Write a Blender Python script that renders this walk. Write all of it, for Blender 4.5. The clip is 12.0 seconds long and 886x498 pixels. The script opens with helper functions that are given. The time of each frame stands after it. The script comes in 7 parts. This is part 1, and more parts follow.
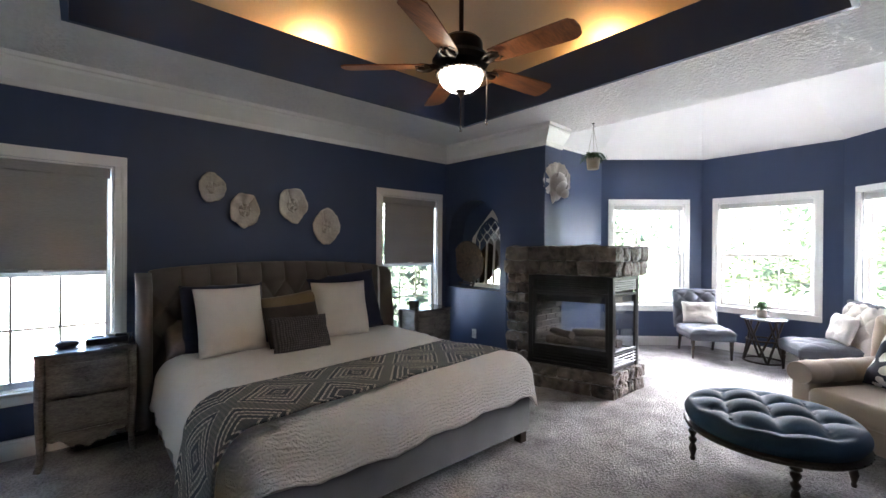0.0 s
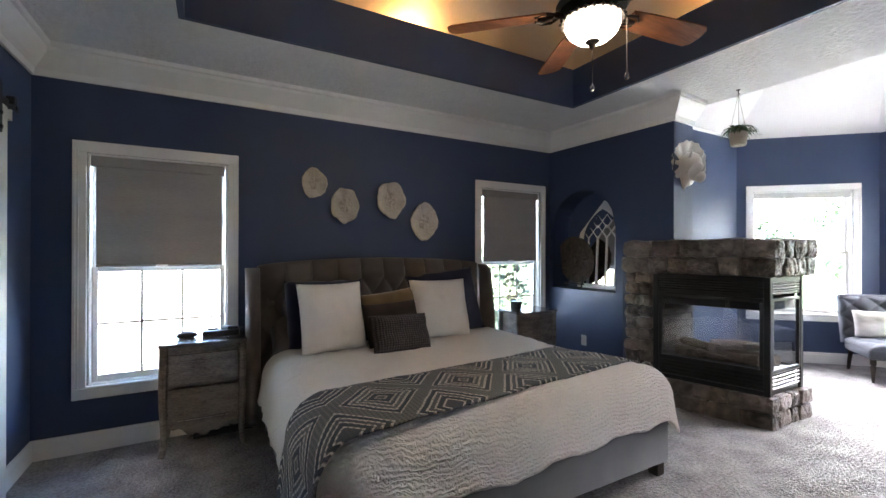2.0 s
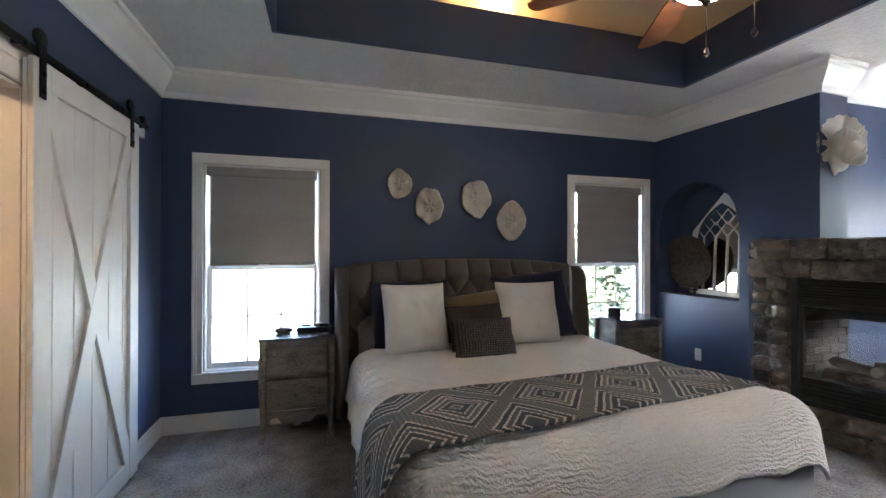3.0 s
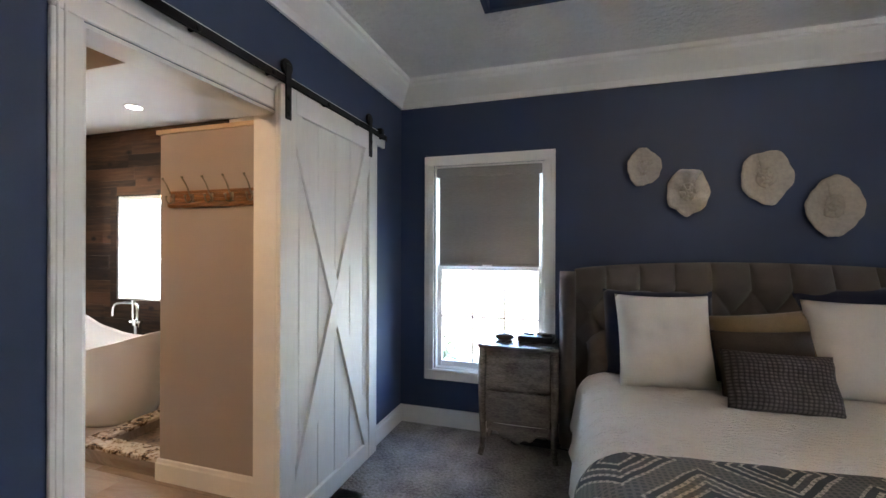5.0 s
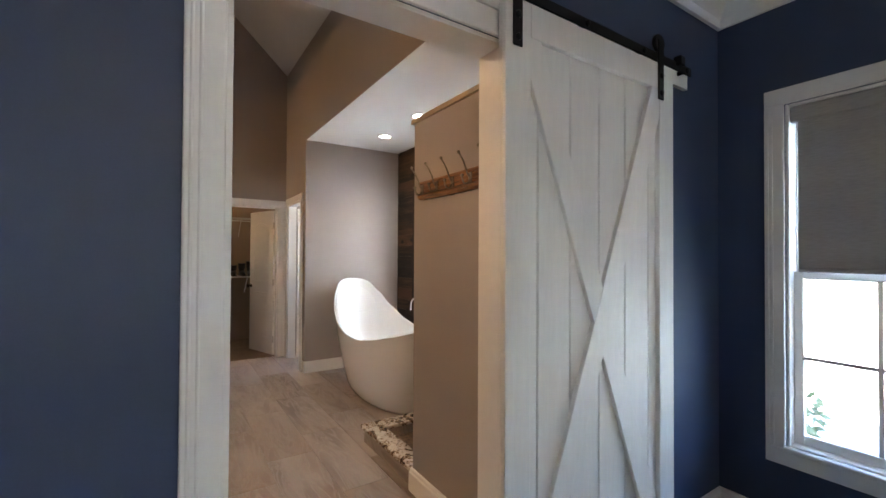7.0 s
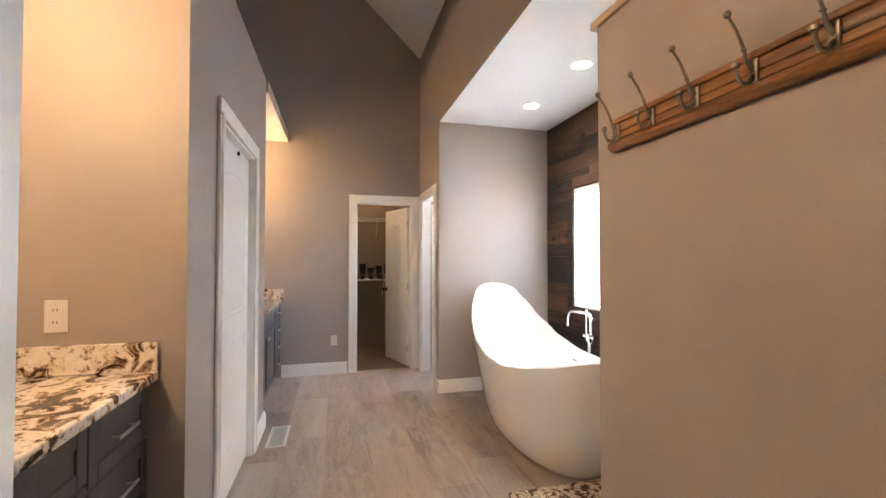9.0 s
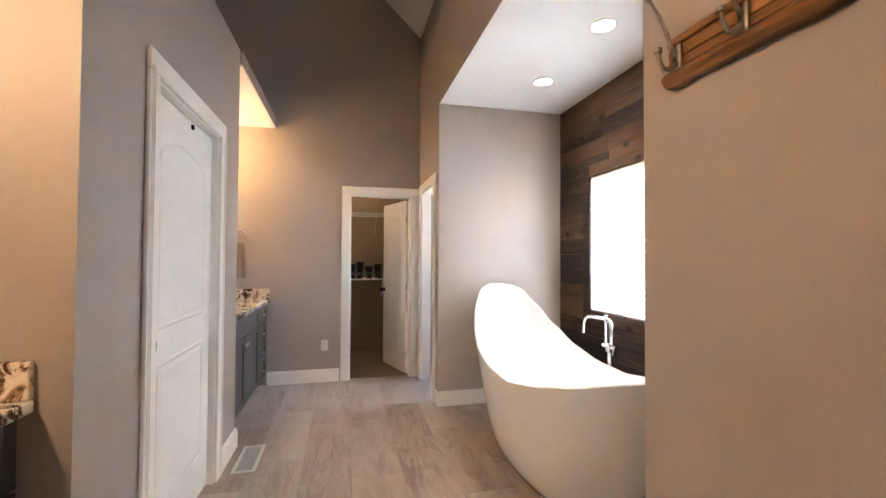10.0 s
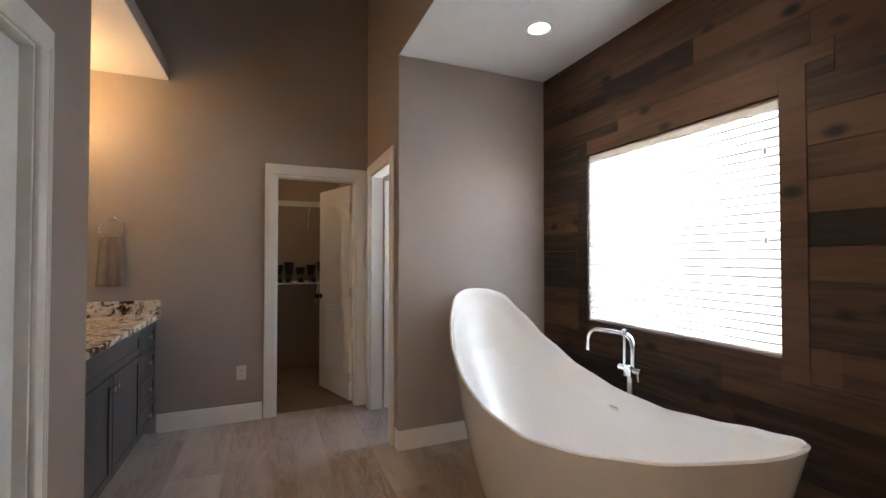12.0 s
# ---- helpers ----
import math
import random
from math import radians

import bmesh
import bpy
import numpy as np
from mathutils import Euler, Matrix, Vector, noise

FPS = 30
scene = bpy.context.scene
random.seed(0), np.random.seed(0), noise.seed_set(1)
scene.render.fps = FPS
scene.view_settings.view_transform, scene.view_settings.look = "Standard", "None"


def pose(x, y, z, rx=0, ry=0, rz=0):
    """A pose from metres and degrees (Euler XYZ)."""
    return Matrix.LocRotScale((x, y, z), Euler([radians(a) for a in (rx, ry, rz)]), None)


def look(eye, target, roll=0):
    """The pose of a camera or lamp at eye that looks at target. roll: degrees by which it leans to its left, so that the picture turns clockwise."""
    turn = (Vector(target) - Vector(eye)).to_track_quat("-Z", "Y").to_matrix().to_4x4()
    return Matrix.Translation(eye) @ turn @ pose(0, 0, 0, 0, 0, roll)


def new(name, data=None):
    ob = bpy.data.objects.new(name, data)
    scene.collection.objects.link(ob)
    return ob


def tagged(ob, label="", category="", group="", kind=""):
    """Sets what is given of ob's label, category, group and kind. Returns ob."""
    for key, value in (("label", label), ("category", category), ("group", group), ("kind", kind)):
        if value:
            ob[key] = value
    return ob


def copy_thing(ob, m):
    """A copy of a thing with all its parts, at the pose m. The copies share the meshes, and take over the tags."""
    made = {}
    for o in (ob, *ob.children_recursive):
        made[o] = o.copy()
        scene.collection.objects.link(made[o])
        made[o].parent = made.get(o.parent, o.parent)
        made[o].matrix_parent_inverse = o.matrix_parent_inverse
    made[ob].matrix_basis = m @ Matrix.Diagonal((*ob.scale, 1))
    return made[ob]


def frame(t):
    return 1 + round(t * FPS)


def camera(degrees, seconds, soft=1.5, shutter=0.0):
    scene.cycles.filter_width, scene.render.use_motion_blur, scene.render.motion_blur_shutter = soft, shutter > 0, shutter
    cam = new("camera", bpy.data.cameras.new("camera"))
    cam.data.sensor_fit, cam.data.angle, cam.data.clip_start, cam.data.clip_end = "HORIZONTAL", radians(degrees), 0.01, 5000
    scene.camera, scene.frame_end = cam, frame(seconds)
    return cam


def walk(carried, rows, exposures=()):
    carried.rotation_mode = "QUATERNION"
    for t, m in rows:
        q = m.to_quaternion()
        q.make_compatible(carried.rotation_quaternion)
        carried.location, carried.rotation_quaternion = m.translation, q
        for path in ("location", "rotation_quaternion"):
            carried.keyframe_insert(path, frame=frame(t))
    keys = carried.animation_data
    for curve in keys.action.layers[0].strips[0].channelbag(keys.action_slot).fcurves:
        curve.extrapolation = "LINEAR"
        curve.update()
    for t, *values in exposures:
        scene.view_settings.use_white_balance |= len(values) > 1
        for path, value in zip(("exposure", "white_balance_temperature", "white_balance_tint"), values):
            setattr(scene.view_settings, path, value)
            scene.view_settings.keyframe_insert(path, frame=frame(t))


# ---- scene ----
cam = camera(93.5, 12.0)
PATH = [
    (0, (0.994, -4.21, 1.519), (2.305, -2.7, 1.512), 0.4),
    (0.5, (1.011, -4.146, 1.496), (2.262, -2.586, 1.49), 0.4),
    (1, (1.04, -4.043, 1.475), (2.223, -2.431, 1.471), 0.4),
    (1.5, (1.062, -3.926, 1.456), (2.157, -2.253, 1.455), 0.3),
    (2, (1.087, -3.842, 1.447), (2.054, -2.091, 1.452), 0.1),
    (2.5, (1.138, -3.769, 1.438), (1.922, -1.929, 1.453), -0.0),
    (3, (1.223, -3.735, 1.445), (1.774, -1.812, 1.453), 0.1),
    (5, (1.407, -3.282, 1.459), (0.807, -1.374, 1.458), 0.2),
    (5.5, (1.419, -3.103, 1.438), (0.512, -1.321, 1.446), 0.2),
    (6, (1.363, -2.896, 1.448), (0.144, -1.31, 1.458), 0.1),
    (6.5, (1.251, -2.696, 1.435), (-0.219, -1.339, 1.457), 0.3),
    (7, (1.088, -2.525, 1.394), (-0.585, -1.429, 1.421), 0.3),
    (7.5, (0.834, -2.389, 1.39), (-0.958, -1.502, 1.423), 0.2),
    (9.5, (0.008, -2.114, 1.343), (-1.938, -1.655, 1.385), 0.2),
    (10, (-0.208, -2.015, 1.333), (-2.155, -1.56, 1.375), 0.3),
    (10.5, (-0.463, -2.01, 1.334), (-2.398, -1.507, 1.37), 0.2),
    (11, (-0.703, -2.011, 1.34), (-2.615, -1.427, 1.377), 0.2),
    (11.5, (-0.907, -2.011, 1.347), (-2.791, -1.341, 1.38), 0.1),
    (12, (-1.106, -2.02, 1.329), (-2.952, -1.252, 1.366), 0.0),
]

EXPOSURES = [(0.0, 5.15), (2.5, 5.4), (5.0, 5.5), (6.5, 5.15), (7.2, 5.25), (7.7, 5.45), (9.5, 6.0), (10.5, 5.75), (12.0, 4.7)]
walk(cam, [(t, look(eye, target, roll)) for t, eye, target, roll in PATH], EXPOSURES)

# ---- world and sun ----
world = bpy.data.worlds.new("sky")
scene.world = world
world.use_nodes = True
wt = world.node_tree
sky = wt.nodes.new("ShaderNodeTexSky")
sky.sky_type, sky.sun_disc = "NISHITA", False
sky.sun_elevation, sky.sun_rotation = radians(55), radians(215)
wt.nodes["Background"].inputs["Strength"].default_value = 0.13
wt.links.new(sky.outputs[0], wt.nodes["Background"].inputs["Color"])
sun = new("sun", bpy.data.lights.new("sun", "SUN"))
sun.data.energy, sun.data.angle, sun.data.color = 4.2, radians(0.5), (1, 0.95, 0.88)
sun.matrix_world = look((-20, -30, 50), (0, 0, 0))


def point_lamp(name, at, watts, color, radius=0.04, kind="POINT", aim=None, spread=120):
    lamp = new(name, bpy.data.lights.new(name, kind))
    lamp.data.energy, lamp.data.color, lamp.data.shadow_soft_size = watts, color, radius
    lamp.location = at
    if kind == "SPOT":
        lamp.data.spot_size, lamp.data.spot_blend = radians(spread), 0.6
        lamp.matrix_world = look(at, aim)
    return lamp


WARM = (1.0, 0.66, 0.37)
COVE = (1.0, 0.55, 0.22)
SOFT_WARM = (1.0, 0.78, 0.55)
# cove uplights on the tray ledge, fan bowl, two cans over the tub, bath bars over the vanities
for at in ((2.5, -0.78, 3.17), (4.29, -2.45, 3.17), (2.5, -4.07, 3.17), (0.8, -2.45, 3.17)):
    point_lamp("cove_bulb", at, 0.29, COVE, 0.03)
point_lamp("fan_bulb", (2.575, -2.53, 2.43), 0.15, SOFT_WARM, 0.05)
for at in ((-3.22, -0.5, 2.70), (-2.40, -0.52, 2.70)):
    point_lamp("can_bulb", at, 0.75, (1.0, 0.9, 0.78), 0.05, "SPOT", (at[0], at[1], 0), 110)
for at, watts, tint in (((-0.62, -3.36, 2.35), 0.98, (1.0, 0.66, 0.37)), ((-4.42, -3.36, 2.35), 0.60, (1.0, 0.575, 0.22))):
    point_lamp("vanity_bulb", at, watts, tint, 0.04)
point_lamp("closet_bulb", (-5.6, -2.2, 2.35), 0.20, WARM, 0.05)


def window_lamp(at, aim, width, height, watts, color=(1.0, 0.95, 0.98)):
    """Daylight from the sky outside a window."""
    lamp = new("window_daylight", bpy.data.lights.new("window_daylight", "AREA"))
    lamp.data.shape, lamp.data.size, lamp.data.size_y = "RECTANGLE", width, height
    lamp.data.energy, lamp.data.color = watts, color
    lamp.matrix_world = look(at, aim)


window_lamp((9.83, 0.83, 3.45), (5.95, -3.3, 0.1), 2.0, 1.6, 25)
window_lamp((11.8, -2.70, 3.65), (5.4, -2.8, 0.1), 2.4, 1.7, 33)
window_lamp((9.95, -6.17, 3.45), (5.95, -2.4, 0.1), 2.0, 1.6, 25)
window_lamp((-2.785, 0.55, 1.55), (-2.785, -1.0, 1.2), 1.1, 1.0, 3.6, (0.80, 0.90, 1.0))
window_lamp((-4.45, 0.3, 1.6), (-4.45, -1.0, 1.2), 0.6, 0.9, 0.45, (0.86, 0.93, 1.0))


# ---- materials ----
def material(name):
    m = bpy.data.materials.new(name)
    m.use_nodes = True
    return m, m.node_tree.nodes, m.node_tree.links, m.node_tree.nodes["Principled BSDF"]


def surface(name, color, rough=0.6, var=0.08, scale=3.0, fine=60.0, bump=0.15, depth=0.004, metal=0.0, stretch=(1, 1, 1), second=None, random_tone=0.0, sheen=0.0, coat=0.0):
    """A surface with variation at two scales (broad stains, fine grain) and fine relief, in object metres."""
    m, n, l, p = material(name)
    tc = n.new("ShaderNodeTexCoord")
    mp = n.new("ShaderNodeMapping")
    mp.inputs["Scale"].default_value = stretch
    l.new(tc.outputs["Object"], mp.inputs["Vector"])
    source = mp.outputs[0]
    if random_tone:
        info, shift, moved = n.new("ShaderNodeObjectInfo"), n.new("ShaderNodeMath"), n.new("ShaderNodeVectorMath")
        shift.operation, moved.operation = "MULTIPLY", "ADD"
        shift.inputs[1].default_value = 60
        l.new(info.outputs["Random"], shift.inputs[0])
        l.new(mp.outputs[0], moved.inputs[0])
        l.new(shift.outputs[0], moved.inputs[1])
        source = moved.outputs[0]
    broad, grain = n.new("ShaderNodeTexNoise"), n.new("ShaderNodeTexNoise")
    broad.inputs["Scale"].default_value, grain.inputs["Scale"].default_value = scale, fine
    broad.inputs["Detail"].default_value, grain.inputs["Detail"].default_value = 4, 5
    for x in (broad, grain):
        l.new(source, x.inputs["Vector"])
    mixed = n.new("ShaderNodeMath")
    mixed.operation = "MULTIPLY_ADD"
    l.new(grain.outputs["Fac"], mixed.inputs[0])
    mixed.inputs[1].default_value = 0.5
    half = n.new("ShaderNodeMath")
    half.operation = "MULTIPLY"
    half.inputs[1].default_value = 0.5
    l.new(broad.outputs["Fac"], half.inputs[0])
    l.new(half.outputs[0], mixed.inputs[2])
    last = mixed.outputs[0]
    if random_tone:
        info, add = n.new("ShaderNodeObjectInfo"), n.new("ShaderNodeMath")
        add.operation = "MULTIPLY_ADD"
        l.new(info.outputs["Random"], add.inputs[0])
        add.inputs[1].default_value = random_tone
        l.new(last, add.inputs[2])
        sub = n.new("ShaderNodeMath")
        sub.operation = "SUBTRACT"
        l.new(add.outputs[0], sub.inputs[0])
        sub.inputs[1].default_value = random_tone / 2
        last = sub.outputs[0]
    ramp = n.new("ShaderNodeValToRGB")
    lo = [c * (1 - var) for c in color]
    hi = [min(1, c * (1 + var)) for c in (second or color)]
    ramp.color_ramp.elements[0].position, ramp.color_ramp.elements[1].position = 0.3, 0.7
    ramp.color_ramp.elements[0].color, ramp.color_ramp.elements[1].color = (*lo, 1), (*hi, 1)
    l.new(last, ramp.inputs[0])
    l.new(ramp.outputs[0], p.inputs["Base Color"])
    p.inputs["Roughness"].default_value, p.inputs["Metallic"].default_value = rough, metal
    if sheen:
        p.inputs["Sheen Weight"].default_value = sheen
    if coat:
        p.inputs["Coat Weight"].default_value = coat
        p.inputs["Coat Roughness"].default_value = 0.15
    if bump:
        b = n.new("ShaderNodeBump")
        b.inputs["Strength"].default_value, b.inputs["Distance"].default_value = bump, depth
        l.new(grain.outputs["Fac"], b.inputs["Height"])
        l.new(b.outputs[0], p.inputs["Normal"])
    return m


def glowing(name, color, strength):
    m, n, l, p = material(name)
    p.inputs["Base Color"].default_value = (*color, 1)
    p.inputs["Emission Color"].default_value, p.inputs["Emission Strength"].default_value = (*color, 1), strength
    return m


def glass_material(name, tint=(1, 1, 1), rough=0.0):
    m, n, l, p = material(name)
    p.inputs["Base Color"].default_value = (*tint, 1)
    p.inputs["Transmission Weight"].default_value, p.inputs["Roughness"].default_value, p.inputs["IOR"].default_value = 1, rough, 1.45
    return m


NAVY = surface("navy_paint", (0.039, 0.061, 0.126), 0.5, 0.06, 1.5, 180, 0.08, 0.002)
TAUPE = surface("taupe_paint", (0.37, 0.322, 0.295), 0.5, 0.05, 1.5, 180, 0.08, 0.002)
WHITE = surface("white_trim_paint", (0.84, 0.83, 0.80), 0.38, 0.03, 2, 30, 0.02, 0.001)
CEILING = surface("textured_ceiling_paint", (0.82, 0.81, 0.79), 0.8, 0.05, 8, 27, 1.0, 0.022)
CEILING_SMOOTH = surface("smooth_ceiling_paint", (0.82, 0.81, 0.80), 0.75, 0.03, 2, 120, 0.08, 0.003)
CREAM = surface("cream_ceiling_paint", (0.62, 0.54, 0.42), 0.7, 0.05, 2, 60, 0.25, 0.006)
CARPET = surface("grey_carpet", (0.185, 0.175, 0.17), 0.95, 0.45, 5, 52, 1.0, 0.03, second=(0.35, 0.335, 0.325), sheen=0.1)


def veined_tile():
    """Porcelain with long soft veins along each tile, taupe to pale grey; every tile shows another stretch of it."""
    m, n, l, p = material("veined_floor_tile")
    tc, mp, info, far, moved = n.new("ShaderNodeTexCoord"), n.new("ShaderNodeMapping"), n.new("ShaderNodeObjectInfo"), n.new("ShaderNodeMath"), n.new("ShaderNodeVectorMath")
    mp.inputs["Scale"].default_value = (0.55, 2.6, 1)
    far.operation, moved.operation = "MULTIPLY", "ADD"
    far.inputs[1].default_value = 70
    l.new(tc.outputs["Object"], mp.inputs["Vector"])
    l.new(info.outputs["Random"], far.inputs[0])
    l.new(mp.outputs[0], moved.inputs[0])
    l.new(far.outputs[0], moved.inputs[1])
    cloud, streak, speck = n.new("ShaderNodeTexNoise"), n.new("ShaderNodeTexNoise"), n.new("ShaderNodeTexNoise")
    for x, sc, det, dis in ((cloud, 1.5, 3, 0.6), (streak, 2.6, 4, 2.2), (speck, 60, 2, 0)):
        x.inputs["Scale"].default_value, x.inputs["Detail"].default_value, x.inputs["Distortion"].default_value = sc, det, dis
        l.new(moved.outputs[0], x.inputs["Vector"])
    body, vein, mix, tint, grain = n.new("ShaderNodeValToRGB"), n.new("ShaderNodeValToRGB"), n.new("ShaderNodeMix"), n.new("ShaderNodeMix"), n.new("ShaderNodeMix")
    cr = body.color_ramp
    cr.elements[0].position, cr.elements[0].color = 0.30, (0.245, 0.197, 0.170, 1)
    cr.elements[1].position, cr.elements[1].color = 0.72, (0.49, 0.44, 0.405, 1)
    cr.elements.new(0.5).color = (0.36, 0.30, 0.266, 1)
    l.new(cloud.outputs["Fac"], body.inputs[0])
    cr = vein.color_ramp
    cr.elements[0].position, cr.elements[0].color = 0.40, (0, 0, 0, 1)
    cr.elements[1].position, cr.elements[1].color = 0.62, (0, 0, 0, 1)
    cr.elements.new(0.475).color = (0.75, 0.75, 0.75, 1)
    cr.elements.new(0.51).color = (0.10, 0.10, 0.10, 1)
    cr.elements.new(0.545).color = (0.5, 0.5, 0.5, 1)
    l.new(streak.outputs["Fac"], vein.inputs[0])
    for x in (mix, tint, grain):
        x.data_type = "RGBA"
    mix.inputs[7].default_value = (0.47, 0.425, 0.39, 1)
    l.new(vein.outputs[0], mix.inputs[0])
    l.new(body.outputs[0], mix.inputs[6])
    tint.blend_type = "MULTIPLY"
    tint.inputs[7].default_value = (0.86, 0.76, 0.66, 1)
    l.new(info.outputs["Random"], tint.inputs[0])
    l.new(mix.outputs[2], tint.inputs[6])
    grain.blend_type = "OVERLAY"
    grain.inputs[0].default_value = 0.12
    l.new(tint.outputs[2], grain.inputs[6])
    l.new(speck.outputs["Color"], grain.inputs[7])
    l.new(grain.outputs[2], p.inputs["Base Color"])
    p.inputs["Roughness"].default_value = 0.32
    return m


TILE = veined_tile()
GROUT = surface("grout", (0.32, 0.285, 0.25), 0.9)
GLASS = glass_material("window_glass")


# ---- mesh helpers ----
def box(bm, x0, x1, y0, y1, z0, z1, m=None):
    v = [bm.verts.new((x, y, z)) for x in (x0, x1) for y in (y0, y1) for z in (z0, z1)]
    if m is not None:
        for w in v:
            w.co = m @ w.co
    for q in ((0, 1, 3, 2), (4, 6, 7, 5), (0, 4, 5, 1), (2, 3, 7, 6), (0, 2, 6, 4), (1, 5, 7, 3)):
        bm.faces.new([v[i] for i in q])
    return v


def rounded(bm, x0, x1, y0, y1, z0, z1, r=0.01, seg=2, m=None):
    """A box with rounded edges, added to bm."""
    t = bmesh.new()
    box(t, x0, x1, y0, y1, z0, z1)
    r = min(r, 0.49 * min(abs(x1 - x0), abs(y1 - y0), abs(z1 - z0)))
    bmesh.ops.bevel(t, geom=t.edges[:], offset=r, segments=seg, affect="EDGES", profile=0.5)
    if m is not None:
        bmesh.ops.transform(t, matrix=m, verts=t.verts[:])
    merge(bm, t)


def merge(bm, other):
    me = bpy.data.meshes.new("scratch")
    other.to_mesh(me)
    other.free()
    bm.from_mesh(me)
    bpy.data.meshes.remove(me)


def lathe(bm, profile, seg=24, m=None):
    """Turns (radius, height) pairs round the z axis; radius 0 closes the end."""
    rings = []
    for r, z in profile:
        if r <= 1e-6:
            rings.append([bm.verts.new((0, 0, z))])
        else:
            rings.append([bm.verts.new((r * math.cos(2 * math.pi * i / seg), r * math.sin(2 * math.pi * i / seg), z)) for i in range(seg)])
    for a, b in zip(rings, rings[1:]):
        for i in range(seg):
            j = (i + 1) % seg
            q = [a[i % len(a)], a[j % len(a)], b[j % len(b)], b[i % len(b)]]
            q = list(dict.fromkeys(q))
            if len(q) > 2:
                bm.faces.new(q)
    if m is not None:
        for ring in rings:
            for v in ring:
                v.co = m @ v.co


def tube(bm, points, r, seg=8, caps=True):
    """A round bar along points; r may be one radius or one for each point."""
    pts = [Vector(p) for p in points]
    rs = r if isinstance(r, (list, tuple)) else [r] * len(pts)
    rings, side = [], None
    for i, p in enumerate(pts):
        d = (pts[min(i + 1, len(pts) - 1)] - pts[max(i - 1, 0)]).normalized()
        if side is None:
            side = d.orthogonal().normalized()
        side = (side - d * side.dot(d)).normalized()
        up = d.cross(side)
        rings.append([bm.verts.new(p + (side * math.cos(2 * math.pi * k / seg) + up * math.sin(2 * math.pi * k / seg)) * rs[i]) for k in range(seg)])
    for a, b in zip(rings, rings[1:]):
        for k in range(seg):
            bm.faces.new((a[k], a[(k + 1) % seg], b[(k + 1) % seg], b[k]))
    if caps:
        bm.faces.new(rings[0][::-1])
        bm.faces.new(rings[-1])


def prism(bm, outline, z0, z1):
    """An upright prism over an outline of (x, y)."""
    a = [bm.verts.new((x, y, z0)) for x, y in outline]
    b = [bm.verts.new((x, y, z1)) for x, y in outline]
    bm.faces.new(a[::-1])
    bm.faces.new(b)
    for i in range(len(a)):
        j = (i + 1) % len(a)
        bm.faces.new((a[i], a[j], b[j], b[i]))


def sheet(bm, nu, nv, fn):
    """A grid of nu by nv cells; fn(u, v) gives the place for u and v from 0 to 1."""
    g = [[bm.verts.new(fn(i / nu, j / nv)) for j in range(nv + 1)] for i in range(nu + 1)]
    for i in range(nu):
        for j in range(nv):
            bm.faces.new((g[i][j], g[i + 1][j], g[i + 1][j + 1], g[i][j + 1]))
    return g


def mesh_object(name, bm, mat, smooth=False, angle=40):
    bmesh.ops.recalc_face_normals(bm, faces=bm.faces[:])
    me = bpy.data.meshes.new(name)
    bm.to_mesh(me)
    bm.free()
    me.materials.append(mat)
    if smooth:
        me.shade_smooth()
        me.set_sharp_from_angle(angle=radians(angle))
    return new(name, me)


def part(name, bm, mat, parent, label="", smooth=False, angle=40):
    ob = mesh_object(name, bm, mat, smooth, angle)
    ob.parent = parent
    if label:
        tagged(ob, label)
    return ob


def thing(name, label, category, m=None, group=""):
    ob = new(name)
    ob.empty_display_size = 0.1
    if m is not None:
        ob.matrix_world = m
    return tagged(ob, label, category, group)


def structure(name, bm, mat, label, category, smooth=False):
    return tagged(mesh_object(name, bm, mat, smooth), label, category, kind="structure")


def boxes(*dims):
    bm = bmesh.new()
    for d in dims:
        box(bm, *d)
    return bm


def panel_with_holes(bm, u0, u1, v0, v1, holes, place):
    """Wall pieces round rectangular holes (u0, u1, v0, v1); place(u0, u1, v0, v1) adds one piece."""
    us = sorted({u0, u1, *[h[0] for h in holes], *[h[1] for h in holes]})
    for a, b in zip(us, us[1:]):
        spans = sorted((h[2], h[3]) for h in holes if h[0] < (a + b) / 2 < h[1])
        z = v0
        for s, e in spans:
            if s > z:
                place(bm, a, b, z, s)
            z = e
        if z < v1:
            place(bm, a, b, z, v1)


# ---- bedroom shell ----
CEIL = 2.85
W1, W2 = (0.30, 1.19, 0.46, 2.14), (3.69, 4.54, 0.46, 2.14)

structure("floor", boxes((-0.06, 8.9, -5.0, 0.2, -0.2, 0.0)), CARPET, "grey cut-pile bedroom carpet with footmarks", "carpet")

bm = bmesh.new()
panel_with_holes(bm, -0.0, 4.7, 0, 3.3, [W1, W2], lambda b, u0, u1, v0, v1: box(b, u0, u1, 0, 0.16, v0, v1))
structure("wall_north", bm, NAVY, "navy painted bedroom wall behind the bed", "wall")

DOOR = (-2.42, -1.555, 0.0, 2.137)
bm = bmesh.new()
panel_with_holes(bm, -5.0, 0.16, 0, 3.3, [DOOR], lambda b, u0, u1, v0, v1: box(b, -0.06, 0, u0, u1, v0, v1))
structure("wall_west", bm, NAVY, "navy painted wall with a bathroom doorway", "wall")
structure("wall_south", boxes((-0.06, 7.3, -5.12, -5.0, 0, 3.3)), NAVY, "navy painted bedroom wall", "wall")

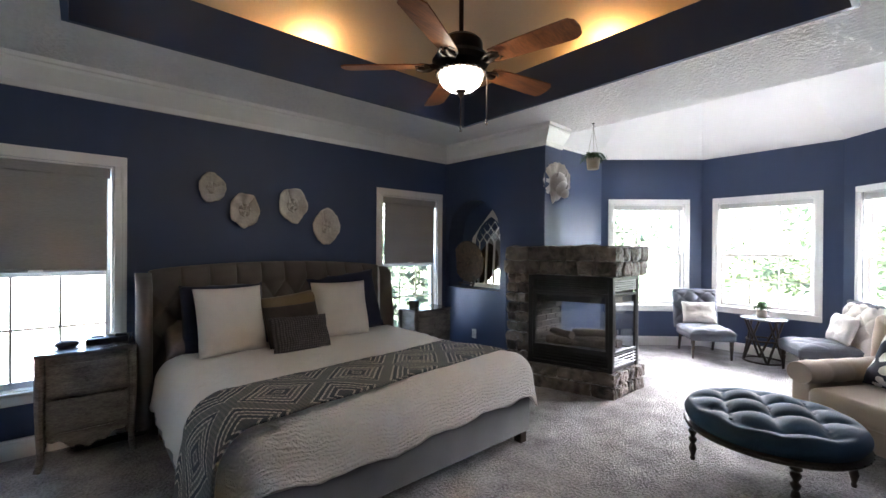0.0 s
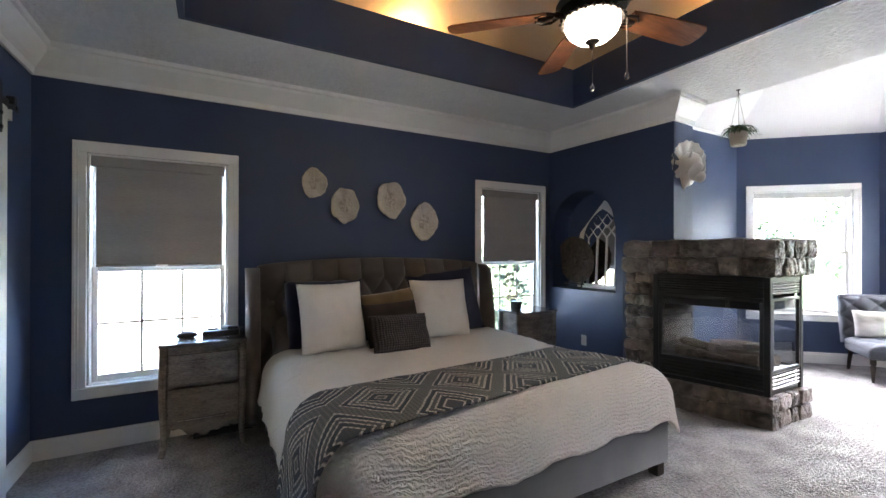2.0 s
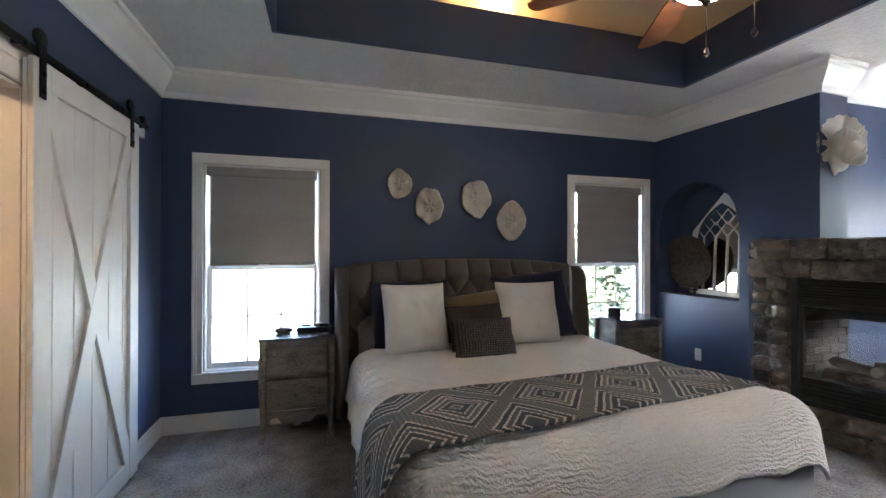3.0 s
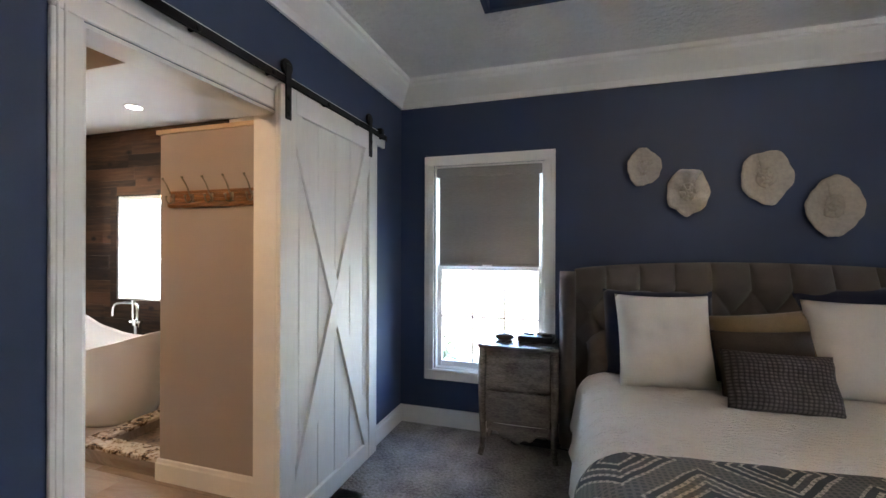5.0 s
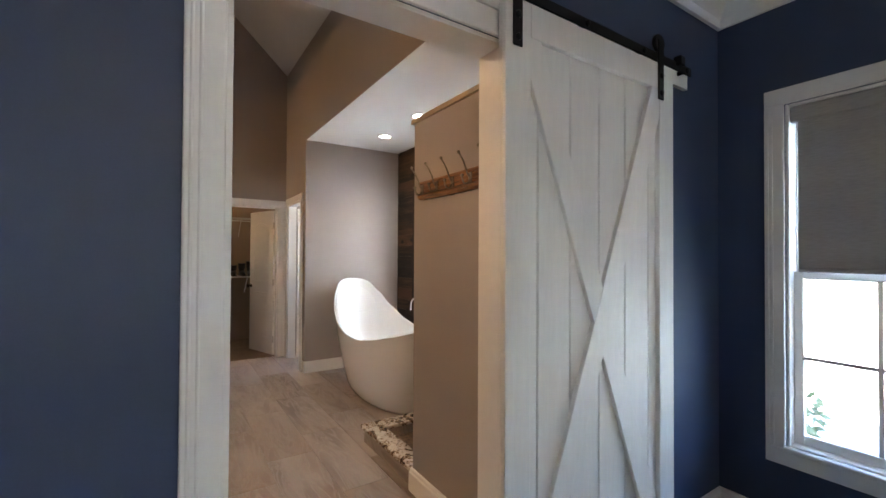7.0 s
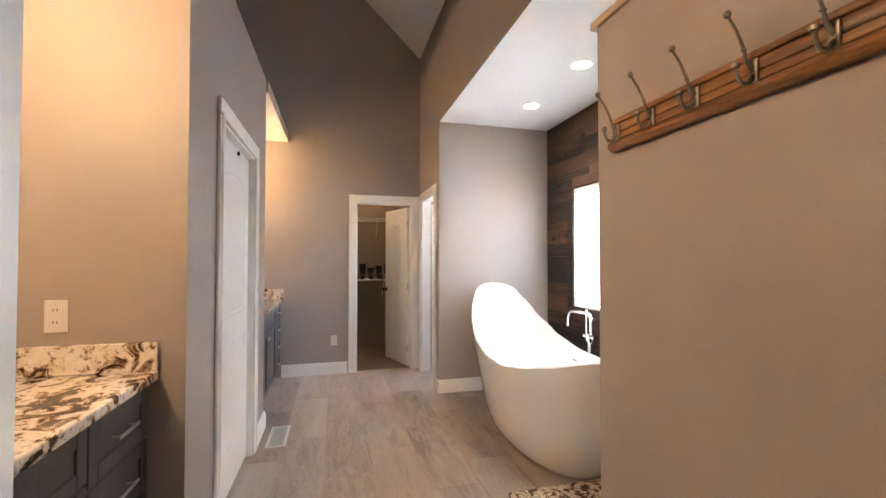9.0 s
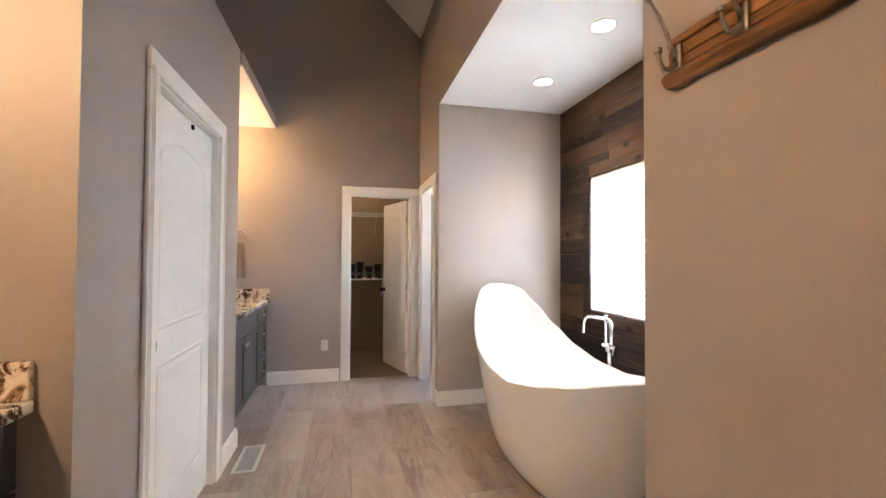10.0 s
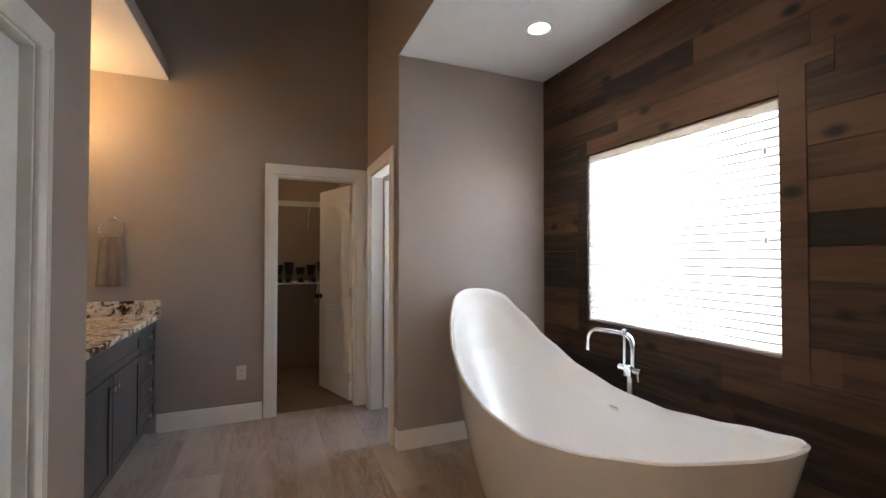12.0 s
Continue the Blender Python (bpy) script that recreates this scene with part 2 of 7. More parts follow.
# chase beside the fireplace, with an arched niche
NY0, NY1, NZ0, NZ1 = -0.915, -0.05, 1.0, 1.68
CHASE = Matrix.Translation((4.705, 0, 0)) @ Matrix.Rotation(math.atan2(0.085, 1.52), 4, "Z")
bm = bmesh.new()
panel_with_holes(bm, -1.00, 0.16, 0, CEIL + 0.4, [(NY0, NY1, NZ0, 2.13)], lambda b, u0, u1, v0, v1: box(b, 0, 0.28, u0, u1, v0, v1, CHASE))
box(bm, 0.28, 0.42, -1.00, 0.16, 0, CEIL + 0.4, CHASE)
box(bm, 0, 0.33, -1.52, -1.00, 1.50, CEIL + 0.4, CHASE)
# the arch: filling pieces above the springing line
cy, ry, rz = (NY0 + NY1) / 2, (NY1 - NY0) / 2, 2.12 - NZ1
steps = 20
for i in range(steps):
    ya, yb = NY0 + (NY1 - NY0) * i / steps, NY0 + (NY1 - NY0) * (i + 1) / steps
    za = NZ1 + rz * math.sqrt(max(0, 1 - ((ya - cy) / ry) ** 2))
    zb = NZ1 + rz * math.sqrt(max(0, 1 - ((yb - cy) / ry) ** 2))
    v = [bm.verts.new(CHASE @ Vector(c)) for c in ((0, ya, za), (0, yb, zb), (0, yb, 2.13), (0, ya, 2.13), (0.28, ya, za), (0.28, yb, zb), (0.28, yb, 2.13), (0.28, ya, 2.13))]
    for q in ((0, 1, 2, 3), (4, 5, 6, 7), (0, 1, 5, 4)):
        bm.faces.new([v[k] for k in q])
structure("wall_east", bm, NAVY, "navy painted chimney wall with an arched niche", "wall")

# sitting bay
BAY = [(5.12, -0.85), (7.24, -0.85), (8.38, -1.92), (8.30, -3.55), (7.25, -4.66), (7.25, -5.0)]
BAY_TOP = 2.93
BLUE = NAVY


def bay_wall(name, a, b, holes):
    """A wall from a to b, whose inner face is on its right-hand side; holes along it."""
    a, b = Vector(a), Vector(b)
    d = (b - a).normalized()
    out = Vector((-d.y, d.x))
    m = Matrix(((d.x, out.x, 0, a.x), (d.y, out.y, 0, a.y), (0, 0, 1, 0), (0, 0, 0, 1)))
    bm = bmesh.new()
    panel_with_holes(bm, 0, (b - a).length, 0, BAY_TOP, holes, lambda w, u0, u1, v0, v1: box(w, u0, u1, 0, 0.16, v0, v1, m))
    structure(name, bm, BLUE, "blue painted wall of the sitting bay", "wall")
    return m


bay_mats = []
BAY_WIN = [None, (0.19, 1.29, 0.62, 2.22), (0.235, 1.355, 0.65, 2.22), (0.25, 1.30, 0.62, 2.22), None]
for i in range(5):
    bay_mats.append(bay_wall("wall_bay_%d" % (i + 1), BAY[i], BAY[i + 1], [BAY_WIN[i]] if BAY_WIN[i] else []))

apex = (5.26, -2.92, 4.15)
bm = bmesh.new()
ring = [(5.26, -0.70), (7.30, -0.70), (8.52, -1.86), (8.44, -3.61), (7.40, -4.72), (5.26, -4.95)]
for lift in (0, 0.08):
    vs = [bm.verts.new((x, y, BAY_TOP + lift - 0.06)) for x, y in ring]
    top = bm.verts.new((apex[0], apex[1], apex[2] + lift))
    for a, b in zip(vs, vs[1:]):
        bm.faces.new((a, b, top))
structure("ceiling_bay", bm, CEILING_SMOOTH, "white vaulted ceiling over the sitting bay", "ceiling")
structure("wall_bay_gable", boxes((5.20, 5.26, -5.0, -1.52, CEIL + 0.12, 4.4)), CEILING_SMOOTH, "white wall above the opening to the bay", "wall")
structure("ceiling_bay_infill", boxes((5.1, 7.4, -0.86, 0.16, 2.93, 3.0)), CEILING_SMOOTH, "plain white ceiling", "ceiling")

# flat bedroom ceiling round the tray
TX0, TX1, TY0, TY1 = 0.93, 4.17, -3.95, -0.89
structure("ceiling", boxes((-0.06, TX0, -5.0, 0.16, CEIL, CEIL + 0.12), (TX1, 5.26, -5.0, 0.0, CEIL, CEIL + 0.12),
                           (TX0, TX1, TY1, 0.16, CEIL, CEIL + 0.12), (TX0, TX1, -5.0, TY0, CEIL, CEIL + 0.12)), CEILING, "white knockdown-textured bedroom ceiling", "ceiling")
BAND = 3.21
g = 0.03
q = 0.004
structure("tray_band", boxes((TX0 - g, TX0 + q, TY0 - g, TY1 + g, CEIL - 0.003, BAND), (TX1 - q, TX1 + g, TY0 - g, TY1 + g, CEIL - 0.003, BAND),
                             (TX0 + q, TX1 - q, TY1 - q, TY1 + g, CEIL - 0.003, BAND), (TX0 + q, TX1 - q, TY0 - g, TY0 + q, CEIL - 0.003, BAND)), NAVY, "navy painted side of the tray ceiling", "trim")
e = 0.27
bm = boxes((TX0 - e, TX0 - g, TY0 - e, TY1 + e, 3.06, 3.10), (TX1 + g, TX1 + e, TY0 - e, TY1 + e, 3.06, 3.10),
           (TX0 - g, TX1 + g, TY1 + g, TY1 + e, 3.06, 3.10), (TX0 - g, TX1 + g, TY0 - e, TY0 - g, 3.06, 3.10))
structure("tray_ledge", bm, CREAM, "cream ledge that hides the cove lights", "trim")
bm = bmesh.new()
o = [(TX0 - e, TY0 - e), (TX1 + e, TY0 - e), (TX1 + e, TY1 + e), (TX0 - e, TY1 + e)]
k = 1.15
n_ = [(TX0 + k, TY0 + k), (TX1 - k, TY0 + k), (TX1 - k, TY1 - k), (TX0 + k, TY1 - k)]
lo = [bm.verts.new((x, y, 3.05)) for x, y in o]
mid = [bm.verts.new((x, y, 3.24)) for x, y in o]
up = [bm.verts.new((x, y, 3.85)) for x, y in n_]
for a, b in ((lo, mid), (mid, up)):
    for i in range(4):
        bm.faces.new((a[i], a[(i + 1) % 4], b[(i + 1) % 4], b[i]))
bm.faces.new(up)
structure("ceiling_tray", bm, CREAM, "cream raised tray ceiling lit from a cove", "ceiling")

# ---- bathroom shell ----
BZ = 2.735
structure("floor_bath_bed", boxes((-8.0, -0.06, -4.2, 0.2, -0.2, -0.006)), GROUT, "grout bed under the bathroom tiles", "floor")
bm = bmesh.new()
panel_with_holes(bm, -5.0, 0.16, 0, 5.0, [DOOR], lambda b, u0, u1, v0, v1: box(b, -0.12, -0.06, u0, u1, v0, v1))
structure("wall_bath_east", bm, TAUPE, "taupe bathroom wall round the doorway", "wall")
BWIN = (-3.375, -2.20, 0.895, 2.027)
bm = bmesh.new()
panel_with_holes(bm, -3.88, -0.12, 0, 3.0, [BWIN], lambda b, u0, u1, v0, v1: box(b, u0, u1, 0.02, 0.18, v0, v1))
structure("wall_bath_north", bm, TAUPE, "bathroom outside wall behind the tub", "wall")
# block at the head of the tub, with the side door beyond it
structure("wall_tub_head", boxes((-4.0, -3.876, -1.1, 0.18, 0, BZ)), TAUPE, "taupe wall at the head of the tub", "wall")
bm = bmesh.new()
panel_with_holes(bm, -4.87, -3.876, 0, BZ, [(-4.72, -4.06, 0, 2.04)], lambda b, u0, u1, v0, v1: box(b, u0, u1, -1.2, -1.1, v0, v1))
box(bm, -4.87, -0.12, -1.2, -1.1, BZ, 4.0)
structure("wall_bath_upper", bm, TAUPE, "taupe wall over the tub alcove", "wall")
structure("ceiling_tub", boxes((-3.9, -0.12, -1.1, 0.18, BZ, BZ + 0.1)), CEILING_SMOOTH, "white lowered ceiling over the tub", "ceiling")
structure("ceiling_tub_edge", boxes((-3.876, -0.12, -1.196, -1.1, BZ - 0.003, BZ)), CEILING_SMOOTH, "white edge of the lowered ceiling", "ceiling")
CDOOR = (-1.97, -1.30, 0.0, 2.02)
bm = bmesh.new()
panel_with_holes(bm, -3.6, 0.18, 0, 5.0, [CDOOR], lambda b, u0, u1, v0, v1: box(b, -4.99, -4.87, u0, u1, v0, v1))
structure("wall_bath_west", bm, TAUPE, "taupe end wall with the closet doorway", "wall")
LDOOR = (-2.93, -2.08, 0.0, 2.05)
bm = bmesh.new()
panel_with_holes(bm, -3.40, -1.60, 0, 2.80, [LDOOR], lambda b, u0, u1, v0, v1: box(b, u0, u1, -2.88, -2.76, v0, v1))
box(bm, -1.72, -1.60, -3.5, -2.88, 0, 2.72)
box(bm, -3.40, -3.28, -3.5, -2.88, 0, 2.72)
box(bm, -1.60, -0.12, -2.88, -2.76, 2.704, 2.80)
box(bm, -4.87, -3.40, -2.88, -2.745, 2.704, 2.80)
box(bm, -3.40, -1.60, -3.5, -2.88, 2.72, 2.80)
structure("wall_linen", bm, TAUPE, "taupe wall with the linen closet door", "wall")
structure("wall_bath_south", boxes((-4.99, -0.06, -3.62, -3.5, 0, 4.65)), TAUPE, "taupe wall behind the vanities", "wall")
structure("ceiling_vanity", boxes((-1.60, -0.12, -3.5, -2.762, 2.69, 2.703), (-4.87, -3.40, -3.5, -2.747, 2.69, 2.703), (-1.60, -0.12, -3.5, -2.88, 2.704, 2.8), (-4.87, -3.40, -3.5, -2.88, 2.704, 2.8)), CEILING_SMOOTH, "white ceiling over the vanity alcoves", "ceiling")
bm = bmesh.new()
for lift in (0, 0.1):
    v = [bm.verts.new(c) for c in ((-4.95, -1.15, 3.79 + lift), (-0.08, -1.15, 3.79 + lift), (-0.08, -1.98, 4.58 + lift), (-4.95, -1.98, 4.58 + lift), (-0.08, -3.58, 4.50 + lift), (-4.95, -3.58, 4.50 + lift))]
    bm.faces.new((v[0], v[1], v[2], v[3]))
    bm.faces.new((v[3], v[2], v[4], v[5]))
structure("ceiling_bath_vault", bm, CEILING_SMOOTH, "pale vaulted bathroom ceiling", "ceiling")
# closet and side room behind the doorways
structure("wall_closet", boxes((-6.5, -6.4, -3.6, 0.2, 0, 2.6), (-6.4, -4.99, -3.6, -3.5, 0, 2.6), (-6.4, -4.99, -1.22, -1.12, 0, 2.6)), surface("tan_closet_paint", (0.30, 0.225, 0.16), 0.6, 0.05, 1.5, 120, 0.08, 0.002), "tan walls of the walk-in closet", "wall")
structure("ceiling_closet", boxes((-6.5, -4.99, -3.6, 0.2, 2.5, 2.6), (-4.99, -3.9, -1.1, 0.2, 2.5, 2.6)), CEILING_SMOOTH, "closet ceiling", "ceiling")
structure("wall_side_room", boxes((-4.99, -4.75, 0.02, 0.18, 0, 2.6), (-4.15, -4.0, 0.02, 0.18, 0, 2.6), (-4.75, -4.15, 0.02, 0.18, 0, 1.1), (-4.75, -4.15, 0.02, 0.18, 2.0, 2.6)), TAUPE, "taupe wall of the side room with a window opening", "wall")
# partition with the hook rack; shower beyond it
structure("wall_partition", boxes((-1.08, -0.12, -1.31, -1.19, 0, 2.17)), TAUPE, "taupe partition wall beside the shower", "wall")
structure("roof", boxes((-7.0, 9.0, -5.6, 0.7, 5.3, 5.4)), CEILING_SMOOTH, "roof over the house", "roof")
structure("ground", boxes((-80, 120, -120, 120, -0.8, -0.6)), surface("lawn", (0.065, 0.095, 0.04), 0.9, 0.4, 0.6, 40, 0.6, 0.03), "green lawn round the house", "ground")

# ---- more materials ----
BLACK_METAL = surface("black_iron", (0.015, 0.015, 0.016), 0.45, 0.2, 4, 80, 0.15, 0.001, metal=0.6)
CHROME = surface("chrome", (0.85, 0.85, 0.86), 0.06, 0.02, 4, 80, 0, metal=1.0)
NICKEL = surface("brushed_nickel", (0.62, 0.60, 0.57), 0.28, 0.05, 4, 200, 0.03, 0.001, metal=1.0)
BRONZE = surface("oiled_bronze", (0.035, 0.024, 0.018), 0.4, 0.4, 12, 60, 0.2, 0.002, metal=0.7)
MIRROR = surface("mirror", (0.9, 0.9, 0.9), 0.01, 0, 1, 1, 0, metal=1.0)
SHADE = surface("woven_shade_cloth", (0.34, 0.33, 0.32), 0.9, 0.15, 6, 180, 0.3, 0.002, stretch=(0.15, 1, 1))
SHADE_PALE = surface("pale_shade_cloth", (0.66, 0.65, 0.63), 0.9, 0.08, 6, 180, 0.3, 0.002, stretch=(0.15, 1, 1))
UPHOLSTERY = surface("taupe_linen", (0.115, 0.10, 0.092), 0.9, 0.25, 6, 300, 0.3, 0.002, sheen=0.2)
BED_GREY = surface("grey_bed_fabric", (0.20, 0.198, 0.20), 0.9, 0.15, 5, 300, 0.3, 0.002, sheen=0.2)
PILLOW_WHITE = surface("white_pillow_cotton", (0.74, 0.71, 0.66), 0.9, 0.05, 5, 90, 0.2, 0.004, sheen=0.2)
PILLOW_NAVY = surface("navy_pillow_cotton", (0.012, 0.017, 0.05), 0.9, 0.2, 5, 90, 0.2, 0.003, sheen=0.2)
PILLOW_GOLD = surface("gold_tan_pillow", (0.19, 0.135, 0.07), 0.8, 0.2, 5, 120, 0.3, 0.003, sheen=0.3)
PILLOW_BROWN = surface("dark_brown_pillow", (0.055, 0.042, 0.037), 0.9, 0.3, 5, 120, 0.4, 0.004)
SATIN = surface("grey_satin", (0.13, 0.115, 0.12), 0.35, 0.2, 5, 40, 0.1, 0.003)
GREY_WOOD = surface("distressed_grey_wood", (0.07, 0.06, 0.052), 0.6, 0.5, 7, 46, 0.9, 0.005, stretch=(1.0, 1, 3), second=(0.18, 0.165, 0.15))
DARK_TOP = surface("dark_worn_tabletop", (0.09, 0.085, 0.085), 0.22, 0.3, 6, 40, 0.2, 0.002, second=(0.16, 0.155, 0.15))
PLASTIC_BLACK = surface("black_plastic", (0.012, 0.012, 0.013), 0.35, 0.1)
PLASTER = surface("bone_plaster", (0.50, 0.46, 0.40), 0.75, 0.18, 9, 50, 0.4, 0.008)
STONE = surface("grey_brown_ledgestone", (0.042, 0.033, 0.027), 0.30, 0.4, 6, 14, 1.0, 0.08, second=(0.18, 0.146, 0.12), random_tone=0.3)
MORTAR = surface("dark_mortar", (0.07, 0.062, 0.055), 0.95, 0.3, 9, 60, 0.8, 0.01)
BLACK_PAINT = surface("black_stove_paint", (0.012, 0.012, 0.012), 0.32, 0.2, 5, 100, 0.1, 0.001)
LOUVRE = surface("grey_stove_louvre", (0.20, 0.20, 0.20), 0.3, 0.1, 5, 100, 0.1, 0.001, metal=0.6)
FIREBRICK = surface("fire_brick", (0.07, 0.062, 0.055), 0.9, 0.4, 6, 30, 0.8, 0.01)
LOG = surface("ceramic_log", (0.035, 0.028, 0.022), 0.95, 0.6, 14, 50, 1.0, 0.015, second=(0.16, 0.13, 0.10))
WOVEN = surface("dark_woven_reed", (0.03, 0.022, 0.017), 0.85, 0.6, 30, 70, 1.0, 0.015, second=(0.09, 0.065, 0.045))
DUSTY = surface("dusty_blue_velvet", (0.085, 0.09, 0.108), 0.9, 0.2, 6, 120, 0.2, 0.002, sheen=0.1)
CREAM_CLOTH = surface("cream_cotton", (0.60, 0.56, 0.50), 0.9, 0.12, 6, 120, 0.2, 0.002)
TEAL = surface("deep_teal_velvet", (0.011, 0.046, 0.088), 0.7, 0.3, 6, 160, 0.15, 0.002, sheen=0.06)
TAN = surface("tan_linen", (0.42, 0.335, 0.25), 0.9, 0.1, 6, 260, 0.3, 0.002, sheen=0.2)
DARK_WOOD = surface("dark_turned_wood", (0.028, 0.018, 0.013), 0.35, 0.4, 5, 40, 0.2, 0.002)
FAN_WOOD = surface("cherry_fan_blade", (0.13, 0.042, 0.014), 0.38, 0.45, 3, 30, 0.15, 0.001, stretch=(0.3, 4, 4), second=(0.24, 0.085, 0.03))
BARN = surface("white_painted_boards", (0.80, 0.79, 0.75), 0.48, 0.05, 3, 22, 0.10, 0.003, stretch=(3, 3, 0.35))
PLANK = surface("reclaimed_plank", (0.024, 0.0115, 0.006), 0.72, 0.5, 3.5, 16, 0.5, 0.003, stretch=(0.22, 2, 2.6), second=(0.075, 0.037, 0.019), random_tone=0.4)
TUB = surface("white_acrylic", (0.80, 0.80, 0.80), 0.12, 0.01, 2, 20, 0, coat=0.5)
CABINET = surface("dark_grey_stain", (0.060, 0.054, 0.051), 0.42, 0.35, 3, 30, 0.15, 0.001, stretch=(3, 3, 0.4))
SHOWER_TILE = surface("white_shower_tile", (0.70, 0.68, 0.65), 0.2, 0.03, 2, 30, 0.02, 0.001)
RUSTIC = surface("rustic_pine", (0.06, 0.024, 0.009), 0.38, 0.5, 5, 14, 0.6, 0.004, stretch=(0.6, 6, 6), second=(0.30, 0.14, 0.05))
PEWTER = surface("aged_pewter", (0.30, 0.27, 0.23), 0.38, 0.3, 20, 80, 0.2, 0.001, metal=0.9)
TOWEL = surface("taupe_terry", (0.23, 0.19, 0.17), 0.98, 0.2, 10, 180, 0.8, 0.004)
PLATE = surface("white_switch_plate", (0.72, 0.71, 0.68), 0.35, 0.02)
LEAF = surface("green_leaf", (0.045, 0.10, 0.03), 0.55, 0.5, 20, 60, 0.1, 0.001, random_tone=0.3)
TERRACOTTA = surface("cream_clay_pot", (0.42, 0.36, 0.29), 0.8, 0.15, 10, 80, 0.3, 0.002)
ROPE = surface("jute_cord", (0.42, 0.38, 0.32), 0.9, 0.2)
BOOT = surface("black_leather", (0.010, 0.010, 0.011), 0.4, 0.3)
WIRE = surface("white_wire", (0.65, 0.64, 0.60), 0.4, 0.03)
FROST = glowing("lit_frosted_glass", (1.0, 0.92, 0.80), 0.9)
LIT_CAN = glowing("lit_can_lens", (1.0, 0.95, 0.88), 1.2)
# Fire glass with one even, slightly grey tint.
GREY_GLASS = glass_material("fireplace_glass", (0.75, 0.77, 0.78))


def translucent(name, color, amount):
    m, n, l, p = material(name)
    p.inputs["Base Color"].default_value = (*color, 1)
    p.inputs["Roughness"].default_value = 0.5
    t, mix = n.new("ShaderNodeBsdfTranslucent"), n.new("ShaderNodeMixShader")
    t.inputs["Color"].default_value = (*color, 1)
    mix.inputs[0].default_value = amount
    l.new(p.outputs[0], mix.inputs[1])
    l.new(t.outputs[0], mix.inputs[2])
    l.new(mix.outputs[0], n["Material Output"].inputs["Surface"])
    return m


BLIND = translucent("white_blind_slat", (0.85, 0.85, 0.84), 0.38)


def runner_cloth():
    """Woven throw: nested diamonds and zigzags in slate and cream, laid out by the cloth's own UV metres."""
    m, n, l, p = material("woven_diamond_throw")
    uv = n.new("ShaderNodeUVMap")
    sep = n.new("ShaderNodeSeparateXYZ")
    l.new(uv.outputs[0], sep.inputs[0])

    def calc(op, a, b=None):
        x = n.new("ShaderNodeMath")
        x.operation = op
        for i, v in enumerate((a, b)):
            if v is None:
                continue
            if isinstance(v, (int, float)):
                x.inputs[i].default_value = v
            else:
                l.new(v, x.inputs[i])
        return x.outputs[0]

    def fold(v, period):
        return calc("ABSOLUTE", calc("SUBTRACT", calc("FRACT", calc("DIVIDE", v, period)), 0.5))

    du, dv = fold(sep.outputs[0], 0.52), fold(calc("ADD", sep.outputs[1], 0.31), 0.62)
    dist = calc("ADD", du, dv)
    bands = n.new("ShaderNodeValToRGB")
    cr = bands.color_ramp
    cr.interpolation = "CONSTANT"
    cr.elements[0].position, cr.elements[0].color = 0.0, (0.15, 0.15, 0.15, 1)
    cr.elements[1].position, cr.elements[1].color = 0.05, (0.6, 0.6, 0.6, 1)
    for pos, val in ((0.08, 0.0), (0.15, 0.7), (0.18, 0.1), (0.23, 0.9), (0.26, 0.2), (0.31, 1.0), (0.345, 0.0), (0.40, 0.85), (0.425, 0.22), (0.60, 0.9), (0.63, 0.0), (0.69, 1.0), (0.72, 0.1), (0.77, 0.85), (0.80, 0.0), (0.86, 0.9), (0.89, 0.05)):
        cr.elements.new(pos).color = (val, val, val, 1)
    l.new(dist, bands.inputs[0])
    dash = calc("GREATER_THAN", calc("MAXIMUM", fold(sep.outputs[0], 0.022), fold(sep.outputs[1], 0.022)), 0.30)
    pick = calc("MULTIPLY", bands.outputs[0], calc("ADD", calc("MULTIPLY", dash, 0.65), 0.35))
    noise_ = n.new("ShaderNodeTexNoise")
    noise_.inputs["Scale"].default_value = 90
    l.new(uv.outputs[0], noise_.inputs["Vector"])
    worn = calc("MULTIPLY", pick, calc("ADD", calc("MULTIPLY", noise_.outputs["Fac"], 1.0), 0.55))
    mix = n.new("ShaderNodeMix")
    mix.data_type = "RGBA"
    mix.inputs[6].default_value, mix.inputs[7].default_value = (0.040, 0.048, 0.056, 1), (0.52, 0.47, 0.40, 1)
    l.new(worn, mix.inputs[0])
    l.new(mix.outputs[2], p.inputs["Base Color"])
    p.inputs["Roughness"].default_value = 0.95
    b = n.new("ShaderNodeBump")
    b.inputs["Strength"].default_value, b.inputs["Distance"].default_value = 0.6, 0.004
    l.new(noise_.outputs["Fac"], b.inputs["Height"])
    l.new(b.outputs[0], p.inputs["Normal"])
    return m


def leaf_print():
    """Navy cotton with a white leaf print."""
    m, n, l, p = material("navy_leaf_print")
    tc = n.new("ShaderNodeTexCoord")
    mp = n.new("ShaderNodeMapping")
    mp.inputs["Scale"].default_value = (1, 1.9, 1)
    mp.inputs["Rotation"].default_value = (0, 0, 0.7)
    vor = n.new("ShaderNodeTexVoronoi")
    vor.inputs["Scale"].default_value = 11
    ramp = n.new("ShaderNodeValToRGB")
    ramp.color_ramp.interpolation = "CONSTANT"
    ramp.color_ramp.elements[0].color, ramp.color_ramp.elements[1].color = (0.72, 0.70, 0.66, 1), (0.010, 0.014, 0.03, 1)
    ramp.color_ramp.elements[1].position = 0.42
    l.new(tc.outputs["Object"], mp.inputs[0])
    l.new(mp.outputs[0], vor.inputs["Vector"])
    l.new(vor.outputs["Distance"], ramp.inputs[0])
    l.new(ramp.outputs[0], p.inputs["Base Color"])
    p.inputs["Roughness"].default_value = 0.9
    return m


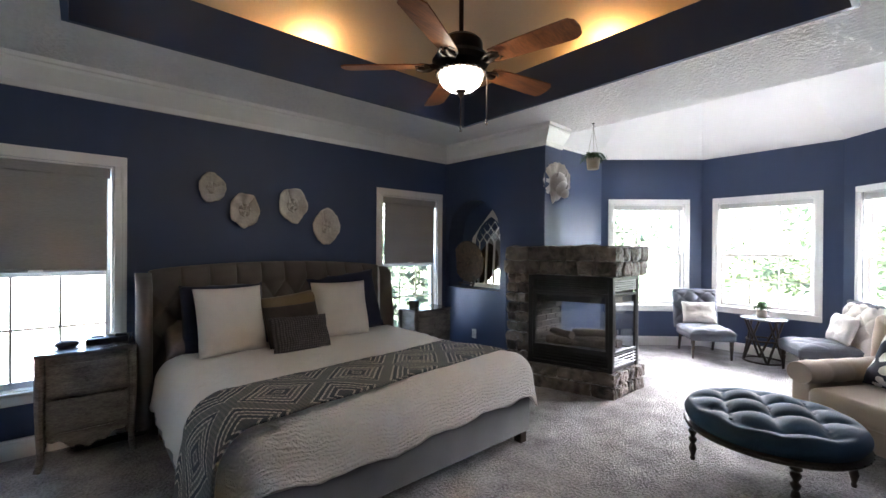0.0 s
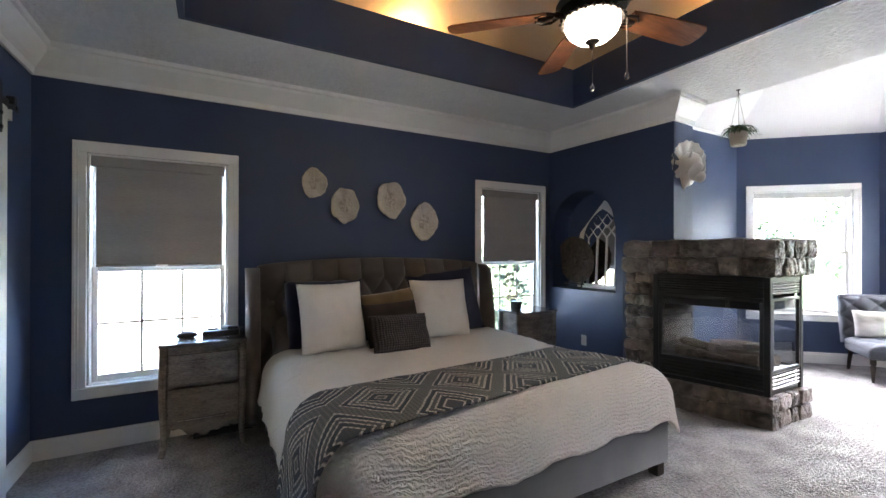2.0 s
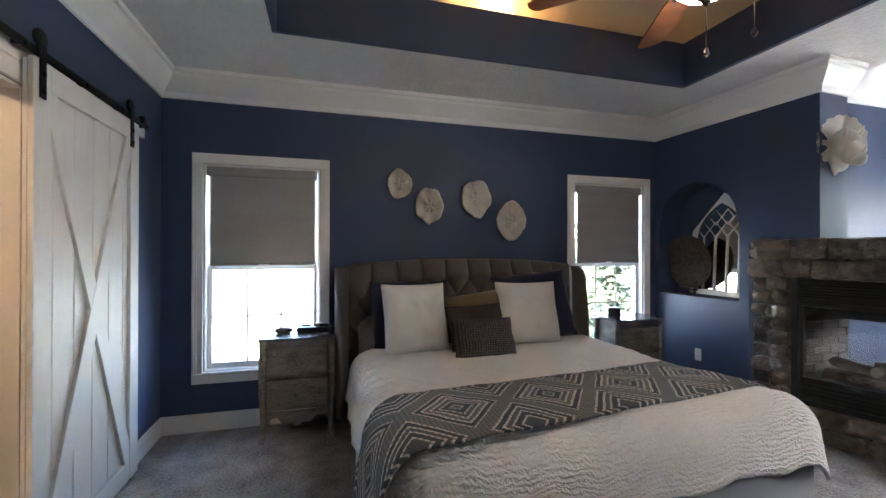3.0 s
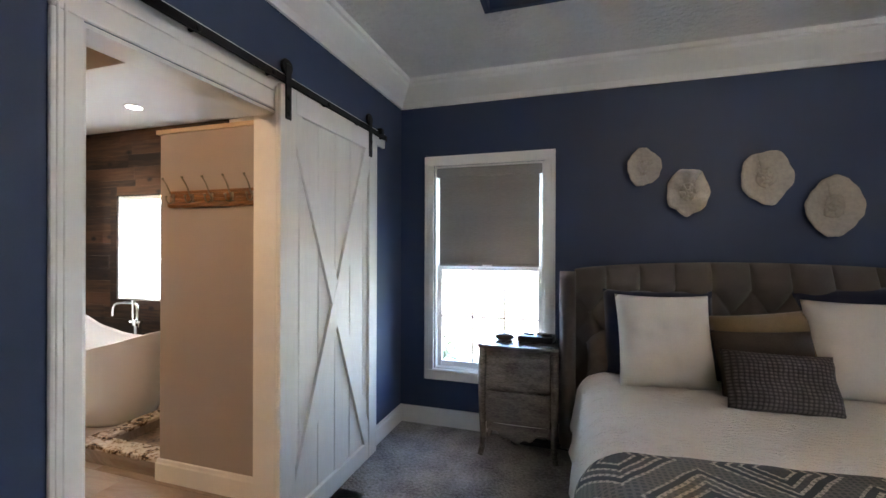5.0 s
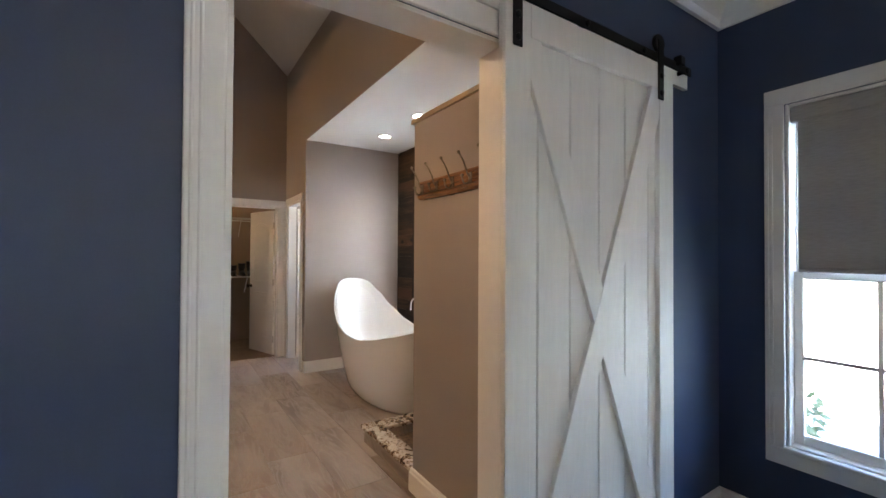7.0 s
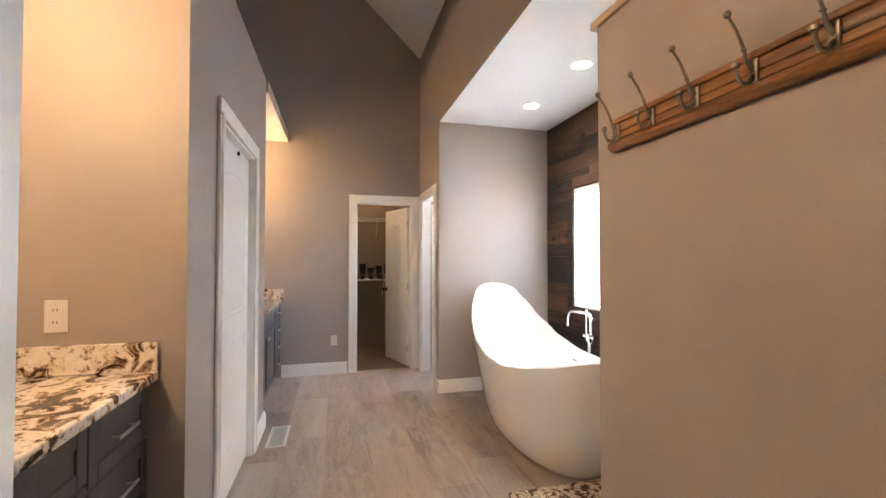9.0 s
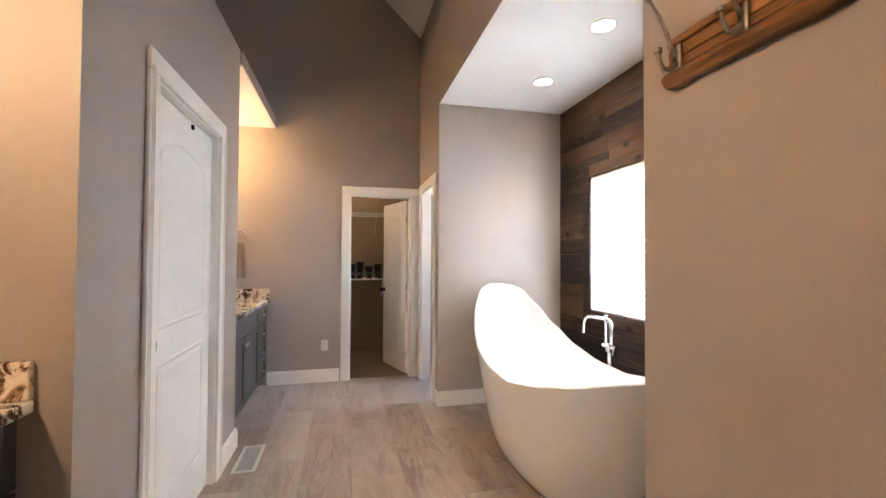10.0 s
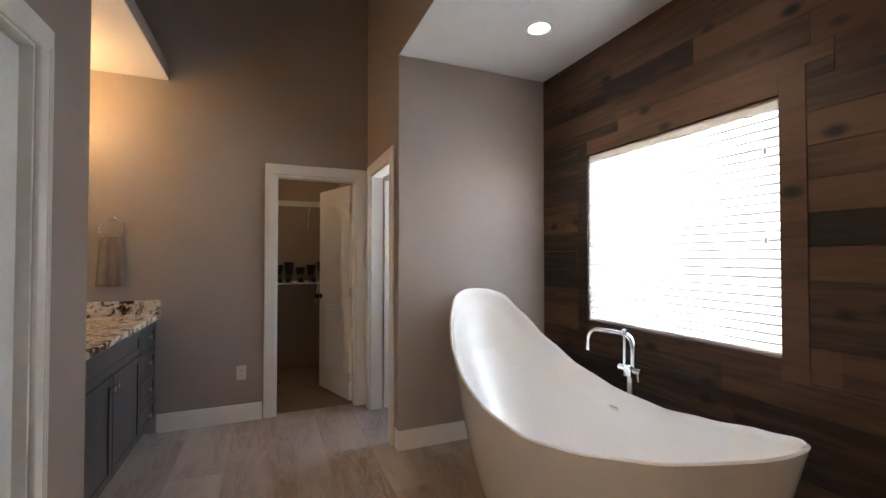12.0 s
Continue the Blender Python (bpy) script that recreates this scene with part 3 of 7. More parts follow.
def granite():
    """Cream stone with dark brown and grey mineral clusters."""
    m, n, l, p = material("speckled_granite")
    tc = n.new("ShaderNodeTexCoord")
    big, small, warp = n.new("ShaderNodeTexNoise"), n.new("ShaderNodeTexNoise"), n.new("ShaderNodeTexVoronoi")
    for x, sc in ((big, 13), (small, 45), (warp, 60)):
        x.inputs["Scale"].default_value = sc
        l.new(tc.outputs["Object"], x.inputs["Vector"])
    big.inputs["Detail"].default_value, big.inputs["Roughness"].default_value, big.inputs["Distortion"].default_value = 6, 0.7, 1.2
    ramp = n.new("ShaderNodeValToRGB")
    cr = ramp.color_ramp
    cr.elements[0].position, cr.elements[0].color = 0.36, (0.02, 0.013, 0.010, 1)
    cr.elements[1].position, cr.elements[1].color = 0.66, (0.78, 0.74, 0.68, 1)
    for pos, c in ((0.42, (0.10, 0.06, 0.04, 1)), (0.46, (0.36, 0.24, 0.15, 1)), (0.50, (0.70, 0.62, 0.52, 1))):
        e = cr.elements.new(pos)
        e.color = c
    mix = n.new("ShaderNodeMix")
    mix.data_type, mix.blend_type = "RGBA", "MULTIPLY"
    speck = n.new("ShaderNodeValToRGB")
    speck.color_ramp.elements[0].position, speck.color_ramp.elements[0].color = 0.30, (0.25, 0.2, 0.17, 1)
    speck.color_ramp.elements[1].position = 0.42
    mix.inputs[0].default_value = 0.8
    l.new(big.outputs["Fac"], ramp.inputs[0])
    l.new(small.outputs["Fac"], speck.inputs[0])
    l.new(ramp.outputs[0], mix.inputs[6])
    l.new(speck.outputs[0], mix.inputs[7])
    l.new(mix.outputs[2], p.inputs["Base Color"])
    p.inputs["Roughness"].default_value = 0.14
    return m


GRANITE = granite()
def quilted():
    """Off-white matelasse: rows of small puckers by the cloth's own UV metres."""
    m, n, l, p = material("white_matelasse_cotton")
    uv = n.new("ShaderNodeUVMap")
    warp, stain = n.new("ShaderNodeTexNoise"), n.new("ShaderNodeTexNoise")
    warp.inputs["Scale"].default_value, stain.inputs["Scale"].default_value = 14, 3
    mixv = n.new("ShaderNodeMix")
    mixv.data_type = "VECTOR"
    mixv.inputs[0].default_value = 0.035
    l.new(uv.outputs[0], warp.inputs["Vector"])
    l.new(uv.outputs[0], stain.inputs["Vector"])
    l.new(uv.outputs[0], mixv.inputs[4])
    l.new(warp.outputs["Color"], mixv.inputs[5])
    wave = n.new("ShaderNodeTexWave")
    wave.wave_type, wave.bands_direction = "BANDS", "Y"
    wave.inputs["Scale"].default_value = 15.0
    wave.inputs["Distortion"].default_value, wave.inputs["Detail"].default_value, wave.inputs["Detail Scale"].default_value = 5.0, 2, 4.0
    fine = n.new("ShaderNodeTexNoise")
    fine.inputs["Scale"].default_value = 75
    both = n.new("ShaderNodeMath")
    both.operation = "MULTIPLY_ADD"
    both.inputs[1].default_value = 0.5
    l.new(mixv.outputs[1], wave.inputs["Vector"])
    l.new(uv.outputs[0], fine.inputs["Vector"])
    l.new(fine.outputs["Fac"], both.inputs[0])
    l.new(wave.outputs["Fac"], both.inputs[2])
    b = n.new("ShaderNodeBump")
    b.inputs["Strength"].default_value, b.inputs["Distance"].default_value = 1.0, 0.008
    l.new(both.outputs[0], b.inputs["Height"])
    l.new(b.outputs[0], p.inputs["Normal"])
    ramp = n.new("ShaderNodeValToRGB")
    ramp.color_ramp.elements[0].color, ramp.color_ramp.elements[1].color = (0.78, 0.735, 0.665, 1), (0.86, 0.82, 0.76, 1)
    l.new(stain.outputs["Fac"], ramp.inputs[0])
    l.new(ramp.outputs[0], p.inputs["Base Color"])
    p.inputs["Roughness"].default_value, p.inputs["Sheen Weight"].default_value = 0.9, 0.15
    return m



def knitted():
    """Charcoal waffle knit: rows of small raised cells."""
    m, n, l, p = material("charcoal_knit")
    tc, sep, tone = n.new("ShaderNodeTexCoord"), n.new("ShaderNodeSeparateXYZ"), n.new("ShaderNodeTexNoise")
    l.new(tc.outputs["Object"], sep.inputs[0])
    l.new(tc.outputs["Object"], tone.inputs["Vector"])
    tone.inputs["Scale"].default_value = 40

    def cell(axis, k):
        a, b_, c = n.new("ShaderNodeMath"), n.new("ShaderNodeMath"), n.new("ShaderNodeMath")
        a.operation, b_.operation, c.operation = "MULTIPLY", "SINE", "ABSOLUTE"
        a.inputs[1].default_value = k
        l.new(sep.outputs[axis], a.inputs[0])
        l.new(a.outputs[0], b_.inputs[0])
        l.new(b_.outputs[0], c.inputs[0])
        return c.outputs[0]
    height, ramp, mix = n.new("ShaderNodeMath"), n.new("ShaderNodeValToRGB"), n.new("ShaderNodeMath")
    height.operation, mix.operation = "MULTIPLY", "MULTIPLY"
    l.new(cell(0, 150), height.inputs[0])
    l.new(cell(2, 190), height.inputs[1])
    l.new(height.outputs[0], mix.inputs[0])
    l.new(tone.outputs["Fac"], mix.inputs[1])
    ramp.color_ramp.elements[0].color, ramp.color_ramp.elements[1].color = (0.028, 0.024, 0.025, 1), (0.16, 0.14, 0.14, 1)
    ramp.color_ramp.elements[1].position = 0.6
    l.new(mix.outputs[0], ramp.inputs[0])
    l.new(ramp.outputs[0], p.inputs["Base Color"])
    b = n.new("ShaderNodeBump")
    b.inputs["Strength"].default_value, b.inputs["Distance"].default_value = 0.8, 0.006
    l.new(height.outputs[0], b.inputs["Height"])
    l.new(b.outputs[0], p.inputs["Normal"])
    p.inputs["Roughness"].default_value = 0.95
    return m


def add_knots(m, scale, size, tint):
    """Dark oval knots scattered over a plank material."""
    n, l = m.node_tree.nodes, m.node_tree.links
    p = n["Principled BSDF"]
    base = p.inputs["Base Color"].links[0].from_socket
    tc, mp = n.new("ShaderNodeTexCoord"), n.new("ShaderNodeMapping")
    mp.inputs["Scale"].default_value = (0.7, 1, 1.15)
    l.new(tc.outputs["Object"], mp.inputs["Vector"])
    source = mp.outputs[0]
    vor, ramp, mix = n.new("ShaderNodeTexVoronoi"), n.new("ShaderNodeValToRGB"), n.new("ShaderNodeMix")
    vor.inputs["Scale"].default_value = scale
    l.new(source, vor.inputs["Vector"])
    ramp.color_ramp.elements[0].position, ramp.color_ramp.elements[0].color = size * 0.35, (1, 1, 1, 1)
    ramp.color_ramp.elements[1].position, ramp.color_ramp.elements[1].color = size, (0, 0, 0, 1)
    l.new(vor.outputs["Distance"], ramp.inputs[0])
    mix.data_type = "RGBA"
    mix.inputs[7].default_value = (*tint, 1)
    l.new(ramp.outputs[0], mix.inputs[0])
    l.new(base, mix.inputs[6])
    l.new(mix.outputs[2], p.inputs["Base Color"])


PILLOW_KNIT = knitted()
add_knots(PLANK, 6.0, 0.24, (0.004, 0.0022, 0.0014))
LINEN_WHITE = quilted()
THROW, LEAF_PRINT = runner_cloth(), leaf_print()

# ---- trim ----
CROWN = [(0, 0), (0.018, 0.0), (0.022, 0.045), (0.05, 0.075), (0.085, 0.12), (0.105, 0.15), (0.105, 0.175), (0.125, 0.18), (0.125, 0.212), (0, 0.212)]


def moulding(name, path, profile, z, mat, label, closed=False):
    """A moulding swept along path with mitred corners; profile is (out, up), out to the left of the way."""
    pts = [Vector(p) for p in path]
    bm = bmesh.new()
    rings = []
    for i, p in enumerate(pts):
        d1 = (p - pts[i - 1]).normalized() if i else (pts[1] - p).normalized()
        d2 = (pts[i + 1] - p).normalized() if i < len(pts) - 1 else d1
        n1, n2 = Vector((-d1.y, d1.x)), Vector((-d2.y, d2.x))
        miter = (n1 + n2) / (1 + n1.dot(n2))
        rings.append([bm.verts.new((p.x + miter.x * a, p.y + miter.y * a, z + b)) for a, b in profile])
    for a, b in zip(rings, rings[1:]):
        for k in range(len(profile)):
            j = (k + 1) % len(profile)
            bm.faces.new((a[k], a[j], b[j], b[k]))
    bm.faces.new(rings[0])
    bm.faces.new(rings[-1])
    return structure(name, bm, mat, label, "trim")


moulding("crown_molding", [(5.12, -1.502), (4.790, -1.522), (4.703, -0.002), (0.002, -0.002), (0.002, -4.998), (5.2, -4.998)], CROWN, 2.637, WHITE, "white stepped crown molding under the ceiling")
BASE = [(0, 0), (0.016, 0), (0.016, 0.11), (0.011, 0.118), (0.009, 0.135), (0, 0.14)]
moulding("baseboard", [(4.758, -0.98), (4.703, -0.002), (0.002, -0.002), (0.002, -1.50)], BASE, 0.001, WHITE, "white painted bedroom baseboard")
moulding("baseboard", [(0.002, -2.52), (0.002, -4.998), (7.2, -4.998)], BASE, 0.001, WHITE, "white painted bedroom baseboard")
moulding("baseboard", [(p[0] - 0.003, p[1] - 0.003) for p in ((7.25, -4.66), (8.30, -3.55), (8.38, -1.92), (7.24, -0.85), (5.9, -0.85))], BASE, 0.001, WHITE, "white painted baseboard round the bay")
moulding("baseboard", [(-4.868, -2.07), (-4.868, -2.80)], BASE, -0.003, WHITE, "white baseboard on the bathroom end wall")
moulding("baseboard", [(-3.872, -0.3), (-3.872, -1.203), (-3.96, -1.203)], [(-a, b) for a, b in BASE], -0.003, WHITE, "white baseboard at the head of the tub")
moulding("baseboard", [(-3.402, -2.88), (-3.402, -2.758), (-3.03, -2.758)], BASE, -0.003, WHITE, "white baseboard beside the linen closet")
moulding("baseboard", [(-1.083, -1.22), (-1.083, -1.312), (-0.125, -1.312)], [(-a, b) for a, b in BASE], -0.003, WHITE, "white baseboard along the partition")
structure("partition_cap", boxes((-1.10, -0.12, -1.325, -1.175, 2.17, 2.195)), surface("pale_wood_cap", (0.52, 0.40, 0.27), 0.5, 0.15, 4, 30, 0.1, 0.001, stretch=(0.3, 3, 3)), "pale wood cap on the partition", "trim")

def casing(name, place, u0, u1, v1, w, label, v0=None, proud=0.02):
    """Casing boards round an opening; place maps (u, depth, v); v0 None leaves the foot open."""
    bm = bmesh.new()
    low = 0.0 if v0 is None else v0

    def board(a0, a1, b0, b1, d=proud):
        t = bmesh.new()
        rounded(t, a0, a1, -d, -0.001, b0, b1, 0.006, 2)
        bmesh.ops.transform(t, matrix=place, verts=t.verts[:])
        merge(bm, t)

    board(u0 - w, u0, low, v1)
    board(u1, u1 + w, low, v1)
    board(u0 - w, u1 + w, v1, v1 + w)
    for a in (u0 - w + 0.016, u0 - w + 0.034, u1 + w - 0.034, u1 + w - 0.016):
        board(a - 0.004, a + 0.004, low + 0.001, v1 + 0.02, proud + 0.005)
    if v0 is not None:
        board(u0 - w, u1 + w, v0 - w, v0)
        board(u0 - 0.004, u1 + 0.004, v0 - 0.012, v0 + 0.012, proud + 0.016)
    return structure(name, bm, WHITE, label, "trim")


def frame_matrix(origin, ux, out):
    return Matrix(((ux[0], out[0], 0, origin[0]), (ux[1], out[1], 0, origin[1]), (0, 0, 1, origin[2] if len(origin) > 2 else 0), (0, 0, 0, 1)))


NORTH = frame_matrix((0, 0), (1, 0), (0, 1))
WESTW = frame_matrix((0, 0), (0, 1), (-1, 0))     # u along +y, depth towards -x
BATHW = frame_matrix((-4.87, 0), (0, 1), (-1, 0))
BATHS = frame_matrix((0, -2.76), (-1, 0), (0, -1))
SIDED = frame_matrix((0, -1.2), (1, 0), (0, 1))

# ---- windows ----
def window(name, m, hole, label, drop, shade_label, grid=True):
    u0, u1, v0, v1 = hole
    w = tagged(new(name), label, "window", kind="structure")
    w.matrix_world = m

    def bar(nm, dims, mat=WHITE, r=0.004):
        b = bmesh.new()
        rounded(b, *dims, r, 1)
        return part(nm, b, mat, w)

    f = 0.035
    bar("jamb", (u0, u0 + 0.014, -0.001, 0.15, v0, v1))
    bar("jamb", (u1 - 0.014, u1, -0.001, 0.15, v0, v1))
    bar("head_jamb", (u0 + 0.014, u1 - 0.014, -0.001, 0.15, v1 - 0.014, v1))
    bar("sill", (u0 + 0.014, u1 - 0.014, -0.001, 0.17, v0, v0 + 0.02))
    mid = v0 + (v1 - v0) * 0.5
    a0, a1 = u0 + 0.016, u1 - 0.016
    for nm, z0, z1, d in (("lower_sash", v0 + 0.022, mid + 0.02, 0.05), ("upper_sash", mid - 0.02, v1 - 0.016, 0.088)):
        b = bmesh.new()
        for dims in ((a0, a0 + f, d, d + 0.034, z0, z1), (a1 - f, a1, d, d + 0.034, z0, z1), (a0 + f, a1 - f, d, d + 0.034, z0, z0 + f + 0.01), (a0 + f, a1 - f, d, d + 0.034, z1 - f, z1)):
            rounded(b, *dims, 0.004, 1)
        s = part(nm, b, WHITE, w)
        b = bmesh.new()
        box(b, a0 + f, a1 - f, d + 0.014, d + 0.018, z0 + f + 0.01, z1 - f)
        pane = part("pane", b, GLASS, s, "clear window glass")
        pane.visible_shadow = False
        if grid:
            for k in (1, 2):
                x = a0 + f + (a1 - a0 - 2 * f) * k / 3
                b = bmesh.new()
                box(b, x - 0.009, x + 0.009, d + 0.008, d + 0.012, z0 + f + 0.01, z1 - f)
                part("muntin", b, WHITE, s)
            b = bmesh.new()
            zc = (z0 + z1) / 2
            box(b, a0 + f, a1 - f, d + 0.004, d + 0.0075, zc - 0.009, zc + 0.009)
            part("muntin", b, WHITE, s)
    casing(name + "_casing", m, u0, u1, v1, 0.082, "white painted window casing", v0)
    # roller shade in the opening
    sh = thing("roller_shade", shade_label, "window shade", m)
    b = bmesh.new()
    rounded(b, u0 + 0.016, u1 - 0.02, 0.004, 0.044, v1 - 0.092, v1 - 0.016, 0.008, 2)
    part("valance", b, SHADE if drop > 0.1 else SHADE_PALE, sh)
    if drop > 0.1:
        b = bmesh.new()
        box(b, u0 + 0.045, u1 - 0.04, 0.016, 0.0185, v1 - drop, v1 - 0.09)
        part("cloth", b, SHADE, sh)
        b = bmesh.new()
        rounded(b, u0 + 0.045, u1 - 0.04, 0.010, 0.026, v1 - drop - 0.022, v1 - drop, 0.005, 2)
        bar_ = part("hem_bar", b, SHADE, sh)
        b = bmesh.new()
        rounded(b, (u0 + u1) / 2 - 0.04, (u0 + u1) / 2 + 0.04, 0.004, 0.010, v1 - drop - 0.02, v1 - drop - 0.006, 0.002, 1)
        part("pull", b, WHITE, bar_, "small white pull tab")
    return w


window("window_1", NORTH, W1, "white double-hung window with a half-drawn shade", 0.80, "grey woven roller shade drawn halfway down")
window("window_2", NORTH, W2, "white double-hung window beside the niche", 0.80, "grey woven roller shade drawn halfway down")
for i, k in enumerate((1, 2, 3)):
    window("window_%d" % (i + 3), bay_mats[k], BAY_WIN[k], "white double-hung window of the bay", 0.05, "pale roller shade rolled up in the window head")

# bathroom window with a white slatted blind, and a wooden surround
bw = tagged(new("window_6"), "wide bathroom window over the tub", "window", kind="structure")
for dims in ((BWIN[0], BWIN[0] + 0.03, 0.06, 0.18, BWIN[2], BWIN[3]), (BWIN[1] - 0.03, BWIN[1], 0.06, 0.18, BWIN[2], BWIN[3])):
    part("jamb", boxes(dims), WHITE, bw)
part("sill", boxes((BWIN[0] + 0.03, BWIN[1] - 0.03, 0.06, 0.19, BWIN[2], BWIN[2] + 0.03)), WHITE, bw)
part("head_jamb", boxes((BWIN[0] + 0.03, BWIN[1] - 0.03, 0.06, 0.18, BWIN[3] - 0.03, BWIN[3])), WHITE, bw)
pane = part("pane", boxes((BWIN[0] + 0.03, BWIN[1] - 0.03, 0.13, 0.134, BWIN[2] + 0.03, BWIN[3] - 0.03)), GLASS, bw, "clear window glass")
pane.visible_shadow = False
blind = thing("window_blind", "white horizontal slatted blind, closed and glowing with daylight", "blind", pose(0, 0.035, 0))
b = bmesh.new()
rounded(b, BWIN[0] + 0.006, BWIN[1] - 0.006, -0.02, 0.022, BWIN[3] - 0.055, BWIN[3] - 0.004, 0.004, 1)
part("headrail", b, WHITE, blind)
b = bmesh.new()
sheet(b, 1, 4, lambda u, v: (BWIN[0] + 0.008 + u * (BWIN[1] - BWIN[0] - 0.016), 0.006 * (2 * v - 1) - 0.003 * math.cos((v - 0.5) * 3), 0.0235 * (2 * v - 1)))
kept = set(b.faces)
# Oversized opaque lip: puts the shade line of each slat overlap into the shape.
box(b, BWIN[0] + 0.008, BWIN[1] - 0.008, -0.0135, -0.0105, -0.0290, -0.0195)
for f in b.faces:
    f.material_index = 0 if f in kept else 1
slat_mesh = mesh_object("slat", b, BLIND, True)
slat_mesh.data.materials.append(PLATE)
slat_mesh.parent = blind
nslat = 26
slat_mesh.location = (0, 0, BWIN[2] + 0.035)
for i in range(1, nslat):
    s = slat_mesh.copy()
    scene.collection.objects.link(s)
    s.location = (0, 0, BWIN[2] + 0.035 + i * (BWIN[3] - BWIN[2] - 0.1) / (nslat - 1))
b = bmesh.new()
rounded(b, BWIN[0] + 0.008, BWIN[1] - 0.008, -0.014, 0.014, BWIN[2] + 0.003, BWIN[2] + 0.02, 0.004, 1)
part("bottom_rail", b, WHITE, blind)
for x, z in ((BWIN[1] - 0.06, 1.80), (BWIN[1] - 0.06, 1.40), (BWIN[0] + 0.06, 1.45)):
    b = bmesh.new()
    tube(b, [(x, -0.026, BWIN[3] - 0.05), (x, -0.026, z)], 0.0015, 5)
    lathe(b, [(0, 0.02), (0.006, 0.016), (0.009, -0.012), (0, -0.016)], 8, pose(x, -0.026, z))
    part("cord", b, PLATE, blind)

# ---- doors ----
casing("door_1_casing", WESTW, DOOR[0], DOOR[1], DOOR[3], 0.085, "white fluted casing round the bathroom doorway")
structure("door_1_jamb", boxes((-0.13, 0.0, DOOR[0], DOOR[0] + 0.015, 0, DOOR[3] - 0.015), (-0.13, 0.0, DOOR[1] - 0.015, DOOR[1], 0, DOOR[3] - 0.015), (-0.13, 0.0, DOOR[0], DOOR[1], DOOR[3] - 0.015, DOOR[3])), WHITE, "white jamb lining of the doorway", "trim")
structure("rail_board", boxes((0.001, 0.021, -2.6, -0.37, 2.224, 2.332)), WHITE, "white board behind the barn door rail", "trim")

barn = thing("barn_door", "white cross-braced sliding barn door, slid open along the wall", "door", pose(0.031, 0, 0))
D0, D1, DZ0, DZ1 = -1.62, -0.60, 0.025, 2.25
nb = 6
for i in range(nb):
    b = bmesh.new()
    ya, yb = D0 + (D1 - D0) * i / nb, D0 + (D1 - D0) * (i + 1) / nb
    rounded(b, 0, 0.02, ya + 0.002, yb - 0.002, DZ0 + 0.01, DZ1 - 0.01, 0.004, 1)
    part("board", b, BARN, barn)
fw = 0.115
for nm, dims in (("stile", (0.02, 0.042, D0, D0 + fw, DZ0, DZ1)), ("stile", (0.02, 0.042, D1 - fw, D1, DZ0, DZ1)),
                 ("rail", (0.02, 0.0415, D0 + fw + 0.001, D1 - fw - 0.001, DZ1 - fw, DZ1)), ("rail", (0.02, 0.0415, D0 + fw + 0.001, D1 - fw - 0.001, DZ0, DZ0 + fw))):
    b = bmesh.new()
    rounded(b, *dims, 0.004, 2)
    part(nm, b, BARN, barn)
ia, ib, ja, jb = D0 + fw, D1 - fw, DZ0 + fw, DZ1 - fw
bwid = 0.10


def brace(ya, za, yb, zb, x1):
    b = bmesh.new()
    d = Vector((0, yb - ya, zb - za))
    ang = math.atan2(d.z, d.y)
    m = Matrix.Translation((0, (ya + yb) / 2, (za + zb) / 2)) @ Matrix.Rotation(ang, 4, "X")
    L = d.length / 2
    rounded(b, 0.02, x1, -L, L, -bwid / 2, bwid / 2, 0.004, 2, m)
    for co, no in (((0, ia, 0), (0, -1, 0)), ((0, ib, 0), (0, 1, 0)), ((0, 0, ja), (0, 0, -1)), ((0, 0, jb), (0, 0, 1))):
        bmesh.ops.bisect_plane(b, geom=b.verts[:] + b.edges[:] + b.faces[:], plane_co=co, plane_no=no, clear_outer=True)
    bmesh.ops.holes_fill(b, edges=[e for e in b.edges if e.is_boundary])
    part("brace", b, BARN, barn)


brace(ia - 0.02, ja - 0.05, ib + 0.02, jb + 0.05, 0.040)
brace(ib + 0.02, ja - 0.05, ia - 0.02, jb + 0.05, 0.0385)
for y in (-1.572, -0.712):
    b = bmesh.new()
    rounded(b, 0.043, 0.050, y - 0.022, y + 0.022, 2.085, 2.355, 0.003, 1)
    h = part("hanger", b, BLACK_METAL, barn, "black iron strap hanger")
    b = bmesh.new()
    lathe(b, [(0, 0.0), (0.036, 0.0), (0.04, 0.004), (0.04, 0.014), (0.036, 0.018), (0, 0.018)], 20, pose(0.026, y, 2.342, 0, 90, 0))
    part("wheel", b, BLACK_METAL, h)
    for z in (2.115, 2.19):
        b = bmesh.new()
        lathe(b, [(0.013, 0), (0.013, 0.004), (0.008, 0.008), (0, 0.009)], 10, pose(0.050, y, z, 0, 90, 0))
        part("bolt", b, BLACK_METAL, h)
rail = thing("barn_door_rail", "flat black iron rail above the doorway", "door rail", pose(0.057, 0, 2.282))
b = bmesh.new()
rounded(b, 0, 0.008, -2.6, -0.42, -0.02, 0.02, 0.002, 1)
part("rail_bar", b, BLACK_METAL, rail)
for y in (-2.5, -2.07, -1.66, -1.2, -0.82, -0.46):
    b = bmesh.new()
    lathe(b, [(0.010, -0.036), (0.010, 0.008), (0.013, 0.009), (0.013, 0.015), (0, 0.017)], 10, pose(0, y, 0, 0, 90, 0))
    part("standoff", b, BLACK_METAL, rail)
b = bmesh.new()
rounded(b, -0.006, 0.03, -0.56, -0.515, 0.0, 0.045, 0.006, 2)
part("end_stop", b, BLACK_METAL, rail)


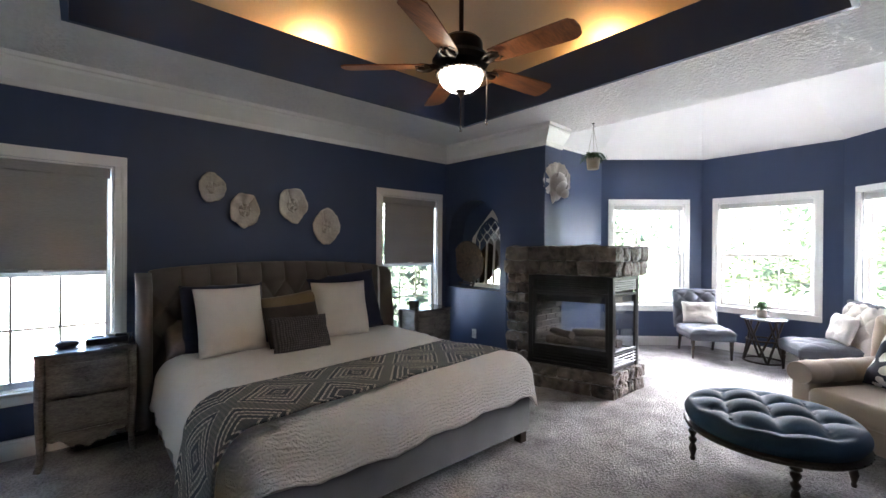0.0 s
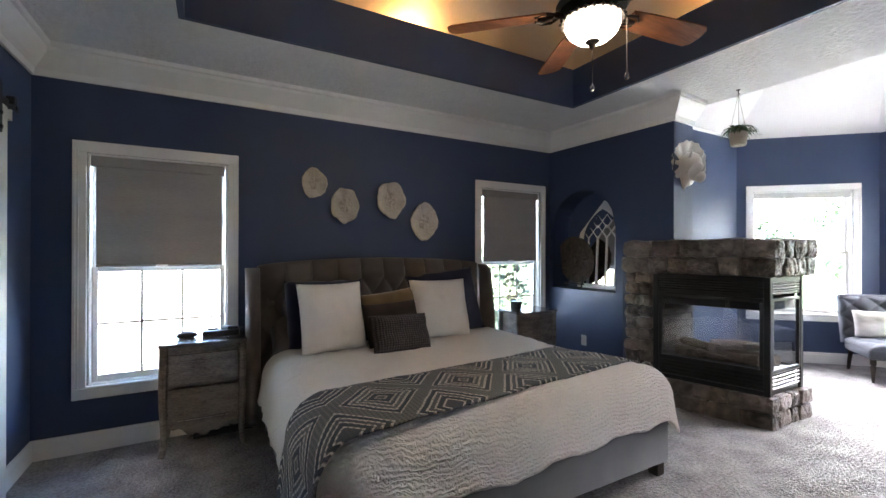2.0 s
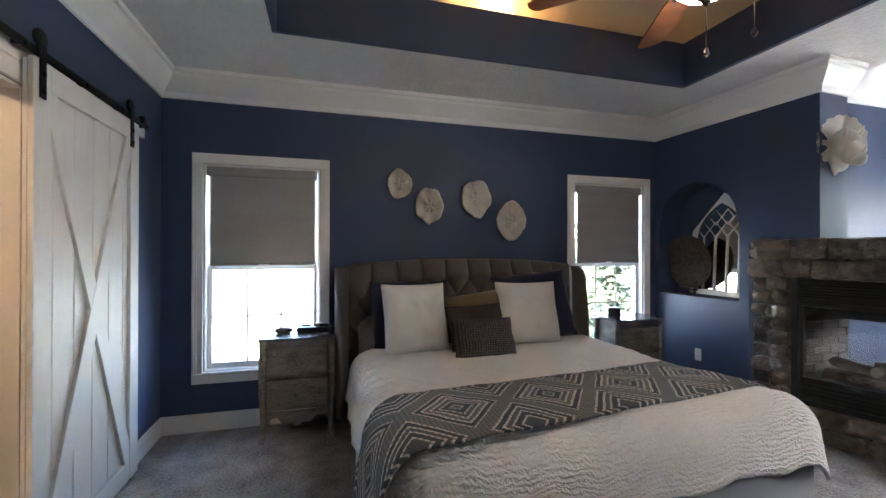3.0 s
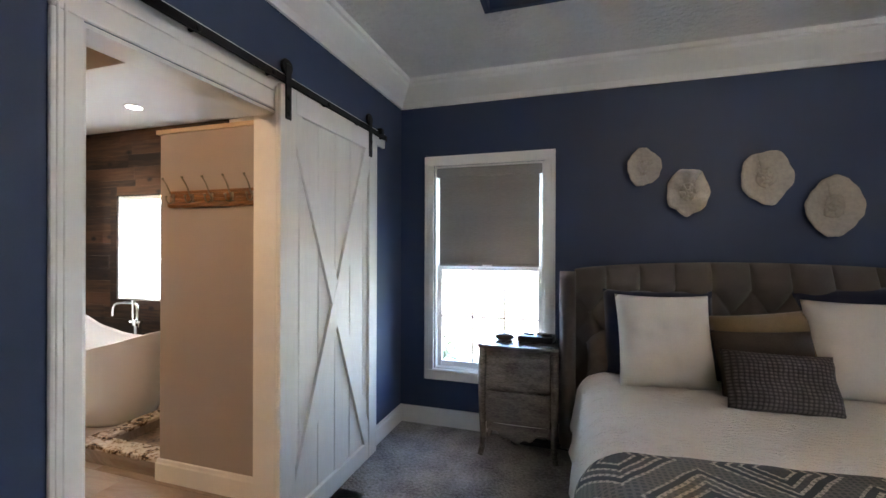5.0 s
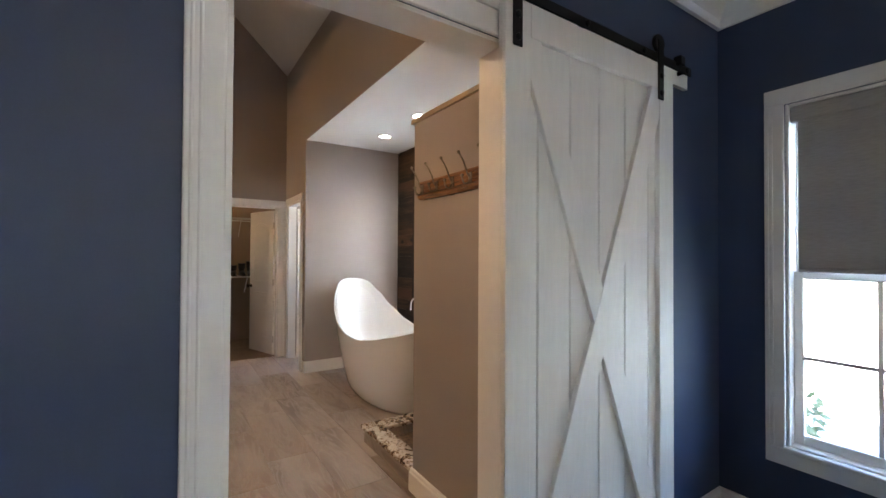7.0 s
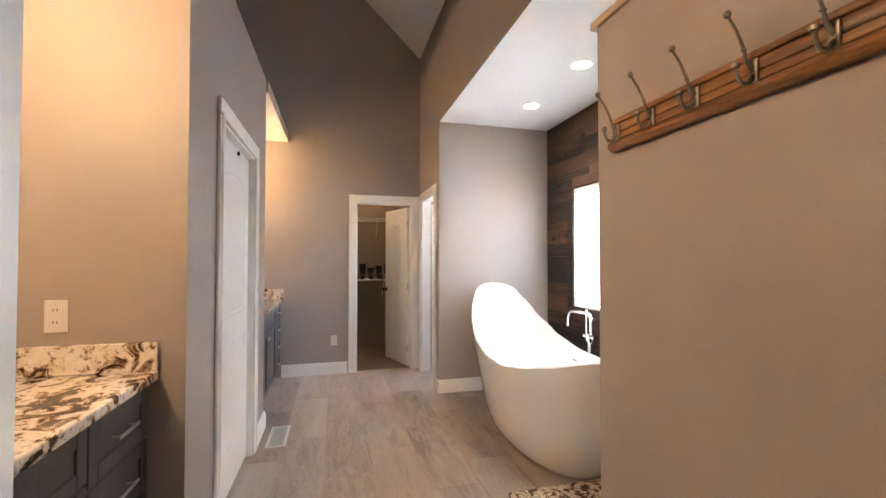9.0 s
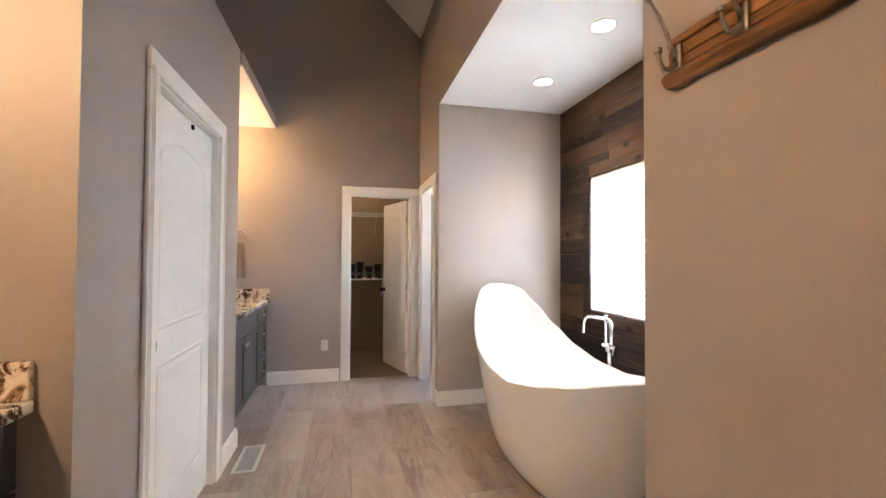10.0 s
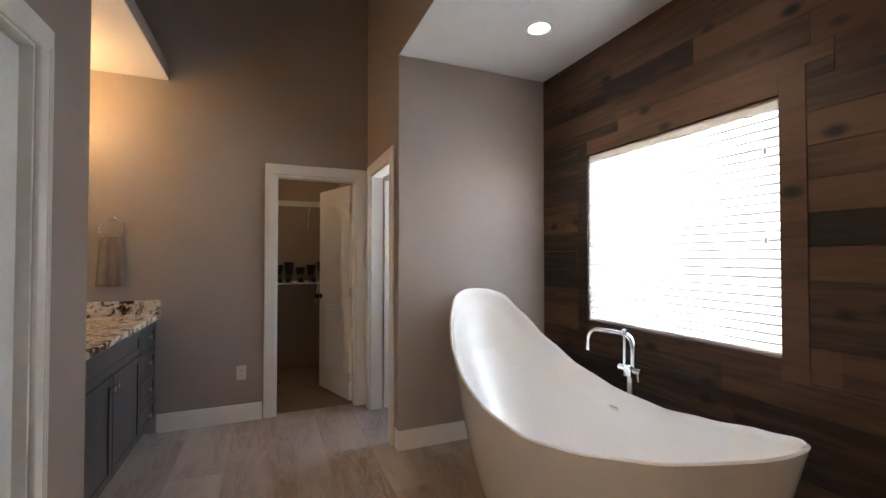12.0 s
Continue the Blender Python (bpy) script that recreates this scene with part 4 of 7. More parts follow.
def panel_door(name, w, h, label, m, group=""):
    """A moulded two-panel door with an arched top panel; local x along its width, y through it."""
    d = thing(name, label, "door", m, group)
    b = bmesh.new()
    rounded(b, 0, w, -0.017, 0.017, 0.01, h, 0.003, 1)
    part("slab", b, WHITE, d)
    for side in (-1, 1):
        for z0, z1, arch in ((0.22, h * 0.43, 0), (h * 0.50, h - 0.16, 0.07)):
            outer = [(0.12, z0), (w - 0.12, z0)]
            n_arc = 12
            for k in range(n_arc + 1):
                u = w - 0.12 - (w - 0.24) * k / n_arc
                outer.append((u, z1 - arch + arch * math.sin(math.pi * k / n_arc) ** 0.7 if arch else z1))
            cx = w / 2
            b = bmesh.new()
            rings = []
            for inset, lift in ((0, 0.0165), (0.010, 0.0215), (0.026, 0.0175), (0.05, 0.0215)):
                cz = (z0 + z1) / 2
                sx, sz = 1 - 2 * inset / (w - 0.24), 1 - 2 * inset / (z1 - z0)
                rings.append([b.verts.new((cx + (x - cx) * sx, side * lift, cz + (z - cz) * sz)) for x, z in outer])
            for r1, r2 in zip(rings, rings[1:]):
                for k in range(len(r1)):
                    j = (k + 1) % len(r1)
                    b.faces.new((r1[k], r1[j], r2[j], r2[k]))
            b.faces.new(rings[-1])
            part("panel", b, WHITE, d)
    return d


# linen closet door in its casing
casing("door_2_casing", BATHS, -LDOOR[1], -LDOOR[0], LDOOR[3], 0.09, "white fluted casing of the linen closet")
structure("door_2_jamb", boxes((LDOOR[0], LDOOR[0] + 0.012, -2.88, -2.758, 0, LDOOR[3] - 0.012), (LDOOR[1] - 0.012, LDOOR[1], -2.88, -2.758, 0, LDOOR[3] - 0.012), (LDOOR[0], LDOOR[1], -2.88, -2.758, LDOOR[3] - 0.012, LDOOR[3])), WHITE, "white jamb of the linen closet", "trim")
ld = panel_door("closet_door", LDOOR[1] - LDOOR[0] - 0.03, 2.03, "closed white two-panel linen closet door", pose(LDOOR[0] + 0.015, -2.81, 0))
b = bmesh.new()
lathe(b, [(0, 0), (0.032, 0.002), (0.034, 0.006), (0.02, 0.008), (0, 0.004)], 20, pose(0.74, 0.0165, 0.955, -90, 0, 0))
part("finger_pull", b, PEWTER, ld, "round dark nickel finger pull")
b = bmesh.new()
rounded(b, 0.33, 0.345, 0.0165, 0.030, 1.985, 2.01, 0.003, 1)
part("catch", b, BLACK_METAL, ld, "small dark catch")

casing("door_3_casing", BATHW, CDOOR[0], CDOOR[1], CDOOR[3], 0.09, "white fluted casing of the walk-in closet")
structure("door_3_jamb", boxes((-4.99, -4.87, CDOOR[0], CDOOR[0] + 0.014, 0, CDOOR[3] - 0.014), (-4.99, -4.87, CDOOR[1] - 0.014, CDOOR[1], 0, CDOOR[3] - 0.014), (-4.99, -4.87, CDOOR[0], CDOOR[1], CDOOR[3] - 0.014, CDOOR[3])), WHITE, "white jamb of the walk-in closet", "trim")
cd = panel_door("closet_door", 0.62, 1.99, "white two-panel closet door standing ajar into the closet", pose(-4.985, -1.325, 0, 0, 0, 199))
for side in (-1, 1):
    b = bmesh.new()
    lathe(b, [(0.026, 0), (0.026, 0.006), (0.011, 0.010), (0.011, 0.03), (0.024, 0.036), (0.028, 0.05), (0.018, 0.062), (0, 0.064)], 16, pose(0.58, side * 0.0165, 0.93, -90 * side, 0, 0))
    part("knob", b, BRONZE, cd, "dark bronze door knob")
for z in (0.22, 1.0, 1.78):
    b = bmesh.new()
    rounded(b, -0.012, 0.004, 0.002, 0.022, z - 0.045, z + 0.045, 0.003, 1)
    part("hinge", b, NICKEL, cd)
casing("door_4_casing", SIDED, -4.72, -4.06, 2.04, 0.085, "white casing of the side doorway")
structure("door_4_jamb", boxes((-4.72, -4.706, -1.2, -1.1, 0, 2.026), (-4.074, -4.06, -1.2, -1.1, 0, 2.026), (-4.72, -4.06, -1.2, -1.1, 2.026, 2.04)), WHITE, "white jamb of the side doorway", "trim")
sd = panel_door("side_door", 0.62, 2.0, "white side door standing open", pose(-4.70, -1.085, 0, 0, 0, 88))
for side in (-1, 1):
    b = bmesh.new()
    rounded(b, 0.54, 0.59, side * 0.0165, side * 0.022, 0.94, 1.0, 0.002, 1)
    part("latch_plate", b, BRONZE, sd)

# outlets and switches
def outlet(m, label):
    o_ = thing("wall_outlet", label, "outlet", m)
    b = bmesh.new()
    rounded(b, -0.036, 0.036, -0.007, -0.001, -0.058, 0.058, 0.004, 2)
    part("cover_plate", b, PLATE, o_)
    for z in (-0.022, 0.022):
        b = bmesh.new()
        rounded(b, -0.017, 0.017, -0.010, -0.0075, z - 0.016, z + 0.016, 0.006, 2)
        s = part("socket", b, PLATE, o_)
        for x in (-0.006, 0.006):
            b = bmesh.new()
            box(b, x - 0.0012, x + 0.0012, -0.0112, -0.0103, z - 0.004, z + 0.006)
            part("slot", b, PLASTIC_BLACK, s)


outlet(pose(4.734, -0.515, 0.44, 0, 0, -90), "white wall outlet low on the blue wall")
outlet(pose(-4.87, -2.225, 0.39, 0, 0, 90), "white wall outlet low on the taupe wall")
outlet(pose(-1.60, -3.175, 1.148, 0, 0, 90), "white wall outlet above the vanity splashback")

# ---- bed ----
def puff(a, b, sharp=0.45):
    """Diamond tufting: 0 at the creases, 1 on the crowns."""
    return (abs(math.sin(math.pi * (a + b))) * abs(math.sin(math.pi * (a - b)))) ** sharp


def tufted_slab(bm, w, h, depth, nu, nv, cols, rows, back, top=lambda u: 0.0, start=0.0, seam=9.0):
    """An upright padded slab facing -y: width along x, height along z, tufted in cols by rows diamonds; back is its plain depth."""
    def front(u, v):
        z = v * (h + top(u))
        edge = min(1, 12 * min(u, 1 - u)) ** 0.5 * min(1, 10 * (1 - v) + 0.02) ** 0.5
        t = 1
        if v > seam:
            t = abs(math.sin(math.pi * u * cols / 2)) ** 0.4
        elif v > start:
            t = puff(u * cols / 2, (v - seam) * rows / 2)
        return (w * (u - 0.5), -depth * edge * (0.35 + 0.65 * t), z)
    g = sheet(bm, nu, nv, front)
    k = sheet(bm, nu, nv, lambda u, v: (w * (u - 0.5), back, v * (h + top(u))))
    rim = [[g[i][0] for i in range(nu + 1)], [g[nu][j] for j in range(nv + 1)], [g[i][nv] for i in range(nu, -1, -1)], [g[0][j] for j in range(nv, -1, -1)]]
    rim2 = [[k[i][0] for i in range(nu + 1)], [k[nu][j] for j in range(nv + 1)], [k[i][nv] for i in range(nu, -1, -1)], [k[0][j] for j in range(nv, -1, -1)]]
    for a, b in zip(rim, rim2):
        for i in range(len(a) - 1):
            bm.faces.new((a[i], a[i + 1], b[i + 1], b[i]))


BX0, BX1, BY0, BY1 = 1.44, 3.66, -0.06, -2.18
BCX = (BX0 + BX1) / 2
bed = thing("bed", "upholstered king bed with a tufted taupe wingback headboard", "bed", pose(BCX, 0, 0))
hw, HBX = 1.07, -0.07
b = bmesh.new()
rise = lambda u: 0.065 * math.sin(math.pi * u) ** 0.6
tufted_slab(b, 2 * hw, 1.31, 0.12, 200, 96, 20, 9, 0.07, rise, 0.35, 0.87)
hb = part("headboard", b, UPHOLSTERY, bed, "button-tufted taupe headboard", True, 60)
hb.location = (HBX, -0.13, 0)
for row in range(4):
    for i in range(9 + row % 2):
        u = (i + 1 - 0.5 * (row % 2)) / 10
        b = bmesh.new()
        lathe(b, [(0.016, 0), (0.014, 0.006), (0, 0.010)], 10, pose(2 * hw * (u - 0.5), -0.043, (0.87 - row / 9) * (1.31 + rise(u)), 90, 0, 0))
        part("button", b, UPHOLSTERY, hb)
for sx in (-1, 1):
    b = bmesh.new()

    def wing(u, v, s=sx):
        z = 0.10 + v * 1.20
        reach = 0.235 * (0.72 + 0.28 * math.sin(math.pi * min(1, v * 1.15)) ** 1.0) * (1 if v < 0.9 else math.sqrt(max(0, 1 - ((v - 0.9) / 0.102) ** 2)))
        a = 2 * math.pi * u
        return (HBX + s * (hw + 0.045 + 0.055 * math.cos(a)), -0.20 - reach * (0.5 - 0.5 * math.sin(a)) + 0.06, z)
    sheet(b, 24, 30, wing)
    bmesh.ops.remove_doubles(b, verts=b.verts[:], dist=0.0005)
    bmesh.ops.holes_fill(b, edges=[e for e in b.edges if e.is_boundary])
    part("wing", b, UPHOLSTERY, bed, "", True, 60)
for nm, dims in (("side_rail", (BX0 - BCX, BX0 - BCX + 0.06, BY1 + 0.06, -0.2, 0.10, 0.36)), ("side_rail", (BX1 - BCX - 0.06, BX1 - BCX, BY1 + 0.06, -0.2, 0.10, 0.36)), ("footboard", (BX0 - BCX, BX1 - BCX, BY1 - 0.02, BY1 + 0.055, 0.09, 0.37))):
    b = bmesh.new()
    rounded(b, *dims, 0.02, 3)
    part(nm, b, BED_GREY, bed, "grey upholstered bed rail", True)
for x in (BX0 - BCX + 0.05, BX1 - BCX - 0.05):
    for y in (BY1 + 0.04, -0.3):
        b = bmesh.new()
        rounded(b, x - 0.035, x + 0.035, y - 0.035, y + 0.035, 0, 0.11, 0.006, 2)
        part("foot", b, DARK_WOOD, bed, "black block foot")
mat_ = thing("mattress", "white mattress on the bed frame", "mattress", pose(BCX, 0, 0.2))
b = bmesh.new()
rounded(b, -1.03, 1.03, -2.10, -0.22, 0, 0.40, 0.08, 4)
part("mattress_body", b, PILLOW_WHITE, mat_, "", True)


def drape(bm, u0, u1, v0, v1, cx0, cx1, cy0, cy1, top, r, wave, nu, nv, skew=lambda u, v: v, hang=0.98, lift=lambda x, y: 0.0, uvs=False, flare=0.12):
    """A cloth over a flat rectangle: (u, v) in cloth metres; past the rectangle's edges it rolls over with radius r and hangs."""
    layer = bm.loops.layers.uv.new("UVMap") if uvs else None
    grid = {}

    def put(i, j):
        u = u0 + (u1 - u0) * i / nu
        v = skew(u, v0 + (v1 - v0) * j / nv)
        x, y = min(max(u, cx0), cx1), min(max(v, cy0), cy1)
        a, b_ = u - x, v - y
        over = math.hypot(a, b_)
        z = top + lift(x, y)
        if over > 1e-6:
            reach_x, reach_y = max(u1 - cx1, 0.01), max(cy0 - v0, 0.01)
            if abs(a) > 1e-6 and abs(b_) > 1e-6:
                over *= min(1, 1.06 * reach_x / min(reach_x * over / abs(a), reach_y * over / abs(b_)))
            dx, dy = a / math.hypot(a, b_), b_ / math.hypot(a, b_)
            arc = min(over / r, math.pi / 2)
            rest = max(0, over - r * math.pi / 2)
            s_along = x + y
            fold = wave * min(1, rest * 5) * (math.sin(17 * s_along + 2 * noise.noise((x * 2, y * 2, 0))) + 0.6 * math.sin(31 * s_along + 1.3))
            out = r * math.sin(arc) + flare * rest + fold
            z -= r * (1 - math.cos(arc)) + rest * hang
            x, y = x + dx * out, y + dy * out
        z += 0.010 * noise.noise((x * 3.1, y * 3.1, 1.7)) + 0.004 * noise.noise((x * 11, y * 11, z * 11))
        x += 0.006 * noise.noise((x * 9, y * 9, z * 9 + 5))
        return bm.verts.new((x, y, z)), (u, v0 + (v1 - v0) * j / nv)

    for i in range(nu + 1):
        for j in range(nv + 1):
            grid[i, j] = put(i, j)
    for i in range(nu):
        for j in range(nv):
            q = [grid[i, j], grid[i + 1, j], grid[i + 1, j + 1], grid[i, j + 1]]
            f = bm.faces.new([c[0] for c in q])
            if layer:
                for loop, c in zip(f.loops, q):
                    loop[layer].uv = c[1]


def solid(ob, t):
    s = ob.modifiers.new("thickness", "SOLIDIFY")
    s.thickness, s.offset = t, 1
    return ob


cover = bmesh.new()
hem = lambda u, v: v - (0.022 * math.sin(3.1 * u + 1) + 0.012 * math.sin(14 * u)) * max(0, min(1, (-v - 2.05) * 4))
drape(cover, 1.16, 3.98, -2.49, -0.34, 1.62, 3.52, -2.08, 0.0, 0.645, 0.18, 0.008, 110, 84, hem, uvs=True,
      lift=lambda x, y: 0.045 * max(0, min(1, (-y - 1.45) * 2)) + 0.006 * math.sin(40 * x) * math.sin(44 * y), flare=0.16)
coverlet = mesh_object("coverlet", cover, LINEN_WHITE, True, 80)
tagged(solid(coverlet, 0.018), "white quilted coverlet hanging over the bed edges", "bedspread")
run = bmesh.new()
drape(run, 0.86, 3.80, -0.34, 0.34, 1.61, 3.49, -9, 9, 0.668, 0.19, 0.006, 120, 24, lambda u, v: v - 1.80 + 0.12 * (u - 2.5), lift=lambda x, y: 0.045 * max(0, min(1, (-y - 1.45) * 2)), uvs=True, flare=0.17)
throw = mesh_object("bed_runner", run, THROW, True, 80)
tagged(solid(throw, 0.010), "slate and cream woven throw with nested diamonds, laid across the bed", "throw blanket")


def pillow(name, w, h, t, mat, m, label, category="pillow", pinch=0.05):
    """A stuffed pillow standing on its lower edge; local x width, z height, y thickness."""
    b = bmesh.new()
    n_ = 22

    def side(s):
        def fn(u, v):
            p, q = 2 * u - 1, 2 * v - 1
            fat = (max(0, 1 - p ** 4) * max(0, 1 - q ** 4)) ** 0.5
            x = w / 2 * p * (1 - pinch * (1 - q * q))
            z = h / 2 + h / 2 * q * (1 - pinch * (1 - p * p))
            y = s * (t / 2 * fat + (0.022 * noise.noise((p * 1.7, q * 1.7, s * 3 + w + t)) + 0.008 * noise.noise((p * 6, q * 5, s + h))) * fat ** 0.5)
            return (x, y, z)
        return fn
    sheet(b, n_, n_, side(-1))
    sheet(b, n_, n_, side(1))
    bmesh.ops.remove_doubles(b, verts=b.verts[:], dist=0.0004)
    ob = mesh_object(name, b, mat, True, 85)
    ob.matrix_world = m
    return tagged(ob, label, category)


PZ = 0.645
pillow("pillow", 0.62, 0.38, 0.18, SATIN, pose(1.80, -0.37, PZ - 0.01, -48, 0, 4), "grey satin bed pillow against the headboard")
pillow("pillow", 0.66, 0.57, 0.17, PILLOW_NAVY, pose(1.93, -0.38, PZ, -17, 0, 2), "large navy pillow leaning on the headboard", pinch=0.03)
pillow("pillow", 0.74, 0.63, 0.17, PILLOW_NAVY, pose(3.10, -0.38, PZ, -17, -5, -2), "large navy pillow leaning on the headboard", pinch=0.03)
pillow("throw_pillow", 0.53, 0.56, 0.22, PILLOW_WHITE, pose(1.93, -0.60, PZ, -17, 0, 6), "square white pillow leaning on a navy pillow")
pillow("throw_pillow", 0.56, 0.55, 0.22, PILLOW_WHITE, pose(2.93, -0.52, PZ, -17, 0, -5), "square white pillow leaning on a navy pillow")
pillow("throw_pillow", 0.54, 0.47, 0.20, PILLOW_GOLD, pose(2.50, -0.49, PZ, -22, -6, 2), "gold-brown pillow in the middle of the bed")
pillow("throw_pillow", 0.50, 0.39, 0.18, PILLOW_BROWN, pose(2.43, -0.65, PZ, -24, -2, 4), "dark brown pillow behind the knitted one")
pillow("throw_pillow", 0.52, 0.31, 0.17, PILLOW_KNIT, pose(2.40, -0.84, PZ, -24, 2, 6), "small charcoal knitted lumbar pillow")

# ---- nightstands ----
def nightstand(label, m):
    n = thing("nightstand", label, "nightstand", m, "nightstands beside the bed")
    w, d, h = 0.52, 0.355, 0.787
    b = bmesh.new()
    out = [(-w / 2 - 0.02, 0.0), (w / 2 + 0.02, 0.0)]
    for k in range(13):
        u = k / 12
        out.append((w / 2 + 0.02 - (w + 0.04) * u, -d - 0.02 - 0.022 * math.sin(math.pi * u)))
    prism(b, out, h - 0.022, h)
    bmesh.ops.bevel(b, geom=[e for e in b.edges if abs(e.verts[0].co.z - e.verts[1].co.z) < 1e-5], offset=0.006, segments=2, affect="EDGES")
    part("tabletop", b, DARK_TOP, n, "dark worn tabletop")

    def bow(x):
        return -d - 0.018 * math.cos(math.pi * x / w)
    b = bmesh.new()
    box(b, -w / 2 + 0.02, w / 2 - 0.02, -d + 0.02, -0.01, 0.23, h - 0.0225)
    part("carcass", b, GREY_WOOD, n)
    for z0, z1 in ((0.250, 0.465), (0.485, 0.705)):
        b = bmesh.new()

        def face(u, v, z0=z0, z1=z1):
            x = -w / 2 + 0.045 + (w - 0.09) * u
            rim = min(1, min(u, 1 - u) * 14, min(v, 1 - v) * 8)
            return (x, bow(x) - 0.004 - 0.006 * rim, z0 + (z1 - z0) * v)
        g = sheet(b, 24, 10, face)
        dr = part("drawer", solid_fill(b), GREY_WOOD, n, "", True, 35)
        for dz in (-0.065, 0.065):
            b = bmesh.new()
            tube(b, [(-w / 2 + 0.09 + (w - 0.18) * k / 10, bow(-w / 2 + 0.09 + (w - 0.18) * k / 10) - 0.011, (z0 + z1) / 2 + dz) for k in range(11)], 0.003, 6)
            part("carved_bead", b, GREY_WOOD, dr)
        b = bmesh.new()
        lathe(b, [(0.008, 0), (0.008, 0.012), (0.018, 0.018), (0.019, 0.026), (0, 0.033)], 14, pose(0, bow(0) - 0.010, (z0 + z1) / 2, 90, 0, 0))
        part("knob", b, GREY_WOOD, dr)
    b = bmesh.new()
    n_ = 32
    up, lo = [], []
    for k in range(n_ + 1):
        x = -w / 2 + 0.045 + (w - 0.09) * k / n_
        s = abs(2 * k / n_ - 1)
        depth = 0.035 + 0.075 * max(0, math.cos(s * math.pi / 2)) ** 1.5 + 0.012 * math.cos(s * 14)
        up.append((x, 0.235))
        lo.append((x, 0.235 - depth))
    for y in (0, 0.014):
        a = [b.verts.new((x, bow(x) + y, z)) for x, z in up]
        c = [b.verts.new((x, bow(x) + y, z)) for x, z in lo]
        for k in range(n_):
            b.faces.new((a[k], a[k + 1], c[k + 1], c[k]))
        if y == 0:
            first = c
        else:
            for k in range(n_):
                b.faces.new((first[k], first[k + 1], c[k + 1], c[k]))
    part("apron", b, GREY_WOOD, n, "scalloped apron")
    for sx in (-1, 1):
        for y, front in ((-d + 0.015, 1), (-0.035, 0)):
            b = bmesh.new()
            pts, rad = [], []
            for k in range(15):
                v = k / 14
                z = (h - 0.024) * v
                s = 0.006 * math.exp(-((v - 0.62) / 0.25) ** 2) - 0.006 * math.exp(-((v - 0.18) / 0.13) ** 2) + 0.022 * max(0, 1 - v / 0.08)
                pts.append((sx * (w / 2 - 0.012 + s * 0.6), y - front * s, z))
                rad.append(0.019 + 0.010 * v)
            tube(b, pts, rad, 8)
            part("leg", b, GREY_WOOD, n, "", True)
    return n


def solid_fill(b):
    """Gives an open sheet a short return to the back, along y."""
    edges = [e for e in b.edges if e.is_boundary]
    r = bmesh.ops.extrude_edge_only(b, edges=edges)
    for v in r["geom"]:
        if isinstance(v, bmesh.types.BMVert):
            v.co.y += 0.02
    return b


ns = nightstand("distressed grey-brown nightstand with two carved drawers", pose(1.035, -0.02, 0))
copy_thing(ns, pose(4.17, -0.02, 0))["label"] = "distressed grey-brown nightstand beside the niche wall"

sp = thing("smart_speaker", "small rounded black speaker on the nightstand", "speaker", pose(0.92, -0.20, 0.787))
b = bmesh.new()
lathe(b, [(0, 0), (0.035, 0.0), (0.05, 0.012), (0.052, 0.026), (0.042, 0.042), (0.02, 0.047), (0, 0.047)], 24, Matrix.Diagonal((1.35, 0.9, 1, 1)))
part("speaker_body", b, PLASTIC_BLACK, sp, "", True)
b = bmesh.new()
lathe(b, [(0.028, 0.0), (0.030, 0.002), (0.022, 0.004), (0, 0.004)], 20, Matrix.Translation((0, 0, 0.046)) @ Matrix.Diagonal((1.35, 0.9, 1, 1)))
part("control_ring", b, BLACK_METAL, sp)
tr = thing("charging_station", "flat black charging box with cables on the nightstand", "charger", pose(1.15, -0.17, 0.787, 0, 0, -6))
b = bmesh.new()
rounded(b, -0.125, 0.125, -0.08, 0.08, 0, 0.045, 0.008, 2)
part("case", b, PLASTIC_BLACK, tr, "", True)
for k, (x, y) in enumerate(((-0.06, 0.0), (0.03, 0.03), (0.08, -0.03))):
    b = bmesh.new()
    rounded(b, x - 0.035, x + 0.035, y - 0.02, y + 0.02, 0.046, 0.056 + 0.004 * k, 0.004, 2)
    part("device", b, PLASTIC_BLACK if k != 1 else WIRE, tr)
b = bmesh.new()
tube(b, [(0.10, 0.0, 0.05), (0.15, -0.03, 0.06), (0.145, -0.09, 0.02), (0.13, -0.12, 0.006)], 0.003, 6)
part("cable", b, PLASTIC_BLACK, tr)
b = bmesh.new()
rounded(b, -0.045, 0.045, -0.045, 0.045, 0, 0.095, 0.008, 2)
cube = thing("cube_speaker", "black cube speaker on the far nightstand", "speaker", pose(4.02, -0.20, 0.787, 0, 0, 20))
part("speaker_body", b, PLASTIC_BLACK, cube, "", True)
b = bmesh.new()
rounded(b, -0.035, 0.035, -0.049, -0.044, 0.012, 0.082, 0.002, 1)
part("grille", b, BLACK_METAL, cube)
pw = thing("power_strip", "dark power strip with tangled cables under the nightstand", "power strip", pose(1.12, -0.12, 0.001))
b = bmesh.new()
rounded(b, -0.16, 0.16, -0.03, 0.03, 0, 0.04, 0.006, 2)
part("strip", b, PLASTIC_BLACK, pw)
rng = random.Random(4)
for k in range(4):
    b = bmesh.new()
    pts = [(rng.uniform(-0.2, 0.25), rng.uniform(-0.12, 0.04), 0.012 + rng.uniform(0, 0.06)) for _ in range(5)]
    smooth_pts = [tuple(Vector(pts[i]).lerp(Vector(pts[i + 1]), t / 4)) for i in range(4) for t in range(4)]
    tube(b, smooth_pts, 0.004, 5)
    part("cable", b, PLASTIC_BLACK, pw)

